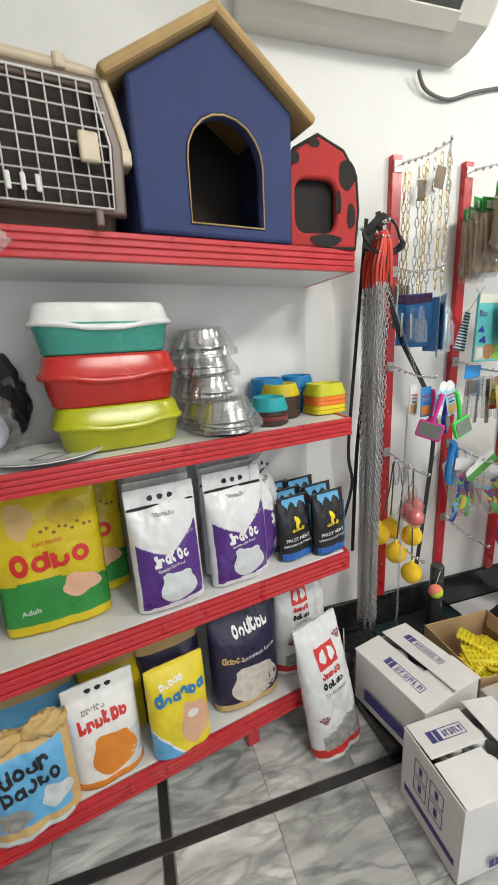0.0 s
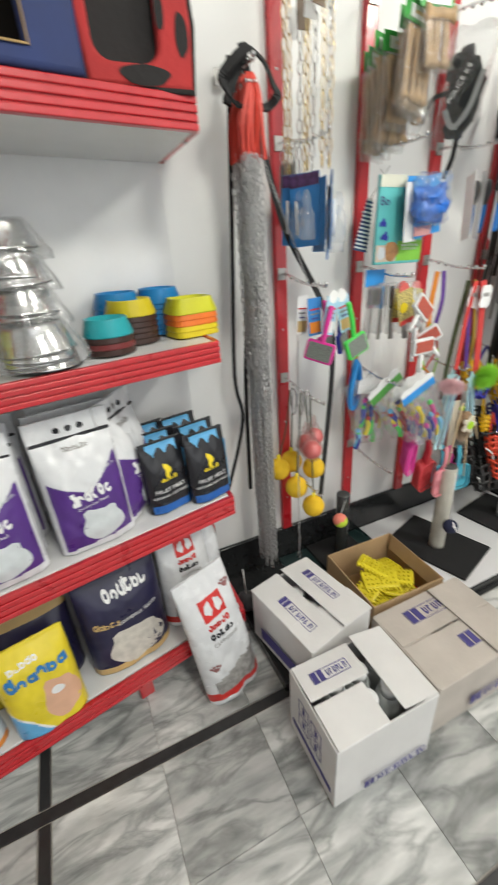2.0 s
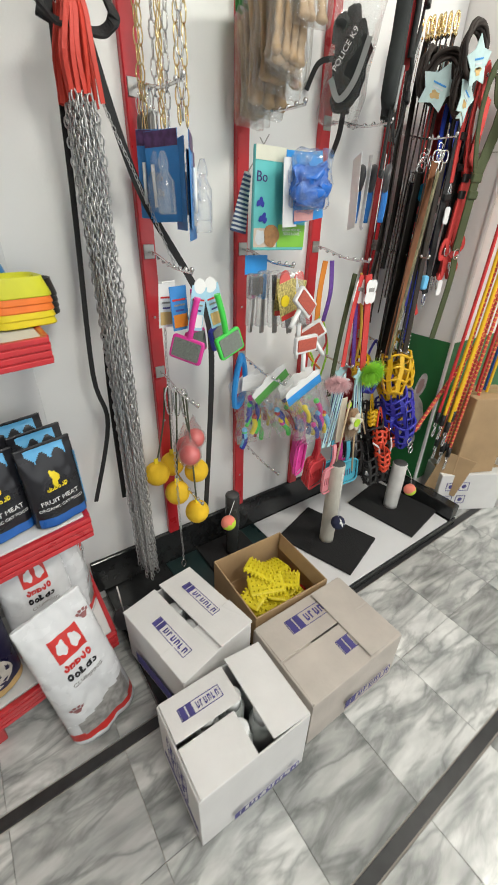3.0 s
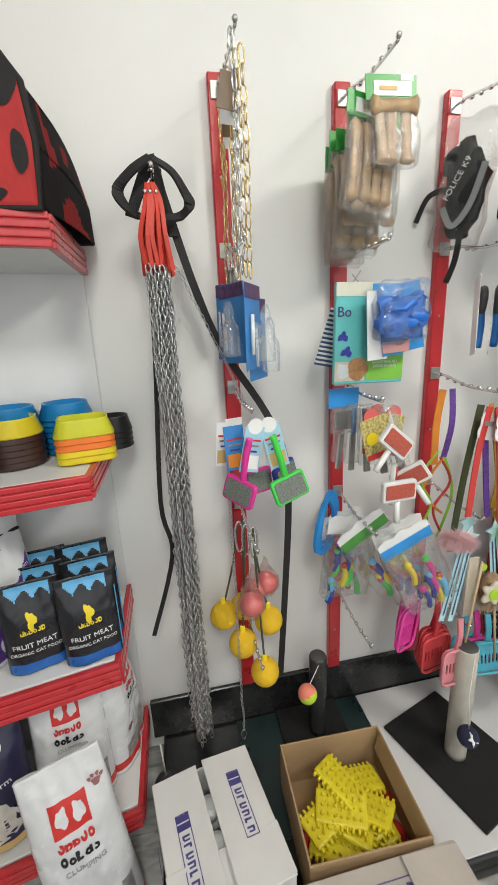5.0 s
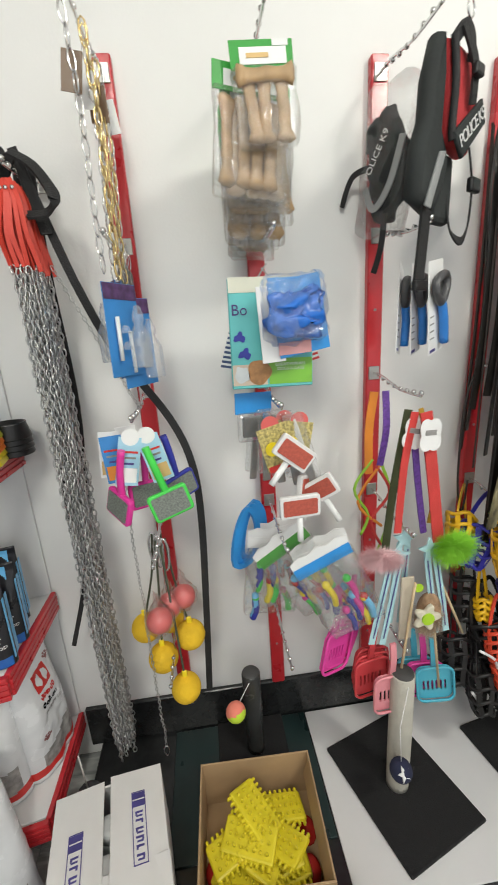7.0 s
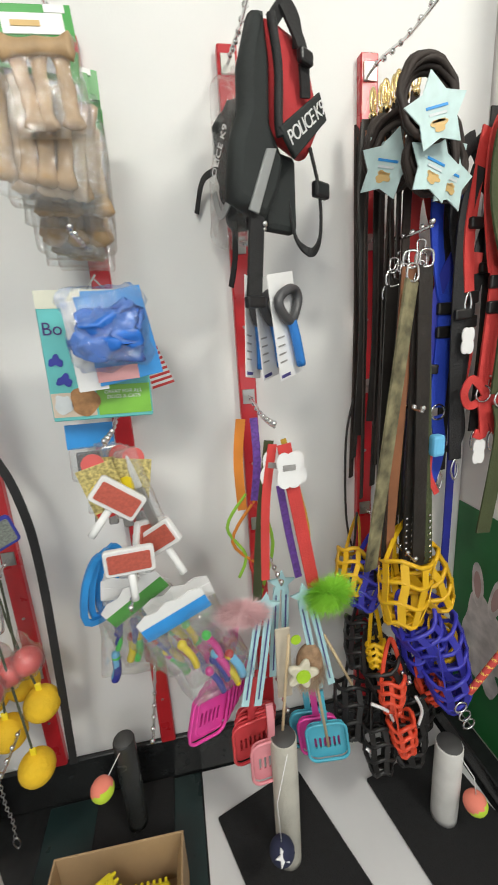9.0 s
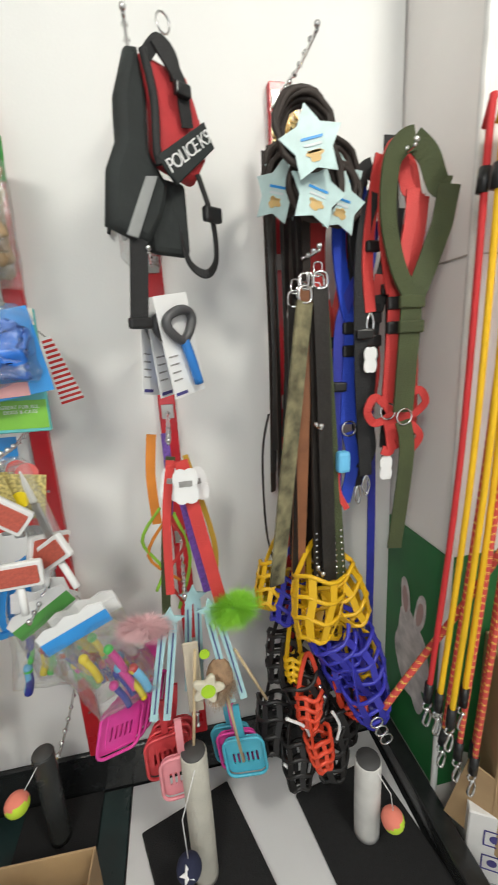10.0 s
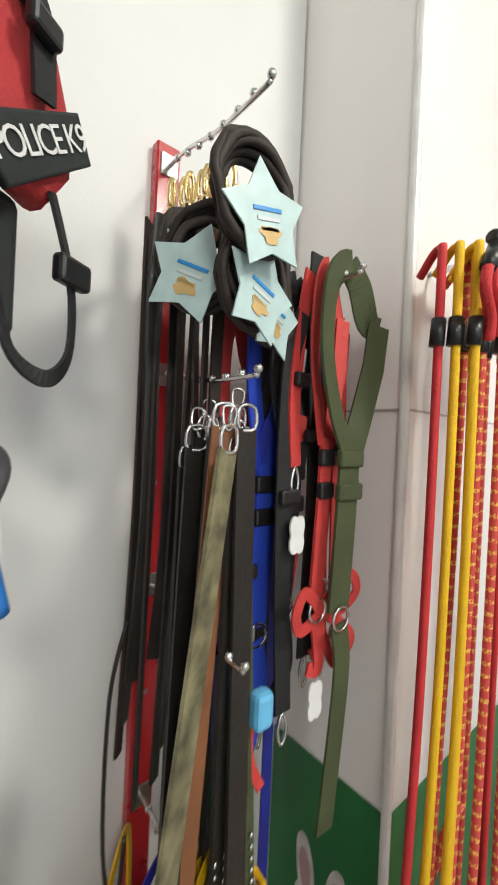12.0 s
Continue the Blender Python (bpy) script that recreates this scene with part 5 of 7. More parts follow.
for k, (x, y, a, cm_) in enumerate(((-0.055, -0.24, 5, WHITE), (-0.045, -0.28, -3, CARDB), (0.0, -0.305, 12, mat("pale_blue_card", (0.35, 0.6, 0.75), 0.4)), (0.03, -0.3, -14, mat("pale_blue_card", (0, 0, 0))), (-0.03, -0.2, 0, WHITE))):
    t = thing("brush_card", pose(x, y, 1.165, 0, a, rnd.uniform(-10, 20)), "printed hanging card of a pet brush", "card", "brush cards")
    part("card", boxed((0, 0, -0.05), (0.044, 0.0015, 0.1), 0.0004), cm_, t)
    part("printed_block", boxed((0, -0.0015, -0.078), (0.036, 0.001, 0.03)), [SAND, ORG, WHITE][k % 3], t)
    if k in (2, 3):
        part("round_top", plate([circle(0.017, 20)], 0.002), WHITE, t)
    for q in range(3):
        part("printed_bar", boxed((0, -0.0015, -0.03 - 0.012 * q), (0.034 - 0.006 * q, 0.001, 0.004)), [REDI, GREY, INK][q], t)

FOAM = mat("yellow_foam", (0.8, 0.5, 0.02), 0.85, var=0.15, bump=0.6, bscale=120)
for x, y, z in ((-0.075, -0.1, 0.555), (-0.03, -0.15, 0.49), (0.05, -0.14, 0.545), (0.025, -0.18, 0.405), (-0.01, -0.08, 0.56)):
    t = thing("rope_ball", pose(x * 0.3, y, 0.85), "yellow foam ball on a dark cord", "pet toy", "yellow balls")
    part("cord", swept(cr([(0, 0, 0), (x * 0.2, 0, -0.12), (x * 0.7, 0, z - 0.85 + 0.03)]), 0.003, sides=6), mat("olive_cord", (0.07, 0.08, 0.05), 0.8), t)
    part("ball", ball(bmesh.new(), (x * 0.7, 0, z - 0.85), 0.041, seg=24), FOAM, t)
    part("band", boxed((x * 0.7, -0.001, z - 0.81), (0.014, 0.006, 0.04), 0.002), YELLOW, t)
for k in range(3):
    t = thing("snap_hook", pose(-0.02 + 0.016 * k, -0.12 - 0.02 * k, 0.86), "steel snap hook of a rope toy", "snap hook", "snap hooks")
    part("loop", swept(cr([(0, 0, 0), (0.011, 0, -0.03), (0.006, 0, -0.085), (-0.006, 0, -0.085), (-0.011, 0, -0.03)], 4, True), 0.003, sides=6, closed=True), CHROME, t)
CORAL = colour("coral_rubber", 0.68, 0.12, 0.11, 0.4)
for x, y, z in ((-0.012, -0.225, 0.672), (0.045, -0.15, 0.678), (0.008, -0.16, 0.665)):
    t = thing("rubber_ball_bag", pose(x, y, z), "coral rubber ball in a clear bag", "pet toy", "coral balls")
    part("ball", ball(bmesh.new(), (0, 0, 0), 0.032, seg=18), CORAL, t)
    bm = ball(bmesh.new(), (0, 0, 0), 0.037, (1, 1, 1.1), 18)
    for v in bm.verts:
        v.co += v.co.normalized() * 0.006 * noise.noise(v.co * 60)
        if v.co.z > 0.03:
            v.co.z += 0.035 * (v.co.z - 0.03) / 0.01
            v.co.x *= 0.5
    part("wrap", bm, FILM, t)

# ---- second strip: chews, boxed toys, brushes, toy bags ----
HIDE = mat("rawhide", (0.44, 0.29, 0.15), 0.5, var=0.3, scale=22, bump=0.4, bscale=60)
HEADG = mat("green_header", (0.04, 0.32, 0.05), 0.35, var=0.2)
X2, X3, X4 = XS[1], XS[2], XS[3]


def bone_mesh(L, r=0.011):
    prof = []
    for k in range(15):
        f = k / 14
        kn = math.exp(-((f - 0.07) / 0.09) ** 2) + math.exp(-((f - 0.93) / 0.09) ** 2)
        prof.append((r * (0.72 + 0.45 * kn) * (0.5 if k in (0, 14) else 1), -L * f))
    bm = lathe(prof, 12)
    for v in bm.verts:
        f = -v.co.z / L
        if f < 0.12 or f > 0.88:
            v.co.z += (0.5 - abs(v.co.x) / r * 0.5) * (0.012 if f > 0.5 else -0.012)
    for v in bm.verts:
        v.co.y *= 0.55
        v.co += 0.0025 * noise.noise_vector(v.co * 60 + Vector((L * 50, 0, 0)))
    me = bpy.data.meshes.new("bone")
    bm.to_mesh(me)
    bm.free()
    me.materials.append(HIDE)
    for p_ in me.polygons:
        p_.use_smooth = True
    return me


BONES = [bone_mesh(0.11, 0.015), bone_mesh(0.15, 0.016), bone_mesh(0.19, 0.017)]
for k, (y, L, n, zt) in enumerate(((-0.265, 0, 3, 1.85), (-0.24, 1, 4, 1.825), (-0.215, 1, 4, 1.815), (-0.19, 1, 4, 1.83), (-0.165, 1, 4, 1.80), (-0.14, 2, 3, 1.80), (-0.115, 2, 4, 1.81), (-0.09, 2, 3, 1.79), (-0.06, 2, 3, 1.79))):
    t = thing("chew_bone_pack", pose(X2 - 0.018 + rnd.uniform(-0.02, 0.016), y, zt - 0.028, rnd.uniform(-4, 2), rnd.uniform(-5, 5), rnd.uniform(-12, 22)), "clear bag of rawhide chew bones with green header", "pet treats", "chew bone packs")
    w = 0.03 * n + 0.02
    ln = (0.11, 0.16, 0.2)[L]
    part("header", boxed((0, 0, -0.026), (w, 0.002, 0.042), 0.0006), HEADG, t, "green printed header card")
    part("printed_panel", boxed((0.002, -0.0018, -0.028), (w * 0.74, 0.0012, 0.024)), WHITE, t)
    part("printed_bone", boxed((-0.008, -0.003, -0.028), (w * 0.35, 0.001, 0.007), 0.0004), SAND, t)
    part("barcode", boxed((w * 0.3, -0.0018, -0.0105), (w * 0.25, 0.0012, 0.009)), WHITE, t)
    for q in range(n):
        shared("bone", BONES[L], t, pose((q - (n - 1) / 2) * 0.03, -0.004, -0.05, 0, rnd.uniform(-5, 5), rnd.uniform(-20, 20)))
    if L == 0:
        shared("bone", BONES[0], t, pose(-0.055, -0.012, -0.06, 0, -90, 0))
    bm = boxed((0, -0.003, -0.05 - ln * 0.5), (w, 0.024, ln + 0.012), 0.009, seg=3)
    bmesh.ops.subdivide_edges(bm, edges=bm.edges, cuts=3, use_grid_fill=True)
    for v in bm.verts:
        v.co += 0.007 * noise.noise_vector(v.co * 45 + Vector((k, 0, 0)))
    part("bag", bm, FILM, t, "crinkled clear bag", True)

TEALC = mat("teal_card", (0.12, 0.5, 0.5), 0.4, var=0.1)
LIMEC = mat("lime_card", (0.2, 0.5, 0.05), 0.4)
BLUEC = mat("bright_blue_card", (0.03, 0.28, 0.7), 0.38)
t = thing("bow_tie_card", pose(X2, -0.2, 1.455, 0, 1, 0), "teal printed card pack for dogs and cats", "pet supply")
part("card", boxed((0, 0, -0.115), (0.18, 0.012, 0.23), 0.002), TEALC, t)
part("header", boxed((0, -0.0068, -0.015), (0.178, 0.001, 0.03)), mat("cream_card", (0.66, 0.66, 0.55), 0.5), t)
part("lime_panel", boxed((0.04, -0.0068, -0.195), (0.096, 0.001, 0.055)), LIMEC, t)
part("pale_panel", boxed((-0.05, -0.0068, -0.2), (0.076, 0.001, 0.045)), mat("pale_peach_card", (0.6, 0.5, 0.4), 0.5), t)
words("Bo", 0.032, t, mat("dark_purple_ink", (0.05, 0.02, 0.15), 0.5), Tx(-0.068, -0.065) @ Matrix.Translation((0, -0.0072, 0)))
words("GREAT FOR ALL\nDOGS & CATS", 0.0095, t, WHITE, Tx(0.04, -0.185) @ Matrix.Translation((0, -0.0078, 0)))
fl8 = lambda x, z: -0.0075
blob(t, mat("tan_fur_print", (0.4, 0.2, 0.08), 0.6, var=0.3, scale=80), -0.03, -0.195, 0.026, 0.027, fl8, "printed_picture", 0.001, 0.06, 1)
blob(t, PALE, -0.068, -0.2, 0.016, 0.017, fl8, "printed_picture", 0.001, 0.06, 2, ears=0.3)
for x, z, rr in ((-0.07, -0.12, 0.012), (-0.06, -0.155, 0.013), (0.06, -0.09, 0.02)):
    blob(t, BLUEN, x, z, rr, rr * 0.8, fl8, "printed_shape", 0.001, 0.25, x * 40)
for k, (y, a, mm) in enumerate(((-0.13, 12, 0), (-0.1, -14, 1))):
    t = thing("striped_tie", pose(X2 + (-0.06 if k == 0 else 0.075), y, 1.405, 0, a, 0) @ Matrix.Scale(0.78, 4), "striped pet neck tie on a hook", "pet clothing", "neck ties")
    for q in range(26):
        w = 0.024 + 0.04 * q / 26
        if q == 0:
            part("neck_band", swept(cr([(0, 0, 0), ((0.03 if k == 0 else -0.035), 0.0, 0.06), ((0.06 if k == 0 else -0.07), 0, 0.125)]), 0.004, 0.001), GREY, t)
        part("stripe", boxed((0, 0, -0.0035 - 0.007 * q), (w, 0.008, 0.0072), m=Matrix.Rotation(radians(0), 4, "Y")), (mat("navy_stripe", (0.06, 0.09, 0.2), 0.7) if k == 0 else REDI) if q % 2 else WHITE, t)
t = thing("blue_toy_pack", pose(X2 + 0.03, -0.25, 1.46, 0, -3, 4), "bright blue toy in crinkled clear bag on blue card", "pet toy")
part("card", boxed((0.005, 0, -0.09), (0.11, 0.002, 0.15), 0.0006, m=Matrix.Rotation(radians(-6), 4, "Y")), BLUEC, t)
part("white_card", boxed((-0.045, 0.004, -0.1), (0.05, 0.002, 0.15), 0.0006), WHITE, t)
part("printed_panel", boxed((0.0, -0.002, -0.15), (0.07, 0.001, 0.025)), mat("pink_tongue_print", (0.7, 0.35, 0.35), 0.5), t)
bm = ball(bmesh.new(), (0.0, -0.022, -0.085), 0.056, (1.1, 0.5, 0.8), 40)
for v in bm.verts:
    v.co += 0.02 * noise.noise_vector(v.co * 38) + 0.008 * noise.noise_vector(v.co * 110)
part("toy", bm, mat("bright_blue_plastic", (0.02, 0.16, 0.62), 0.3), t)
bm = boxed((0, -0.024, -0.075), (0.13, 0.05, 0.13), 0.02, seg=3)
bmesh.ops.subdivide_edges(bm, edges=bm.edges, cuts=4, use_grid_fill=True)
for v in bm.verts:
    v.co += 0.014 * noise.noise_vector(v.co * 40)
part("bag", bm, FILM, t, "crinkled clear bag", True)
for k, (x, cmat) in enumerate(((0.03, BLUEC),)):
    t = thing("hanging_card", pose(X2 + x, -0.225 - 0.01 * k, 1.46), "blue and white hanging card", "card", "hanging cards")
    part("card", boxed((0, 0, -0.085), (0.08, 0.0015, 0.15), 0.0005), cmat, t)

# brush row on the third hook
t = thing("comb_pack", pose(X2 - 0.045, -0.16, 1.205, 0, 2, 10), "blue carded pack with a grey comb", "pet brush")
part("card", boxed((0, 0, -0.02), (0.09, 0.002, 0.05), 0.0006), BLUEC, t)
part("blister", boxed((0, -0.012, -0.075), (0.085, 0.022, 0.07), 0.008, seg=2), CLEAR, t)
part("comb", boxed((0, -0.008, -0.075), (0.06, 0.012, 0.05), 0.004, seg=2), mat("dark_grey_plastic", (0.07, 0.07, 0.075), 0.4), t)
for k in range(5):
    t = thing("grooming_tool_pack", pose(X2 - 0.03 + 0.012 * k, -0.14 - 0.025 * k, 1.2, 0, 8 - 6 * k, 20 - 10 * k), "grey grooming tool in a clear blister", "pet brush", "grooming packs")
    part("blister", boxed((0, 0, -0.11), (0.045, 0.016, 0.16), 0.006, seg=2), CLEAR, t)
    part("blade", boxed((0, -0.002, -0.16), (0.02, 0.006, 0.1), 0.003), PLATE, t)
    part("handle", boxed((0, -0.002, -0.075), (0.014, 0.01, 0.07), 0.004, seg=2), [PINK, BLUEC, mat("dark_grey_plastic", (0, 0, 0)), CORAL, WHITEP][k], t)
PAT = mat("yellow_red_card", (0.55, 0.46, 0.17), 0.45, var=0.6, scale=160)
for x, y, a in ((-0.035, -0.27, -14), (0.055, -0.25, 10), (0.02, -0.22, 4)):
    t = thing("brush_card", pose(X2 + x * 0.8, y, 1.162, 0, a, 5), "yellow and red patterned brush card", "card", "brush cards")
    part("card", boxed((0, 0, -0.06), (0.066, 0.0015, 0.1), 0.0005), PAT, t)
    part("badge", plate([circle(0.016, 16)], 0.002), YELLOW, t).matrix_local = Matrix.Translation((-0.01, -0.002, -0.06))
    part("red_edge", boxed((0, -0.0018, -0.105), (0.06, 0.001, 0.014)), REDI, t)
    part("card_top", plate([circle(0.02, 16)], 0.002), CORAL, t, "rounded red card top").matrix_local = Matrix.Translation((0, 0.001, -0.008))
PADR = mat("brick_pin_bed", (0.45, 0.09, 0.06), 0.7, var=0.2, scale=200)


def white_brush(m):
    s = thing("slicker_brush", m, "white slicker pet brush with red pin bed", "pet brush", "brushes")
    part("handle", swept([(0, 0, 0.0), (0, -0.002, -0.045), (0, -0.003, -0.06)], 0.007, sides=10), WHITEP, s)
    part("head", plate([rounded(0.088, 0.05, 0.006)], 0.012, 0.002), WHITEP, s).matrix_local = Matrix.Translation((0, -0.004, 0.022))
    part("pin_bed", plate([rounded(0.074, 0.034, 0.003)], 0.003), PADR, s).matrix_local = Matrix.Translation((0, -0.0115, 0.022))


white_brush(pose(X2 + 0.0, -0.31, 1.085, 0, 40, 8))
white_brush(pose(X2 + 0.02, -0.32, 0.965, 0, 0, 4))
white_brush(pose(X2 + 0.085, -0.29, 0.985, 0, -34, -30))
white_brush(pose(X2 + 0.05, -0.25, 0.98, 0, 15, 50))

# toy bags on the fourth hook
for k in range(3):
    t = thing("hair_clip_card", pose(X2 - 0.055 - 0.012 * k, -0.1 - 0.02 * k, 0.875, 0, 8, 30), "bright blue curved toy on a card", "pet toy", "blue toys")
    part("loop", swept(cr([(0, 0, 0.03), (0.035, 0, -0.02), (0.03, 0, -0.11), (-0.03, 0, -0.12), (-0.03, 0, -0.03)], 4, True), 0.014, 0.01, closed=True), BLUEC, t)
cols = [REDP, YELLOW, BLUEN, GREENP, PINK, mat("sky_plastic", (0.15, 0.5, 0.8), 0.35)]
for k, (x, y, hc, a) in enumerate(((-0.03, -0.2, mat("leaf_green_card", (0.08, 0.3, 0.06), 0.4), 34), (0.06, -0.27, BLUEC, 25), (0.0, -0.15, WHITE, -8), (0.075, -0.22, WHITE, 20), (-0.05, -0.12, WHITE, 14))):
    t = thing("toy_bag", pose(X2 + x, y, 0.865, 0, -a, 0), "clear bag of small coloured rubber toys with header", "pet toy", "toy bags")
    sc = [(-0.07, 0.0), (0.07, 0.0)] + [(0.07 - 0.14 * q / 12, 0.045 + 0.006 * math.sin(q * math.pi)) for q in range(13)]
    part("header", plate([[(-0.075, -0.025), (0.075, -0.025), (0.075, 0.012), (0.05, 0.022), (0.025, 0.016), (0.0, 0.026), (-0.025, 0.016), (-0.05, 0.022), (-0.075, 0.012)]], 0.002), WHITE, t, "white scalloped header card").matrix_local = Matrix.Translation((0, 0, -0.04))
    part("header_band", boxed((0, -0.0018, -0.06), (0.149, 0.001, 0.03)), hc, t)
    for q in range(8):
        px, pz = rnd.uniform(-0.05, 0.05), -0.1 - 0.14 * rnd.random()
        c_ = cols[rnd.randrange(6)]
        part("toy", swept(cr([(px, -0.006, pz), (px + 0.004, -0.01, pz - 0.03), (px - 0.002, -0.006, pz - 0.06)], 4), rnd.uniform(0.006, 0.01), sides=8), c_, t, smooth=True)
        part("toy", ball(bmesh.new(), (px, -0.006, pz + 0.004), 0.0105, seg=10), cols[(q + k) % 6], t)
    bm = boxed((0, -0.006, -0.165), (0.15, 0.035, 0.2), 0.012, seg=3)
    bmesh.ops.subdivide_edges(bm, edges=bm.edges, cuts=3, use_grid_fill=True)
    for v in bm.verts:
        v.co += 0.01 * noise.noise_vector(v.co * 32 + Vector((k * 2, 0, 0)))
    part("bag", bm, FILM, t, "crinkled clear bag", True)

# ---- third strip: police harness, grooming tools, leads, wands, scoops ----
REDC = mat("red_cloth", (0.5, 0.035, 0.04), 0.75, var=0.15, bump=0.4, bscale=200)
GREYR = mat("grey_reflector", (0.3, 0.31, 0.31), 0.4, bump=0.3, bscale=220)
BLKC = mat("black_cloth", (0.02, 0.024, 0.024), 0.85, var=0.25, bump=0.4, bscale=60)
hn = thing("dog_harness", pose(X3 + 0.045, -0.235, 1.868, 0, 0, 33) @ Matrix.Scale(0.9, 4), "black and red padded dog harness with white lettering", "dog harness")


def cushioned(loop, depth, y, material, name, parent, label="", bev=0.006):
    bm = plate([loop], depth, bev)
    bmesh.ops.translate(bm, verts=bm.verts, vec=(0, y, 0))
    return part(name, bm, material, parent, label)


cushioned([(-0.06, -0.04), (-0.04, -0.035), (-0.03, -0.1), (-0.035, -0.2), (0.0, -0.25), (-0.02, -0.31), (-0.055, -0.36), (-0.135, -0.335), (-0.12, -0.24), (-0.095, -0.19), (-0.09, -0.12)], 0.04, 0.01, BLKC, "side_pad", hn, "black padded wing", 0.015)
cushioned([(-0.042, -0.05), (0.055, -0.055), (0.085, -0.13), (0.09, -0.19), (0.06, -0.235), (-0.03, -0.215), (-0.025, -0.12)], 0.04, 0.0, REDC, "chest_panel", hn, "red chest panel", 0.013)
part("edge_binding", swept(cr([(-0.042, -0.022, -0.05), (-0.03, -0.024, -0.12), (-0.034, -0.024, -0.2), (-0.03, -0.024, -0.225)]), 0.008, sides=8), BLACK, hn, "black bound edge", True)
cushioned([(-0.04, -0.215), (0.075, -0.13), (0.098, -0.17), (0.0, -0.255)], 0.01, -0.03, BLKC, "name_band", hn, "black name band", 0.003)
words("POLICE K9", 0.0335, hn, mat("white_lettering", (0.75, 0.75, 0.75), 0.5), Matrix.Translation((0.033, -0.0365, -0.191)) @ Matrix.Rotation(radians(-37.5), 4, "Y"), space=0.82)
cushioned([(-0.055, -0.245), (-0.03, -0.24), (-0.085, -0.355), (-0.108, -0.35)], 0.006, -0.012, GREYR, "reflective_stripe", hn, "grey reflective stripe", 0.002)
part("strap", swept(cr([(-0.02, -0.03, -0.03), (0.02, -0.036, -0.08), (0.03, -0.034, -0.125), (0.036, -0.03, -0.15)]), 0.026, 0.005), BLACK, hn)
part("handle", swept(cr([(-0.035, -0.02, -0.055), (-0.015, -0.03, -0.032), (0.01, -0.032, -0.045), (0.02, -0.028, -0.08)]), 0.022, 0.006), BLACK, hn)
part("strap", swept(cr([(0.06, -0.02, -0.22), (0.085, -0.02, -0.28), (0.1, -0.015, -0.33), (0.1, -0.01, -0.38), (0.07, -0.01, -0.405), (0.035, 0.0, -0.38), (0.03, 0.01, -0.31)]), 0.018, 0.004, ref=(0.5, -1, 0)), BLACK, hn)
part("buckle", boxed((0.088, -0.024, -0.29), (0.045, 0.016, 0.03), 0.005, seg=2), BLACKP, hn, "black plastic buckle")
part("buckle", boxed((0.02, -0.044, -0.1), (0.034, 0.014, 0.022), 0.004, seg=2), BLACKP, hn)
part("belly_panel", boxed((0.005, 0.02, -0.3), (0.09, 0.03, 0.14), 0.012, seg=2), BLKC, hn)
part("strap", swept(cr([(-0.075, 0.0, -0.34), (-0.085, 0.0, -0.42), (-0.095, 0.0, -0.5)]), 0.036, 0.006), BLACK, hn)
part("buckle", boxed((-0.095, -0.003, -0.505), (0.05, 0.014, 0.022), 0.005, seg=2), BLACKP, hn)
part("ring", swept([(0.014 * math.cos(a / 12 * math.tau), -0.03, 0.0 + 0.016 * math.sin(a / 12 * math.tau)) for a in range(12)], 0.002, sides=6, closed=True), CHROME, hn)
h2 = thing("dog_harness", pose(X3 + 0.0, -0.115, 1.815, 0, 8, -58) @ Matrix.Scale(0.74, 4), "black padded dog harness in clear bag behind another", "dog harness")
for k_, (cx, cy, cz, rx, ry, rz_) in enumerate(((-0.02, 0.0, -0.15, 0.05, 0.03, 0.13), (0.03, -0.015, -0.2, 0.042, 0.03, 0.12), (0.0, 0.01, -0.28, 0.05, 0.028, 0.06), (-0.055, -0.01, -0.1, 0.03, 0.02, 0.04))):
    bm = ball(bmesh.new(), (0, 0, 0), 1.0, (rx, ry, rz_), 28)
    for v in bm.verts:
        v.co += 0.018 * noise.noise_vector(v.co * 26 + Vector((k_ * 3, 0, 0)))
        v.co += Vector((cx, cy, cz))
    part("pad", bm, BLKC if k_ % 2 else BLACK, h2, "folded black pad")
part("strap", swept(cr([(-0.05, -0.035, -0.24), (0.0, -0.05, -0.3), (0.045, -0.05, -0.24), (0.065, -0.045, -0.12)]), 0.02, 0.004), GREYR, h2, "grey reflective edge")
part("strap", swept(cr([(-0.05, -0.02, -0.18), (-0.11, -0.03, -0.2), (-0.14, -0.03, -0.28)]), 0.018, 0.004), BLACK, h2)
part("strap", swept(cr([(0.02, -0.02, -0.3), (0.025, -0.02, -0.4), (0.01, -0.02, -0.48)]), 0.02, 0.004), BLACK, h2)
words("POLICE K9", 0.028, h2, mat("white_lettering", (0, 0, 0)), Matrix.Translation((-0.012, -0.052, -0.16)) @ Matrix.Rotation(radians(-66), 4, "Y"))

bm = boxed((0, 0, -0.17), (0.17, 0.075, 0.4), 0.03, seg=3)
bmesh.ops.subdivide_edges(bm, edges=bm.edges, cuts=4, use_grid_fill=True)
for v in bm.verts:
    v.co += 0.016 * noise.noise_vector(v.co * 22)
part("bag", bm, FILM, h2, "crinkled clear bag", True)

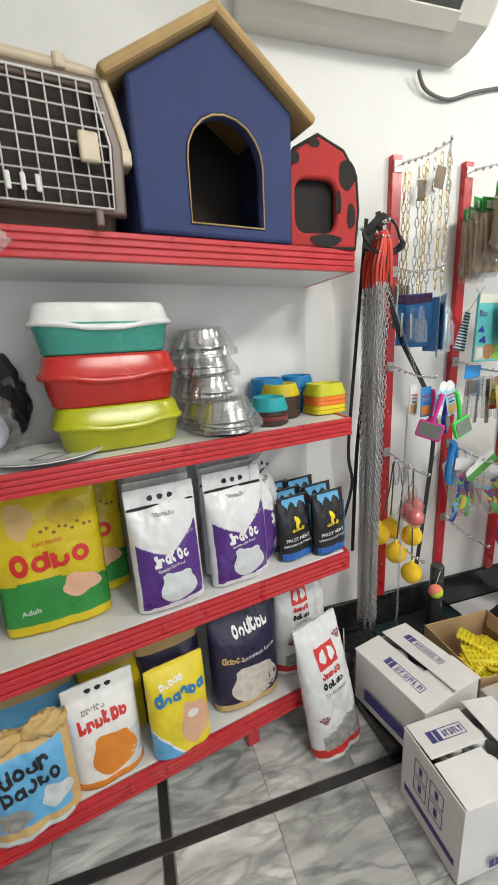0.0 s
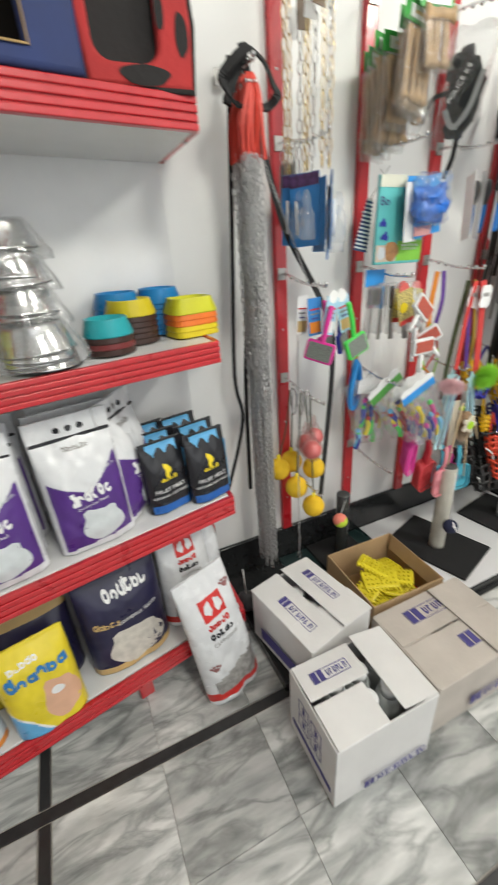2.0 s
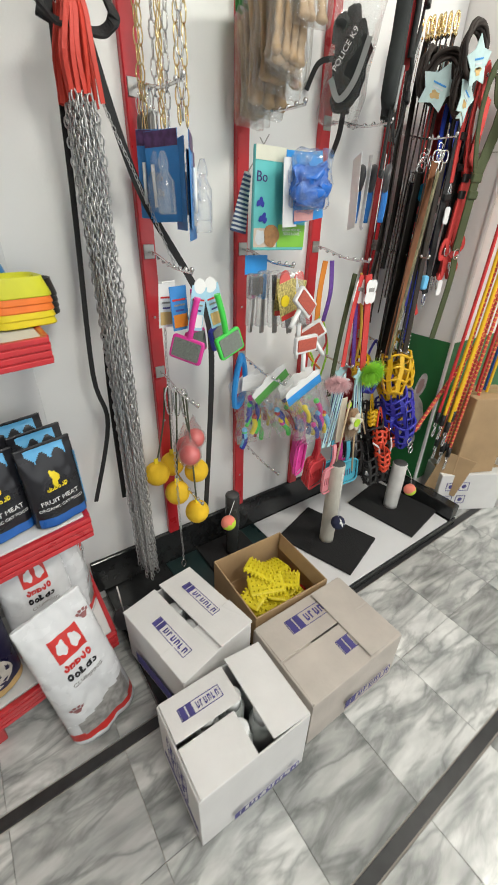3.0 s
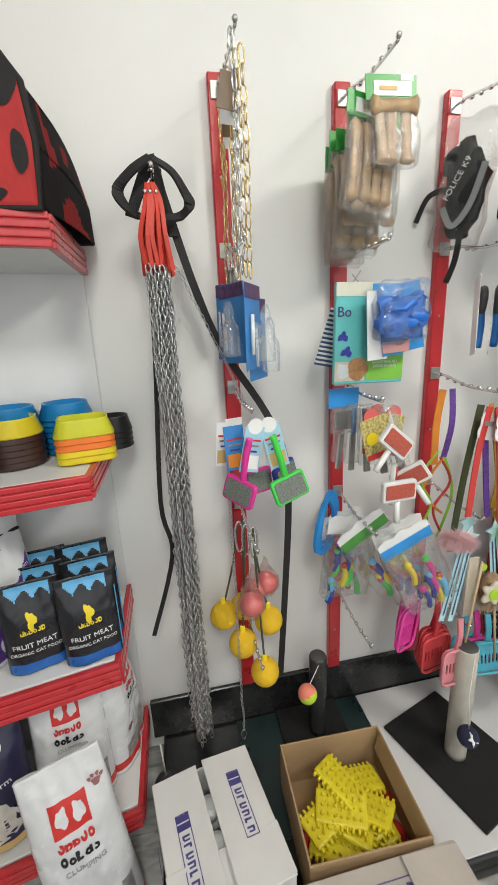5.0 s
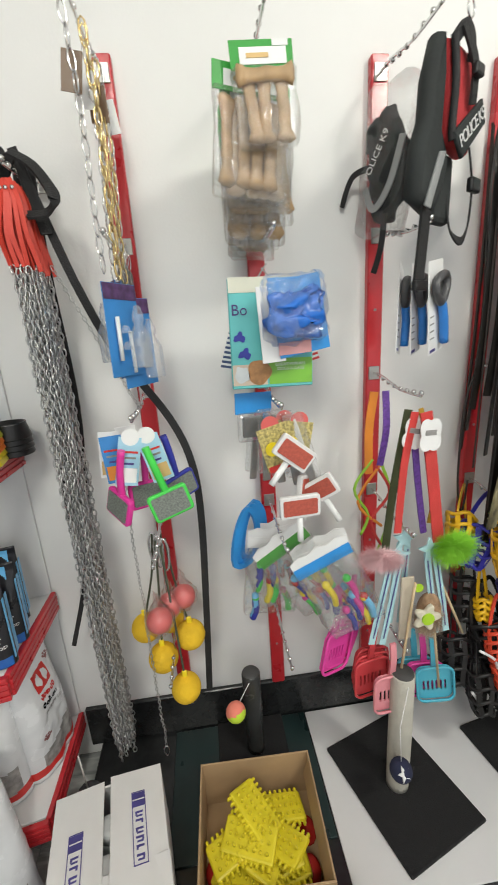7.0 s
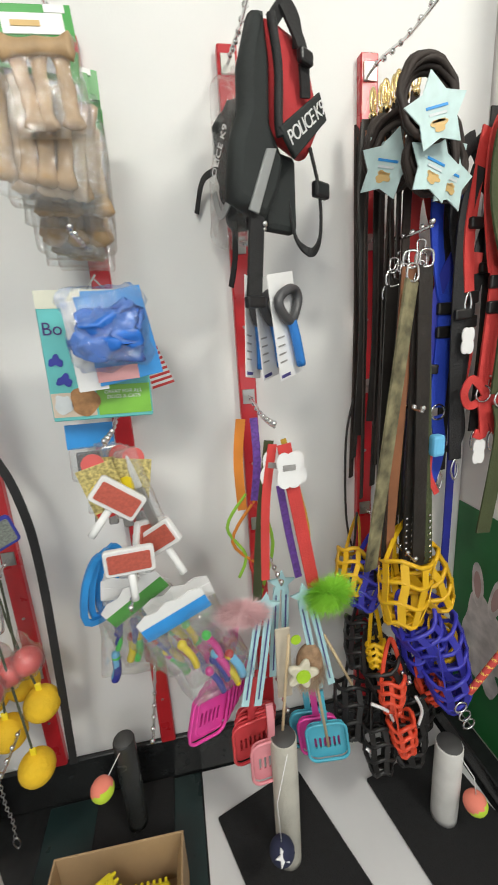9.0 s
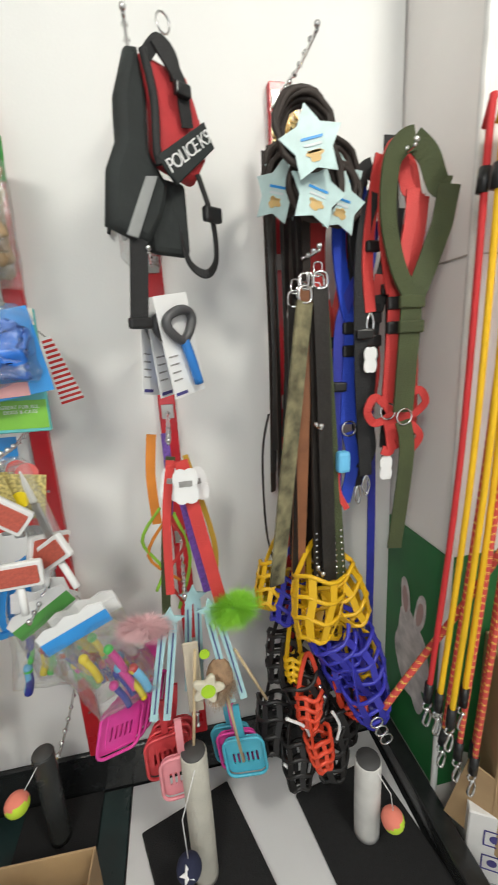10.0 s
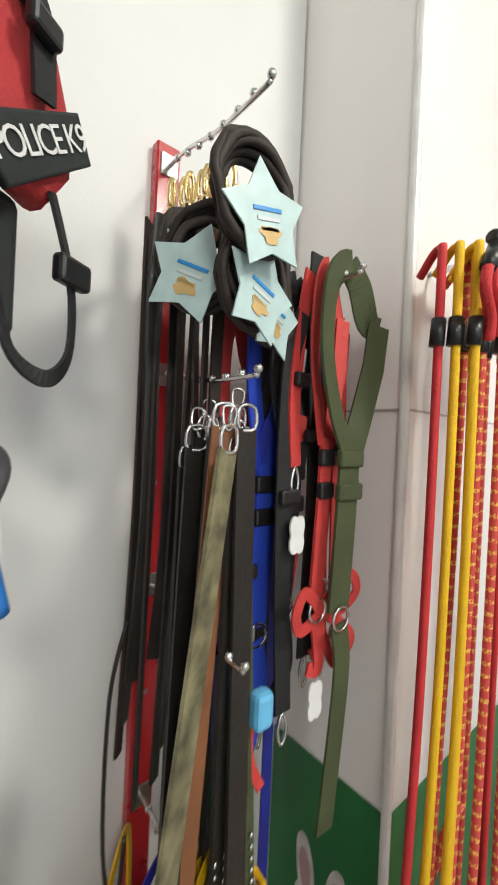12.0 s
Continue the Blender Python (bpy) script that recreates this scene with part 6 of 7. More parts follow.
HAN = mat("blue_handle", (0.03, 0.2, 0.6), 0.3)
for k, (x, y, a, rz) in enumerate(((0.03, -0.245, -9, 40), (0.008, -0.21, -6, 48), (-0.005, -0.17, 8, 58))):
    t = thing("deshedding_tool_pack", pose(X3 + x, y, 1.465, 0, a, rz), "white carded grooming tool with blue handle", "pet brush", "carded grooming tools")
    part("card", boxed((0, 0, -0.095), (0.082, 0.0018, 0.19), 0.0006), WHITE, t)
    part("head", swept(cr([(-0.028, -0.012, -0.04), (-0.03, -0.012, -0.06), (0.0, -0.012, -0.085), (0.03, -0.012, -0.055), (0.026, -0.012, -0.035), (0, -0.014, -0.03)], 4, True), 0.009, sides=8, closed=True), mat("dark_grey_plastic", (0, 0, 0)), t, smooth=True)
    part("handle", swept(cr([(0.002, -0.012, -0.085), (0.008, -0.014, -0.12), (0.018, -0.012, -0.172)], 4), 0.0095, sides=10), HAN, t, "blue handle", True)
    for q in range(4):
        part("printed_line", boxed((-0.024, -0.0018, -0.11 - 0.015 * q), (0.022, 0.0008, 0.003)), GREY, t)
    part("barcode", boxed((-0.022, -0.0018, -0.182), (0.03, 0.0008, 0.006)), INK, t)

OLV = mat("olive_webbing", (0.06, 0.075, 0.03), 0.8, var=0.2, bump=0.4, bscale=260)
REDW = mat("red_webbing", (0.6, 0.05, 0.045), 0.65, var=0.12, bump=0.35, bscale=260)
PURP = mat("purple_webbing", (0.15, 0.06, 0.35), 0.6, var=0.4, scale=150)
ORW = mat("orange_webbing", (0.75, 0.25, 0.03), 0.6)
LGW = mat("lime_cord", (0.3, 0.6, 0.05), 0.6)


def leads(name, x, y, z, specs, label, cat="leads", clip=True):
    t = thing(name, pose(x, y, z), label, cat)
    for pts, w, th, mm in specs:
        part("strap", swept(cr(pts, 5), w, th) if th else swept(cr(pts, 5), w), mm, t)
    return t


leads("nylon_leads", X3, -0.25, 1.15, [([(0.0, 0, 0), (-0.02, 0, -0.12), (-0.03, 0, -0.3)], 0.018, 0.003, REDW), ([(0.02, -0.01, 0), (0.045, -0.01, -0.15), (0.085, 0, -0.38)], 0.028, 0.004, REDW), ([(0.0, 0.03, 0), (-0.03, 0.03, -0.2), (-0.05, 0.03, -0.42)], 0.02, 0.003, OLV), ([(0.01, 0.02, -0.05), (0.03, 0.02, -0.2), (0.05, 0.02, -0.32)], 0.016, 0.004, PURP), ([(0.03, 0.03, 0), (0.075, 0.03, -0.2), (0.07, 0.03, -0.3)], 0.012, 0.003, mat("mustard_webbing", (0.5, 0.3, 0.03), 0.7))], "red, olive and purple nylon dog leads", "leads")
leads("puppy_leads", X3 - 0.04, -0.12, 1.18, [([(0, 0, 0), (-0.012, 0, -0.1), (-0.01, 0, -0.22)], 0.022, 0.003, ORW), ([(0.03, 0, 0), (0.03, -0.01, -0.1), (0.02, 0, -0.2)], 0.018, 0.003, PURP), ([(0.0, 0, -0.18), (-0.05, 0, -0.26), (-0.01, 0, -0.34), (-0.03, 0, -0.4)], 0.004, None, LGW), ([(0.01, 0, -0.2), (0.05, 0, -0.28), (0.0, 0, -0.36), (0.03, 0, -0.44)], 0.004, None, REDW), ([(0.02, 0, -0.2), (-0.04, 0, -0.3), (0.03, 0, -0.38)], 0.004, None, ORW), ([(0.03, 0.01, -0.2), (0.06, 0, -0.32), (0.02, 0, -0.46)], 0.008, 0.003, LGW)], "tangle of bright orange, lime and purple leads", "leads")
for x, y, z, a in ((0.025, -0.275, 1.1, 0), (0.0, -0.25, 1.1, 12), (0.045, -0.24, 1.09, -10)):
    t = thing("bone_tag", pose(X3 + x, y, z, 0, a, 0), "white bone-shaped cardboard tag", "tag", "bone tags")
    lp = []
    for q in range(40):
        an = 2 * math.pi * q / 40
        rr = 0.03 * (0.72 + 0.26 * abs(math.sin(2 * an)) + 0.14 * abs(math.sin(an)))
        lp.append((rr * math.cos(an) * 0.95, rr * math.sin(an) * 1.3))
    part("card", plate([lp], 0.002), WHITE, t)
    part("barcode", boxed((0, -0.0018, 0.006), (0.026, 0.0008, 0.012)), GREY, t)

# feather wands
LBL = mat("pale_blue_felt", (0.42, 0.66, 0.7), 0.8)
WOOD = mat("wooden_dowel", (0.6, 0.46, 0.28), 0.7, var=0.15)


def fluff(parent, c, r, sx, sz, material, seed):
    bm = bmesh.new()
    q = random.Random(seed)
    for k in range(7000):
        a, b = q.uniform(0, math.tau), q.uniform(-1, 1)
        s_ = math.sqrt(1 - b * b)
        dr = Vector((s_ * math.cos(a) * sx, s_ * math.sin(a) * 0.7, b * sz))
        p0 = Vector(c) + dr * r * q.uniform(0.1, 0.7)
        p1 = Vector(c) + dr * r * q.uniform(0.6, 1.12) + Vector((q.uniform(-0.01, 0.01), q.uniform(-0.01, 0.01), q.uniform(-0.014, 0.006)))
        sd = dr.cross(Vector((q.random(), q.random(), q.random()))).normalized() * 0.0005
        bm.faces.new([bm.verts.new(v) for v in (p0 - sd, p0 + sd, p1)])
    return part("fluff", bm, material, parent, "fluffy feather tuft")


FUZP = mat("pink_fluff", (0.85, 0.58, 0.6), 0.9)
FUZG = mat("green_fluff", (0.35, 0.75, 0.06), 0.9)
for k, (x, y, sgn, fz) in enumerate(((-0.03, -0.27, -1, FUZP), (0.045, -0.26, 1, FUZG), (0.02, -0.2, 1, None))):
    t = thing("cat_wand", pose(X3 + x, y, 0.85, 0, -10 * sgn if k < 2 else 4, 0), "pale blue felt cat wand with fluffy tuft", "pet toy", "cat wands")
    star = [((0.034 if q % 2 == 0 else 0.016) * math.sin(q * math.pi / 5), (0.034 if q % 2 == 0 else 0.016) * math.cos(q * math.pi / 5)) for q in range(10)]
    part("star", plate([star], 0.006, 0.001), LBL, t).matrix_local = Matrix.Translation((0, 0, -0.05))
    for q in (-1, 1):
        part("ribbon", swept([(q * 0.01, 0.002, -0.06), (q * 0.014, 0, -0.2), (q * 0.015, 0.0, -0.31)], 0.017, 0.002), LBL, t)
        part("ribbon_line", swept([(q * 0.012, -0.002, -0.08), (q * 0.014, -0.002, -0.29)], 0.003, 0.001), INK, t)
    if fz:
        fluff(t, (sgn * 0.05, -0.02, -0.05), 0.05, 1.35, 0.6 if sgn < 0 else 1.0, fz, k)
for x0, x1, y, z0, z1 in ((0.01, -0.025, -0.275, 0.72, 0.36), (0.06, 0.1, -0.27, 0.66, 0.37), (0.1, 0.17, -0.25, 0.68, 0.52)):
    t = thing("cat_wand_stick", pose(X3, y, 0), "plain wooden stick of a cat wand", "pet toy", "wand sticks")
    part("stick", swept([(x0, 0, z0), (x1, 0, z1)], 0.0036, sides=8), WOOD, t)
t = thing("flower_toy", pose(X3 + 0.03, -0.3, 0.635), "cream felt flower toy with lime centre", "pet toy")
part("petals", plate([[((0.03 + 0.008 * math.cos(5 * a)) * math.cos(a), (0.03 + 0.008 * math.cos(5 * a)) * math.sin(a)) for a in [q * math.tau / 40 for q in range(40)]]], 0.012, 0.004), mat("cream_felt", (0.65, 0.6, 0.48), 0.9), t)
part("centre", plate([circle(0.016)], 0.004), mat("lime_felt2", (0.4, 0.65, 0.03), 0.9), t).matrix_local = Matrix.Translation((0, -0.008, 0))
t = thing("felt_mouse", pose(X3 + 0.06, -0.26, 0.62), "brown and cream feather toy", "pet toy")
part("body", ball(bmesh.new(), (0, 0, 0), 0.04, (0.8, 0.6, 1.3), 16), mat("tan_feather", (0.35, 0.22, 0.13), 0.9, var=0.4, scale=60, bump=0.8), t)
fluff(t, (0, 0, -0.02), 0.05, 0.9, 1.2, mat("beige_feather", (0.5, 0.38, 0.27), 0.9), 9)
t = thing("felt_strip_toy", pose(X3 + 0.0, -0.255, 0.72), "beige felt strip toy with lime patch", "pet toy")
part("strip", boxed((0, 0, -0.09), (0.035, 0.006, 0.19), 0.002), mat("beige_felt", (0.55, 0.48, 0.38), 0.9), t)
part("patch", plate([circle(0.012)], 0.003), mat("lime_felt2", (0, 0, 0)), t).matrix_local = Matrix.Translation((0.03, -0.004, -0.03))


def scoop(m, mm, label):
    s = thing("litter_scoop", m, label, "litter scoop", "litter scoops")
    part("handle", swept(cr([(0, 0, 0.0), (0.0, -0.006, -0.05), (0, 0, -0.1)], 4), 0.016, 0.007), mm, s)
    holes = [rounded(0.006, 0.035, 0.0025, 2, -0.03 + 0.012 * q, -0.165) for q in range(6)]
    part("basket", plate([rounded(0.1, 0.115, 0.022, 4, 0, -0.155), *holes], 0.004), mm, s, "slotted basket")
    part("rim", swept([(x, -0.01, z) for x, z in rounded(0.102, 0.117, 0.022, 4, 0, -0.155)], 0.004, sides=6, closed=True), mm, s)


PKS, RDS, SKS, PKL = colour("hot_pink_scoop", 0.75, 0.06, 0.36, 0.35), colour("red_scoop", 0.62, 0.06, 0.07, 0.35), colour("sky_scoop", 0.08, 0.45, 0.6, 0.35), colour("soft_pink_scoop", 0.75, 0.28, 0.32, 0.35)
for k in range(5):
    scoop(pose(X3 - 0.09 - 0.014 * k, -0.13 - 0.02 * k, 0.66, 0, 16, 30), PKS, "hot pink plastic litter scoop")
for k in range(3):
    scoop(pose(X3 - 0.05 - 0.016 * k, -0.19 - 0.02 * k, 0.56, 0, 8 - 4 * k, 10), RDS, "red plastic litter scoop")
scoop(pose(X3 - 0.045, -0.28, 0.55, 0, 0, 4), PKL, "soft pink plastic litter scoop")
for k in range(3):
    scoop(pose(X3 + 0.07 + 0.012 * k, -0.17 - 0.03 * k, 0.48 + 0.01 * k, 0, -6, -10), SKS if k != 1 else PKS, "sky blue plastic litter scoop")

# ---- fourth strip: collars with star tags, leather leads, muzzles ----
BRN = mat("dark_brown_leather", (0.03, 0.02, 0.016), 0.68, var=0.25, bump=0.3)
TANL = mat("tan_leather", (0.24, 0.09, 0.035), 0.5, var=0.2, bump=0.3)
STARC = mat("pale_aqua_card", (0.5, 0.66, 0.66), 0.4, var=0.15, scale=30)
for k, (x, y, z, a, rz) in enumerate(((-0.022, -0.3, 1.69, -14, 0), (-0.005, -0.275, 1.622, 15, 10), (-0.062, -0.215, 1.645, 22, -50), (0.085, -0.2, 1.66, -20, 25), (0.06, -0.23, 1.62, 10, 15), (0.04, -0.15, 1.68, 0, -25), (-0.03, -0.16, 1.67, 20, 20))):
    t = thing("star_tag_collar", pose(X4 + x, y, z, 0, a, rz), "dark coiled collar with star-shaped card", "collar", "star tag collars")
    star = [((0.06 if q % 2 == 0 else 0.036) * math.sin(q * math.pi / 5), (0.06 if q % 2 == 0 else 0.036) * math.cos(q * math.pi / 5)) for q in range(10)]
    part("star_card", plate([star], 0.002), STARC, t)
    for q in range(3):
        part("printed_line", boxed((0, -0.0018, 0.008 - 0.01 * q), (0.04 - 0.008 * q, 0.0008, 0.004)), [BLUEC, PALE, SAND][q], t)
    blob(t, SAND, 0.0, -0.018, 0.014, 0.009, lambda x_, z_: -0.0012, "printed_picture", 0.001, 0.2, k)
    part("coil", swept([((0.036 + 0.0045 * (b_ // 26)) * (1.02 + 0.05 * math.sin(b_ * 1.7 + k)) * math.cos(b_ / 26 * math.tau), 0.018 + 0.011 * math.sin(b_ / 5 + k), 0.028 + (0.042 + 0.005 * (b_ // 26)) * math.sin(b_ / 26 * math.tau)) for b_ in range(130)], 0.0058, sides=6, closed=True), BRN, t, "coiled dark leather collar", True)
for k in range(10):
    x0 = -0.045 + 0.006 * k + rnd.uniform(-0.006, 0.006)
    L_ = (0.86, 0.8, 0.74, 0.9, 0.7)[k % 5]
    t = thing("leather_lead", pose(X4 + x0, -0.05 - 0.0145 * k, 1.84, 0, rnd.uniform(-1.6, 0.4), rnd.uniform(-25, 35)), "long black leather dog lead with brass snap", "lead", "black leads")
    part("strap", swept(cr([(0, 0, -0.06), (-0.008, rnd.uniform(-0.01, 0.01), -0.2), (-0.014, rnd.uniform(-0.012, 0.012), -0.5), (-0.03, 0, -L_)], 5), 0.019, 0.004, ref=(rnd.uniform(0, 0.8), -1, 0)), LEATHER if k % 3 else BRN, t)
    part("stitching", swept([(-0.001, -0.0035, -0.08), (-0.006, -0.0035, -0.16)], 0.003, 0.001), TANL, t)
    if k > 2:
        part("snap_hook", swept(cr([(0, 0, -0.012), (0.006, 0, -0.025), (0.005, 0, -0.05), (-0.005, 0, -0.05), (-0.006, 0, -0.025)], 4, True), 0.0035, sides=6, closed=True), GOLD, t, "brass snap hook", True)
        part("swivel", ball(bmesh.new(), (0, 0, -0.06), 0.009, seg=8), GOLD, t)
t = thing("leather_lead", pose(X4 - 0.07, -0.1, 1.2), "thin black lead that loops below", "lead")
part("loop", swept(cr([(0, 0, 0), (-0.02, 0, -0.1), (-0.02, 0, -0.3), (0.0, 0, -0.4), (0.01, 0, -0.3)], 5), 0.003), LEATHER, t, smooth=True)
CAMO = mat("camouflage_webbing", (0.2, 0.18, 0.1), 0.75, var=0.8, scale=26, bump=0.3)
specs = ((-0.012, -0.045, 0.66, TANL, 0.032), (-0.024, -0.11, 0.6, CAMO, 0.04), (-0.015, -0.02, 0.7, LEATHER, 0.034), (0.0, -0.005, 0.68, LEATHER, 0.036), (0.015, 0.02, 0.7, LEATHER, 0.034), (0.018, 0.04, 0.62, BLACK, 0.03), (0.022, 0.062, 0.64, OLV, 0.032), (0.02, 0.055, 0.66, OLV, 0.03), (-0.01, -0.045, 0.64, LEATHER, 0.034), (0.008, 0.008, 0.62, LEATHER, 0.034), (0.014, 0.03, 0.66, LEATHER, 0.034), (-0.022, -0.035, 0.6, LEATHER, 0.03))
for k, (xa, xb, L_, mm, w) in enumerate(specs):
    y = (-0.225, -0.25, -0.15, -0.17, -0.19, -0.21, -0.22, -0.14, -0.2, -0.225, -0.235, -0.18)[k]
    t = thing("dog_collar", pose(X4 + xa, y, 1.47 - 0.055 * (k * 7 % 5) / 4, 0, 0, (k * 37 % 50) - 25), {TANL: "tan leather dog collar hung lengthways", CAMO: "camouflage webbing dog collar hung lengthways", OLV: "olive webbing collar with metal studs"}.get(mm, "black studded leather dog collar hung lengthways"), "collar", "hanging collars")
    part("strap", swept(cr([(0, 0, 0), ((xb - xa) * 0.4, 0, -L_ * 0.4), (xb - xa, 0, -L_)], 6), w, 0.005, ref=(0.25, -1, 0)), mm, t)
    part("buckle", swept(cr([(-0.012, -0.002, 0.0), (0.012, -0.002, 0.0), (0.011, -0.002, 0.026), (-0.011, -0.002, 0.026)], 3, True), 0.0026, sides=6, closed=True), CHROME, t)
    if k % 2:
        part("key_ring", swept(cr([(-0.006, 0, 0.026), (0.006, 0, 0.026), (0.008, -0.004, 0.048), (-0.005, 0.004, 0.05)], 3, True), 0.0018, sides=6, closed=True), CHROME, t)
    if k in (2, 4, 6, 9):
        for q in range(8):
            f = 1 - 0.025 * (q + 1)
            for s_ in (-1, 1):
                part("stud", ball(bmesh.new(), ((xb - xa) * f + s_ * 0.008, -0.004, -L_ * f), 0.0035, (1, 0.7, 1), 8), CHROME, t)
    if k in (3, 4):
        part("round_tag", plate([circle(0.018, 18, sz=1.5)], 0.004), mat("cyan_tag", (0.02, 0.4, 0.7), 0.35), t, "cyan oval tag").matrix_local = Matrix.Translation((0.012, -0.012, -0.07 - 0.02 * (k - 3)))


def muzzle(m, mm, label, w=0.1, L_=0.11, group="muzzles"):
    z = thing("dog_muzzle", m, label, "muzzle", group)
    for k in range(4):
        r = w / 2 * (1, 0.97, 0.88, 0.62)[k]
        zz = -L_ * k / 3
        part("band", swept([(r * math.cos(a / 18 * math.tau), r * 0.85 * math.sin(a / 18 * math.tau), zz + 0.006 * math.sin(a * 1.3)) for a in range(18)], 0.0055, sides=6, closed=True), mm, z)
    for k in range(8):
        a = k / 8 * math.tau
        part("rib", swept([(w / 2 * f * math.cos(a + tw), w / 2 * 0.85 * f * math.sin(a + tw), -L_ * g) for f, g, tw in ((1.0, 0, 0), (1.0, 0.33, 0.1), (0.9, 0.67, 0), (0.64, 1.0, 0.1), (0.2, 1.08, 0))], 0.017 * w / 0.12, 0.003, ref=(math.cos(a), math.sin(a), 0)), mm, z)
    part("strap", swept(cr([(-w / 2, 0, 0), (-w * 0.3, 0, 0.06), (0, 0, 0.1), (w * 0.3, 0, 0.06), (w / 2, 0, 0)]), 0.012, 0.003), mm, z)
    return z


MY = mat("yellow_strap", (0.72, 0.42, 0.01), 0.4)
MB = mat("royal_blue_strap", (0.04, 0.04, 0.42), 0.4)
MK = mat("black_strap", (0.014, 0.013, 0.013), 0.45)
MR = mat("red_strap", (0.7, 0.07, 0.03), 0.4)
MUZ = [(-0.075, -0.11, 0.79, 40, MY, 0.09), (-0.035, -0.14, 0.77, 20, MB, 0.1), (0.01, -0.22, 0.82, 15, MY, 0.13), (0.05, -0.2, 0.80, -25, MY, 0.12), (0.03, -0.17, 0.76, 5, MY, 0.12), (0.03, -0.23, 0.66, -30, MB, 0.12), (0.09, -0.22, 0.62, -20, MB, 0.13), (0.11, -0.25, 0.52, -15, MB, 0.13), (0.06, -0.18, 0.6, 10, MB, 0.11), (0.12, -0.2, 0.56, -35, MY, 0.11),
       (-0.06, -0.14, 0.6, 25, MK, 0.1), (-0.04, -0.2, 0.52, -15, MK, 0.11), (0.0, -0.16, 0.5, 10, MK, 0.12), (0.05, -0.19, 0.42, -8, MK, 0.13), (-0.1, -0.16, 0.42, 30, MK, 0.11), (-0.03, -0.24, 0.5, 8, MR, 0.07), (-0.02, -0.27, 0.40, 4, MR, 0.075), (0.09, -0.22, 0.44, -25, MR, 0.07), (-0.055, -0.2, 0.58, 10, MY, 0.05), (0.02, -0.22, 0.36, 0, MK, 0.12), (-0.06, -0.23, 0.36, 20, MK, 0.1)]
for x, y, z, a, mm, w in MUZ:
    muzzle(pose(X4 + x, y, z, -12, a, rnd.uniform(0, 60)), mm, {MY: "yellow plastic strap dog muzzle", MB: "royal blue plastic strap dog muzzle", MK: "black plastic strap dog muzzle", MR: "small red plastic dog muzzle"}[mm], w, w * 1.1)
for x0, z0, x1, z1 in ((-0.1, 0.47, -0.04, 0.4), (-0.11, 0.33, -0.09, 0.24), (0.02, 0.46, 0.03, 0.36)):
    t = thing("muzzle_lead", pose(X4, -0.27, 0), "white cord of a black muzzle", "lead", "white cords")
    part("cord", swept(cr([(x0, 0, z0), ((x0 + x1) / 2 + 0.015, 0, (z0 + z1) / 2), (x1, 0, z1)]), 0.004), WHITE, t, smooth=True)

# ---- webbing harnesses on the wall hook ----
XH = 1.12


def web_harness(y, mm, label, x=0.0, spread=0.06, drop=0.52, w=0.03, top=1.74, tail=0.3):
    t = thing("webbing_harness", pose(XH + x, y, top), label, "dog harness", "webbing harnesses")
    part("strap", swept(cr([(0.0, 0, 0), (-spread * 0.45, -0.004, -0.012), (-spread * 0.85, -0.006, -0.05), (-spread * 0.9, -0.006, -0.14), (-spread * 0.55, -0.009, -0.23), (-0.008, -0.01, -0.28)]), w, 0.004, ref=(0.3, -1, 0)), mm, t)
    part("strap", swept(cr([(0, 0.006, 0), (spread * 0.55, 0.008, -0.025), (spread * 0.95, 0.008, -0.075), (spread * 1.3, 0.002, -0.085)], 5), w, 0.004, ref=(-0.5, -1, 0)), mm, t)
    part("strap", swept([(spread * 1.28, 0.0, -0.078), (spread * 1.05, -0.003, -0.15), (spread * 0.5, -0.007, -0.235), (0.008, -0.01, -0.285)], w, 0.004, ref=(-0.3, -1, 0)), mm, t)
    part("strap", swept(cr([(0, -0.012, -0.27), (-0.006, -0.014, -0.38), (-0.012, -0.012, -drop)]), w * 1.1, 0.005), mm, t)
    for q in (-0.3, -0.35):
        part("slide_buckle", boxed((-0.003, -0.016, q), (w * 1.35, 0.012, 0.026), 0.004, seg=2), MK if mm is not OLV else OLV, t)
    part("ring", swept([(-0.012 + 0.018 * math.cos(a / 12 * math.tau), -0.018, -drop - 0.01 + 0.018 * math.sin(a / 12 * math.tau)) for a in range(12)], 0.0025, sides=6, closed=True), CHROME, t, smooth=True)
    part("tail", swept(cr([(-0.012, -0.014, -drop - 0.02), (0.0, -0.014, -drop - 0.1), (-0.02, -0.01, -drop - tail)]), w * 0.85, 0.004), mm, t)
    return t


BBW = mat("bright_blue_webbing", (0.02, 0.06, 0.5), 0.6, bump=0.3, bscale=200)
web_harness(-0.235, OLV, "olive green webbing dog harness", 0.02, 0.062, 0.53, 0.042, 1.735, 0.33)
web_harness(-0.21, REDW, "red webbing dog harness", -0.005, 0.032, 0.52, 0.024, 1.735, 0.1)
web_harness(-0.18, REDW, "red webbing dog harness", 0.035, 0.034, 0.5, 0.024, 1.73, 0.12)
web_harness(-0.15, BBW, "bright blue webbing dog harness", -0.07, 0.035, 0.52, 0.036, 1.69, 0.2)
web_harness(-0.12, REDW, "broad red padded dog harness", -0.105, 0.04, 0.4, 0.045, 1.66, 0.1)
web_harness(-0.17, BLACK, "black webbing dog harness", -0.035, 0.045, 0.5, 0.034, 1.71, 0.15)
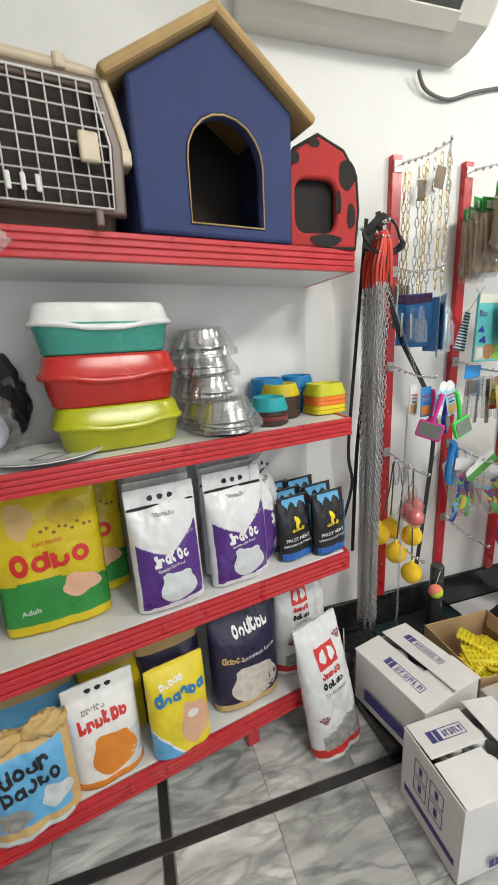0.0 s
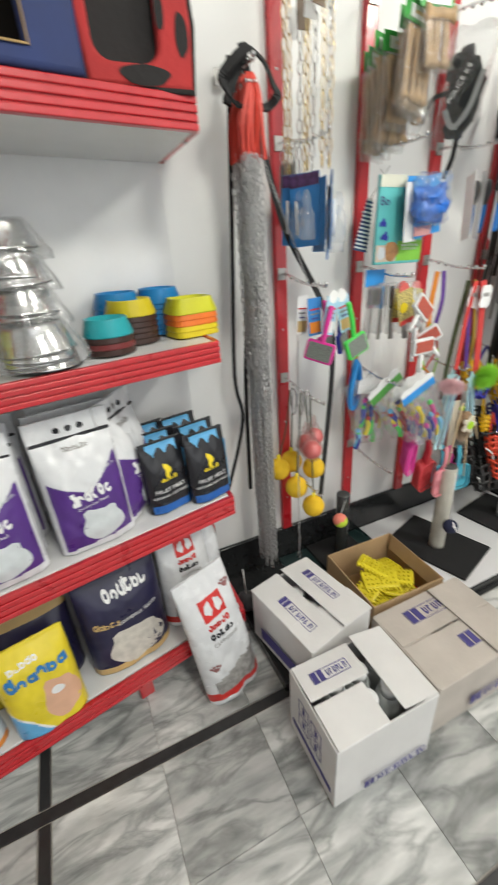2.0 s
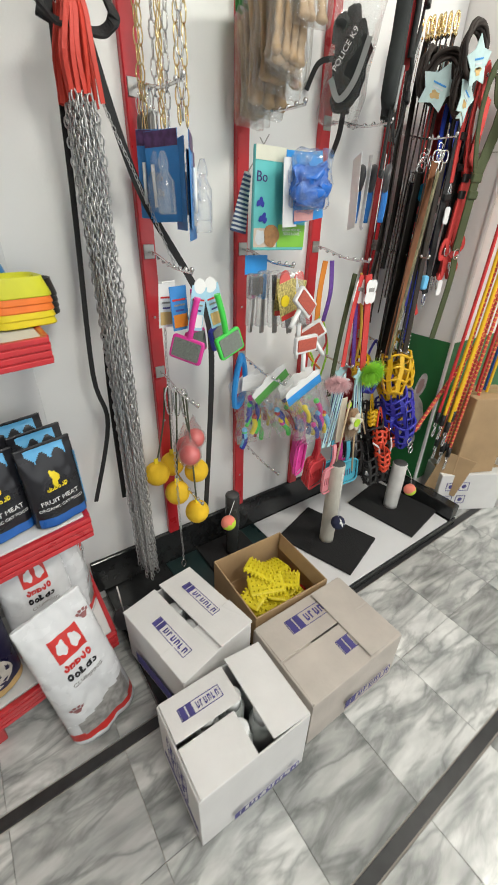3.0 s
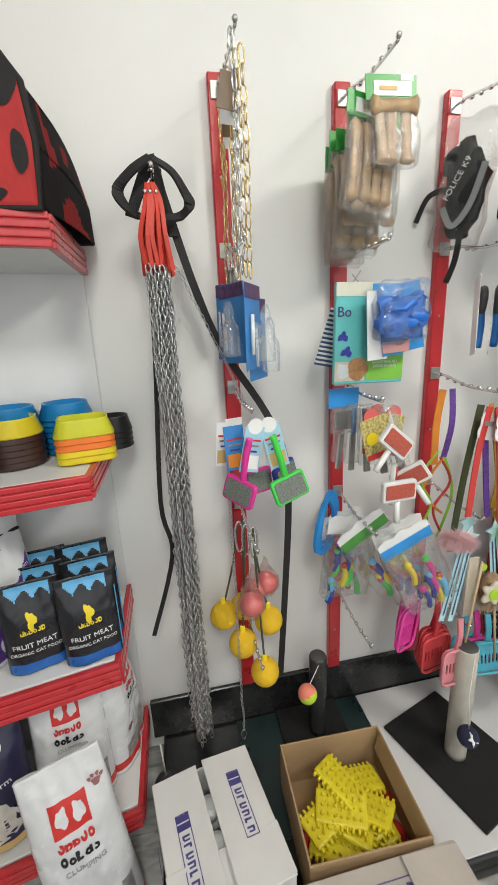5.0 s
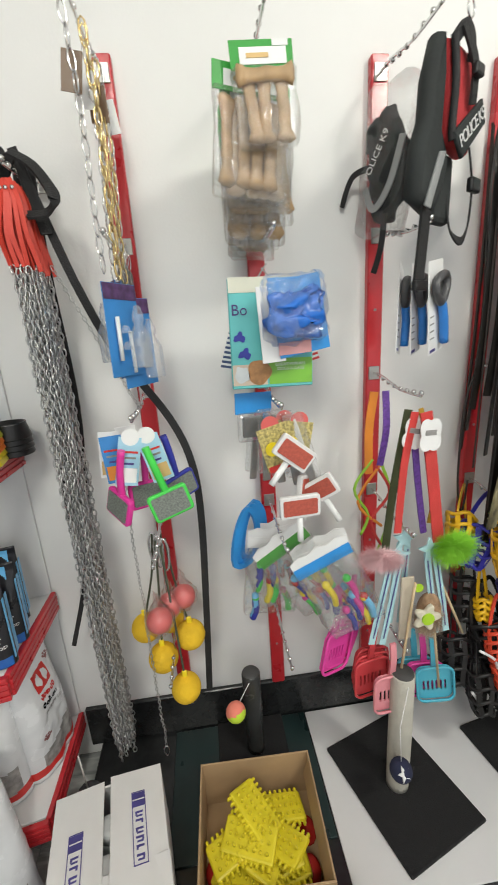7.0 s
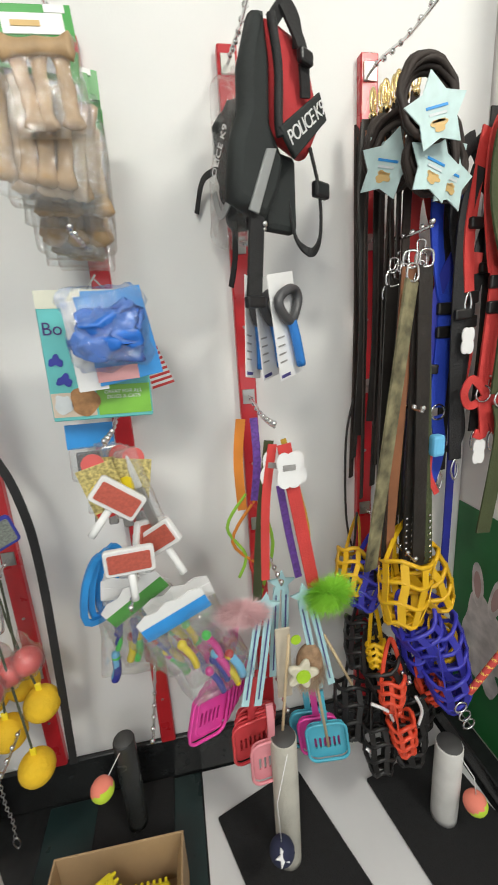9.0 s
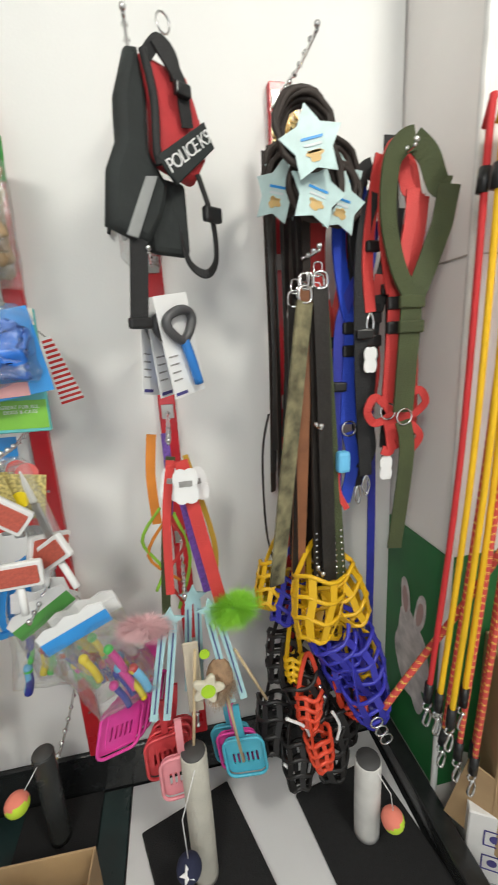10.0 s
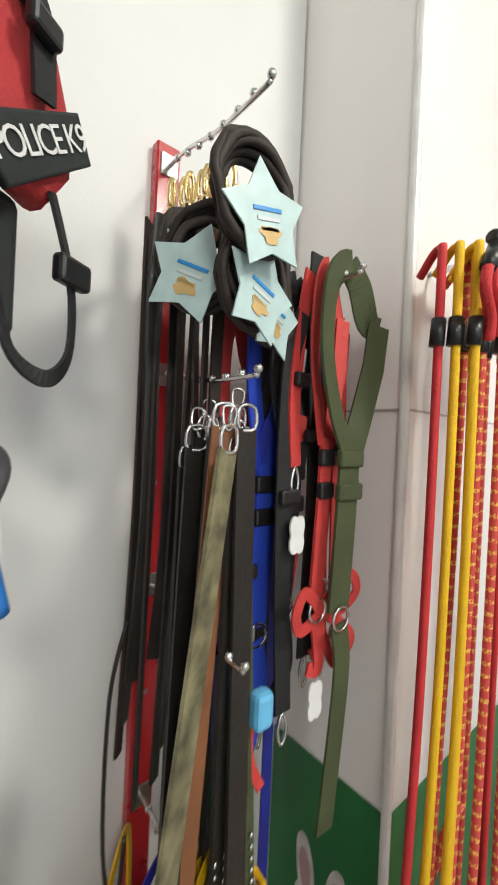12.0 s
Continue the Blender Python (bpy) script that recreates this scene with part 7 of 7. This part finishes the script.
for q, (x, y, z0, L_, mm, w) in enumerate(((-0.05, -0.2, 1.62, 0.2, REDW, 0.026), (-0.03, -0.175, 1.4, 0.2, REDW, 0.022), (0.045, -0.2, 1.6, 0.44, REDW, 0.026), (0.0, -0.185, 1.66, 0.55, BLACK, 0.034), (-0.06, -0.14, 1.6, 0.6, BLACK, 0.034), (-0.1, -0.16, 1.4, 0.4, BLUEN, 0.026), (0.06, -0.17, 1.5, 0.4, REDW, 0.022), (-0.07, -0.2, 1.55, 0.5, BLACK, 0.03))):
    t = thing("webbing_lead", pose(XH + x, y, z0, 0, rnd.uniform(-3, 3), rnd.uniform(-30, 30)), {REDW: "red webbing lead with chrome snap", BLACK: "black webbing lead with chrome snap"}.get(mm, "dark blue webbing lead with chrome snap"), "lead", "webbing leads")
    part("strap", swept(cr([(-x * 0.4, 0, 0.1), (0, 0, 0), (rnd.uniform(-0.012, 0.012), 0, -L_ * 0.5), (0, 0, -L_)]), w, 0.004), mm, t)
    part("slide_buckle", boxed((0, -0.006, -L_ * 0.35), (w * 1.3, 0.012, 0.022), 0.004, seg=2), MK, t)
    part("snap", swept(cr([(0, 0, -L_), (0.009, 0, -L_ - 0.025), (0, 0, -L_ - 0.05), (-0.009, 0, -L_ - 0.025)], 4, True), 0.003, sides=6, closed=True), CHROME, t, smooth=True)
t = thing("ribbon_loop", pose(XH - 0.01, -0.225, 1.2), "red webbing strap ends looped together", "lead")
for q in ((-0.06, 0.01), (0.08, 0.02), (0.07, -0.06)):
    part("loop", swept(cr([(0, 0, 0), (q[0] * 0.7, -0.01, q[1] + 0.03), (q[0], -0.01, q[1]), (q[0] * 0.6, 0, q[1] - 0.03)], 5, True), 0.018, 0.003, closed=True), REDW, t)
for x, y, z in ((-0.055, -0.215, 1.32), (-0.022, -0.235, 1.075)):
    t = thing("bone_tag", pose(XH + x, y, z), "white bone-shaped tag on a harness", "tag", "bone tags")
    part("card", plate([[(px * 0.6, pz * 0.75) for px, pz in lp]], 0.003), WHITE, t)
t = thing("blue_bag_dispenser", pose(0.995, -0.23, 1.1), "sky blue bag dispenser on a lead", "pet supply")
part("body", boxed((0, 0, 0), (0.03, 0.025, 0.05), 0.008, seg=2), mat("sky_plastic", (0, 0, 0)), t)
part("strap", swept(cr([(0, 0.01, 0.02), (-0.01, 0.01, -0.06), (0.015, 0.01, -0.12)]), 0.014, 0.003), REDW, t)
t = thing("blue_lead", pose(1.135, -0.1, 1.2), "long dark blue webbing lead", "lead")
part("strap", swept(cr([(-0.02, 0, 0.1), (0, 0, -0.2), (0.0, 0, -0.82)]), 0.022, 0.004), BLUEN, t)

# ---- rope leads on the pier ----
def rope_mat(name, base, fleck):
    m = bpy.data.materials.new(name)
    m.use_nodes = True
    nt = m.node_tree
    b = nt.nodes["Principled BSDF"]
    tc = nt.nodes.new("ShaderNodeTexCoord")
    ck = nt.nodes.new("ShaderNodeTexChecker")
    ck.inputs["Scale"].default_value = 260
    mp = nt.nodes.new("ShaderNodeMapping")
    mp.inputs["Rotation"].default_value = (0.4, 0.7, 0.3)
    nt.links.new(tc.outputs["Object"], mp.inputs["Vector"])
    nt.links.new(mp.outputs["Vector"], ck.inputs["Vector"])
    wv = nt.nodes.new("ShaderNodeTexWave")
    wv.inputs["Scale"].default_value = 17
    wv.bands_direction = "Z"
    nt.links.new(tc.outputs["Object"], wv.inputs["Vector"])
    gt = nt.nodes.new("ShaderNodeMath")
    gt.operation = "GREATER_THAN"
    gt.inputs[1].default_value = 0.76
    nt.links.new(wv.outputs["Fac"], gt.inputs[0])
    mu = nt.nodes.new("ShaderNodeMath")
    mu.operation = "MULTIPLY"
    nt.links.new(gt.outputs[0], mu.inputs[0])
    nt.links.new(ck.outputs["Fac"], mu.inputs[1])
    mx = nt.nodes.new("ShaderNodeMix")
    mx.data_type = "RGBA"
    mx.inputs["A"].default_value, mx.inputs["B"].default_value = (*base, 1), (*fleck, 1)
    nt.links.new(mu.outputs[0], mx.inputs["Factor"])
    nt.links.new(mx.outputs["Result"], b.inputs["Base Color"])
    b.inputs["Roughness"].default_value = 0.75
    n2 = nt.nodes.new("ShaderNodeTexNoise")
    n2.inputs["Scale"].default_value = 350
    nt.links.new(tc.outputs["Object"], n2.inputs["Vector"])
    bp = nt.nodes.new("ShaderNodeBump")
    bp.inputs["Strength"].default_value, bp.inputs["Distance"].default_value = 0.5, 0.003
    nt.links.new(n2.outputs["Fac"], bp.inputs["Height"])
    nt.links.new(bp.outputs["Normal"], b.inputs["Normal"])
    return m


RPR = rope_mat("red_flecked_rope", (0.62, 0.07, 0.06), (0.85, 0.6, 0.12))
RPY = mat("yellow_rope", (0.85, 0.5, 0.01), 0.7, var=0.1, bump=0.5, bscale=350)
RPB = mat("blue_rope", (0.02, 0.12, 0.5), 0.7, var=0.1, bump=0.5, bscale=350)
RPP = mat("plain_red_rope", (0.6, 0.03, 0.035), 0.7, var=0.1, bump=0.5, bscale=350)
for k, (xt, xb, y, zb, mm) in enumerate(((1.345, 1.225, -0.34, 0.44, RPP), (1.35, 1.235, -0.36, 0.43, RPY), (1.36, 1.25, -0.38, 0.40, RPY), (1.372, 1.285, -0.37, 0.44, RPY), (1.385, 1.25, -0.35, 0.36, RPR), (1.395, 1.275, -0.37, 0.33, RPR), (1.41, 1.30, -0.39, 0.3, RPR), (1.425, 1.32, -0.36, 0.3, RPR), (1.445, 1.365, -0.4, 0.16, RPR), (1.465, 1.40, -0.37, 0.3, RPP), (1.475, 1.435, -0.4, 0.22, RPY), (1.49, 1.45, -0.38, 0.22, RPB), (1.505, 1.49, -0.37, 0.34, RPY))):
    t = thing("rope_lead", pose(0, 0, 0), {RPR: "red rope dog lead with yellow flecks and steel snap", RPY: "plain yellow rope dog lead with steel snap", RPB: "plain blue rope dog lead with steel snap", RPP: "plain red rope dog lead with steel snap"}[mm], "rope lead", "rope leads")
    xt, xb, zb = xt - 0.12 + 0.006 * k, xb - 0.06 + 0.004 * k, zb + (0.07 if k < 4 else -0.03 if k > 7 else 0.02)
    part("rope", swept(cr([(xt + 0.02, y + 0.05, 1.73), (xt, y + 0.01, 1.755), (xt - 0.012, y, 1.68), ((xt + xb) / 2 + 0.01, y, 1.1), (xb, y, zb)], 6), 0.0066, sides=10), mm, t, smooth=True)
    part("sleeve", swept([(xt - 0.0135, y, 1.645), (xt - 0.018, y, 1.605)], 0.0105, sides=10), BLACKP, t, smooth=True)
    part("sleeve", swept([(xb + 0.003, y, zb + 0.05), (xb, y, zb)], 0.0105, sides=10), BLACKP, t, smooth=True)
    part("ring", swept([(xb + 0.012 * math.cos(a / 10 * math.tau), y, zb - 0.012 + 0.012 * math.sin(a / 10 * math.tau)) for a in range(10)], 0.0026, sides=6, closed=True), CHROME, t, smooth=True)
    part("snap", swept(cr([(xb, y - 0.004, zb - 0.02), (xb + 0.011, y, zb - 0.045), (xb + 0.004, y, zb - 0.075), (xb - 0.009, y, zb - 0.06)], 4, True), 0.0034, sides=6, closed=True), CHROME, t, smooth=True)
for k in range(3):
    t = thing("rope_lead", pose(1.26 + 0.03 * k, -0.39, 1.735 + 0.012 * (k % 2)), "looped rope lead handle with black grip", "rope lead", "rope handles")
    part("grip", swept([(-0.04, -0.01, -0.03), (0.01, 0.0, 0.02)] if k < 2 else [(-0.06, 0.0, 0.03), (0.03, 0, 0.035)], 0.011, sides=10), BLACKP, t, smooth=True)
    part("loop", swept(cr([(-0.04, -0.01, -0.03), (-0.045, -0.01, -0.06), (-0.01, -0.005, -0.09), (0.0, 0, -0.12)]), 0.008, sides=8), RPP if k < 2 else RPY, t, smooth=True)
t = thing("wall_hook", pose(1.31, -0.27, 1.76), "chrome hook on the tiled pier", "hook", "wall hooks")
part("arm", swept([(0, 0, 0), (0, -0.08, 0.0), (0, -0.13, 0.012)], 0.005, sides=8), CHROME, t, smooth=True)
t = thing("rope_lead", pose(0, 0, 0), "red flecked rope lead pulled aside to a post", "rope lead", "rope leads")
part("rope", swept(cr([(1.31, -0.36, 0.9), (1.25, -0.33, 0.75), (1.16, -0.31, 0.6), (1.075, -0.3, 0.47)]), 0.0085, sides=10), RPR, t, smooth=True)
for q in range(3):
    part("ring", swept([(1.07 + 0.014 * q - 0.014 + 0.016 * math.cos(a / 12 * math.tau), -0.3, 0.43 - 0.03 * q + 0.016 * math.sin(a / 12 * math.tau)) for a in range(12)], 0.0028, sides=6, closed=True), CHROME, t, smooth=True)

# ---- poster and boxes by the pier ----
GPO = mat("green_poster", (0.02, 0.17, 0.045), 0.4, var=0.25, scale=6)
t = thing("green_poster", pose(0, 0, 0), "green printed poster wrapped round the pier corner", "poster")
part("sheet", boxed((1.2515, -0.135, 0.48), (0.003, 0.268, 0.72), 0.0005), GPO, t)
part("sheet", boxed((1.65, -0.2725, 0.48), (0.8, 0.003, 0.72), 0.0005), GPO, t)
RAB = mat("grey_fur_print", (0.68, 0.63, 0.62), 0.6, var=0.35, scale=22)
pb = blob(t, RAB, 0.14, 0.46, 0.085, 0.125, lambda x, z: 0.0, "printed_picture", 0, 0.12, 2)
pb.matrix_local = Matrix.Translation((1.2495, 0, 0)) @ Matrix.Rotation(radians(-90), 4, "Z")
pb = blob(t, RAB, 0.165, 0.35, 0.05, 0.06, lambda x, z: 0.0, "printed_picture", 0, 0.2, 4)
pb.matrix_local = Matrix.Translation((1.2492, 0, 0)) @ Matrix.Rotation(radians(-90), 4, "Z")
for x, z, tl in ((0.105, 0.615, -0.12), (0.175, 0.61, 0.2)):
    for rr, mm, off in ((1.0, RAB, 0.0), (0.6, mat("rose_print", (0.5, 0.33, 0.31), 0.6), 0.0006)):
        e_ = blob(t, mm, 0, 0, 0.023 * rr, 0.07 * rr, lambda x_, z_: 0.0, "printed_shape", 0, 0.03, 1)
        e_.matrix_local = Matrix.Translation((1.2488 - off, -x, z)) @ Matrix.Rotation(radians(-90), 4, "Z") @ Matrix.Rotation(tl, 4, "Y")
part("printed_patch", plate([circle(0.06)], 0.002), REDP, t).matrix_local = Matrix.Translation((1.5, -0.2755, 0.66))


def plain_box(m, w, d, h, board, label, marks=()):
    b = thing("parcel_box", m, label, "box", "boxes by the pier")
    part("body", boxed((0, 0, h / 2), (w, d, h), 0.003), board, b)
    part("tape", boxed((0, 0, h + 0.0006), (w * 0.98, 0.045, 0.001)), mat("brown_tape", (0.36, 0.24, 0.12), 0.3), b, "brown packing tape")
    for x, z, s_ in marks:
        bm = plate([rounded(s_, s_, 0.003), rounded(s_ * 0.86, s_ * 0.86, 0.003)], 0.0008)
        ball(bm, (0, 0, 0), s_ * 0.25, (1, 0.01, 1), 10)
        part("handling_mark", bm, INK, b).matrix_local = Matrix.Translation((x, -d / 2 - 0.0012, z))
    return b


plain_box(pose(1.44, -0.42, 0.0, 0, 0, -30), 0.34, 0.16, 0.22, CARTON, "white carton with handling marks beside the kerb", ((-0.11, 0.15, 0.05), (-0.04, 0.15, 0.05), (-0.11, 0.07, 0.05), (-0.04, 0.07, 0.05)))
plain_box(pose(1.43, -0.40, 0.222, 0, 0, -25), 0.22, 0.16, 0.4, KRAFT, "tall brown cardboard box on a carton", ())
plain_box(pose(1.68, -0.50, 0.0, 0, 0, -10), 0.2, 0.2, 0.26, CARTON, "white carton beside the pier", ((0.0, 0.2, 0.06),))
t = thing("flat_cardboard", pose(1.285, -0.4, 0.14, 0, 12, -55), "loose flat brown cardboard piece", "cardboard")
part("sheet", boxed((0, 0, 0.08), (0.15, 0.005, 0.22), 0.001), KRAFT, t)

# ---- floor ----
fl_ = tagged(part("floor", boxed((0.15, -1.6, -0.03), (5.7, 3.3, 0.05)), GROUT), "grey marble tile floor with black stone strips", "floor", kind="structure")
STRIPM = mat("black_strip", (0.03, 0.03, 0.031), 0.35, var=0.3, scale=30)


def tile_mesh(w, d):
    bm = boxed((0, 0, -0.005), (w - 0.0012, d - 0.0012, 0.01), 0.0008)
    me = bpy.data.meshes.new("tile")
    bm.to_mesh(me)
    bm.free()
    me.materials.append(MARBLE)
    return me


rows = [(-0.5055, 0.005, 2), (-1.0825, -0.5425, 2), (-1.66, -1.12, 2), (-2.24, -1.70, 2), (-2.82, -2.28, 2), (-3.2, -2.86, 1)]
for a, b_, n in rows:
    d = (b_ - a) / n
    xs = [(-1.0 + 0.29 * k, 0.29) for k in range(14)] + [(-1.325 - 0.29 * k, 0.29) for k in range(5)]
    me = tile_mesh(0.29, d)
    for j in range(n):
        for x, w in xs:
            if x + w / 2 > 3.0 or x < -2.7:
                continue
            shared("tile", me, fl_, Matrix.Translation((x + w / 2, a + d * (j + 0.5), 0)))
for y in (-0.524, -1.101, -1.68, -2.26, -2.84):
    part("stone_strip", boxed((0.15, y, -0.005), (5.7, 0.03, 0.0102), 0.0006), STRIPM, fl_)
for a, b_, n in rows:
    part("stone_strip", boxed((-1.0175, (a + b_) / 2, -0.005), (0.028, b_ - a - 0.001, 0.0102), 0.0006), STRIPM, fl_)
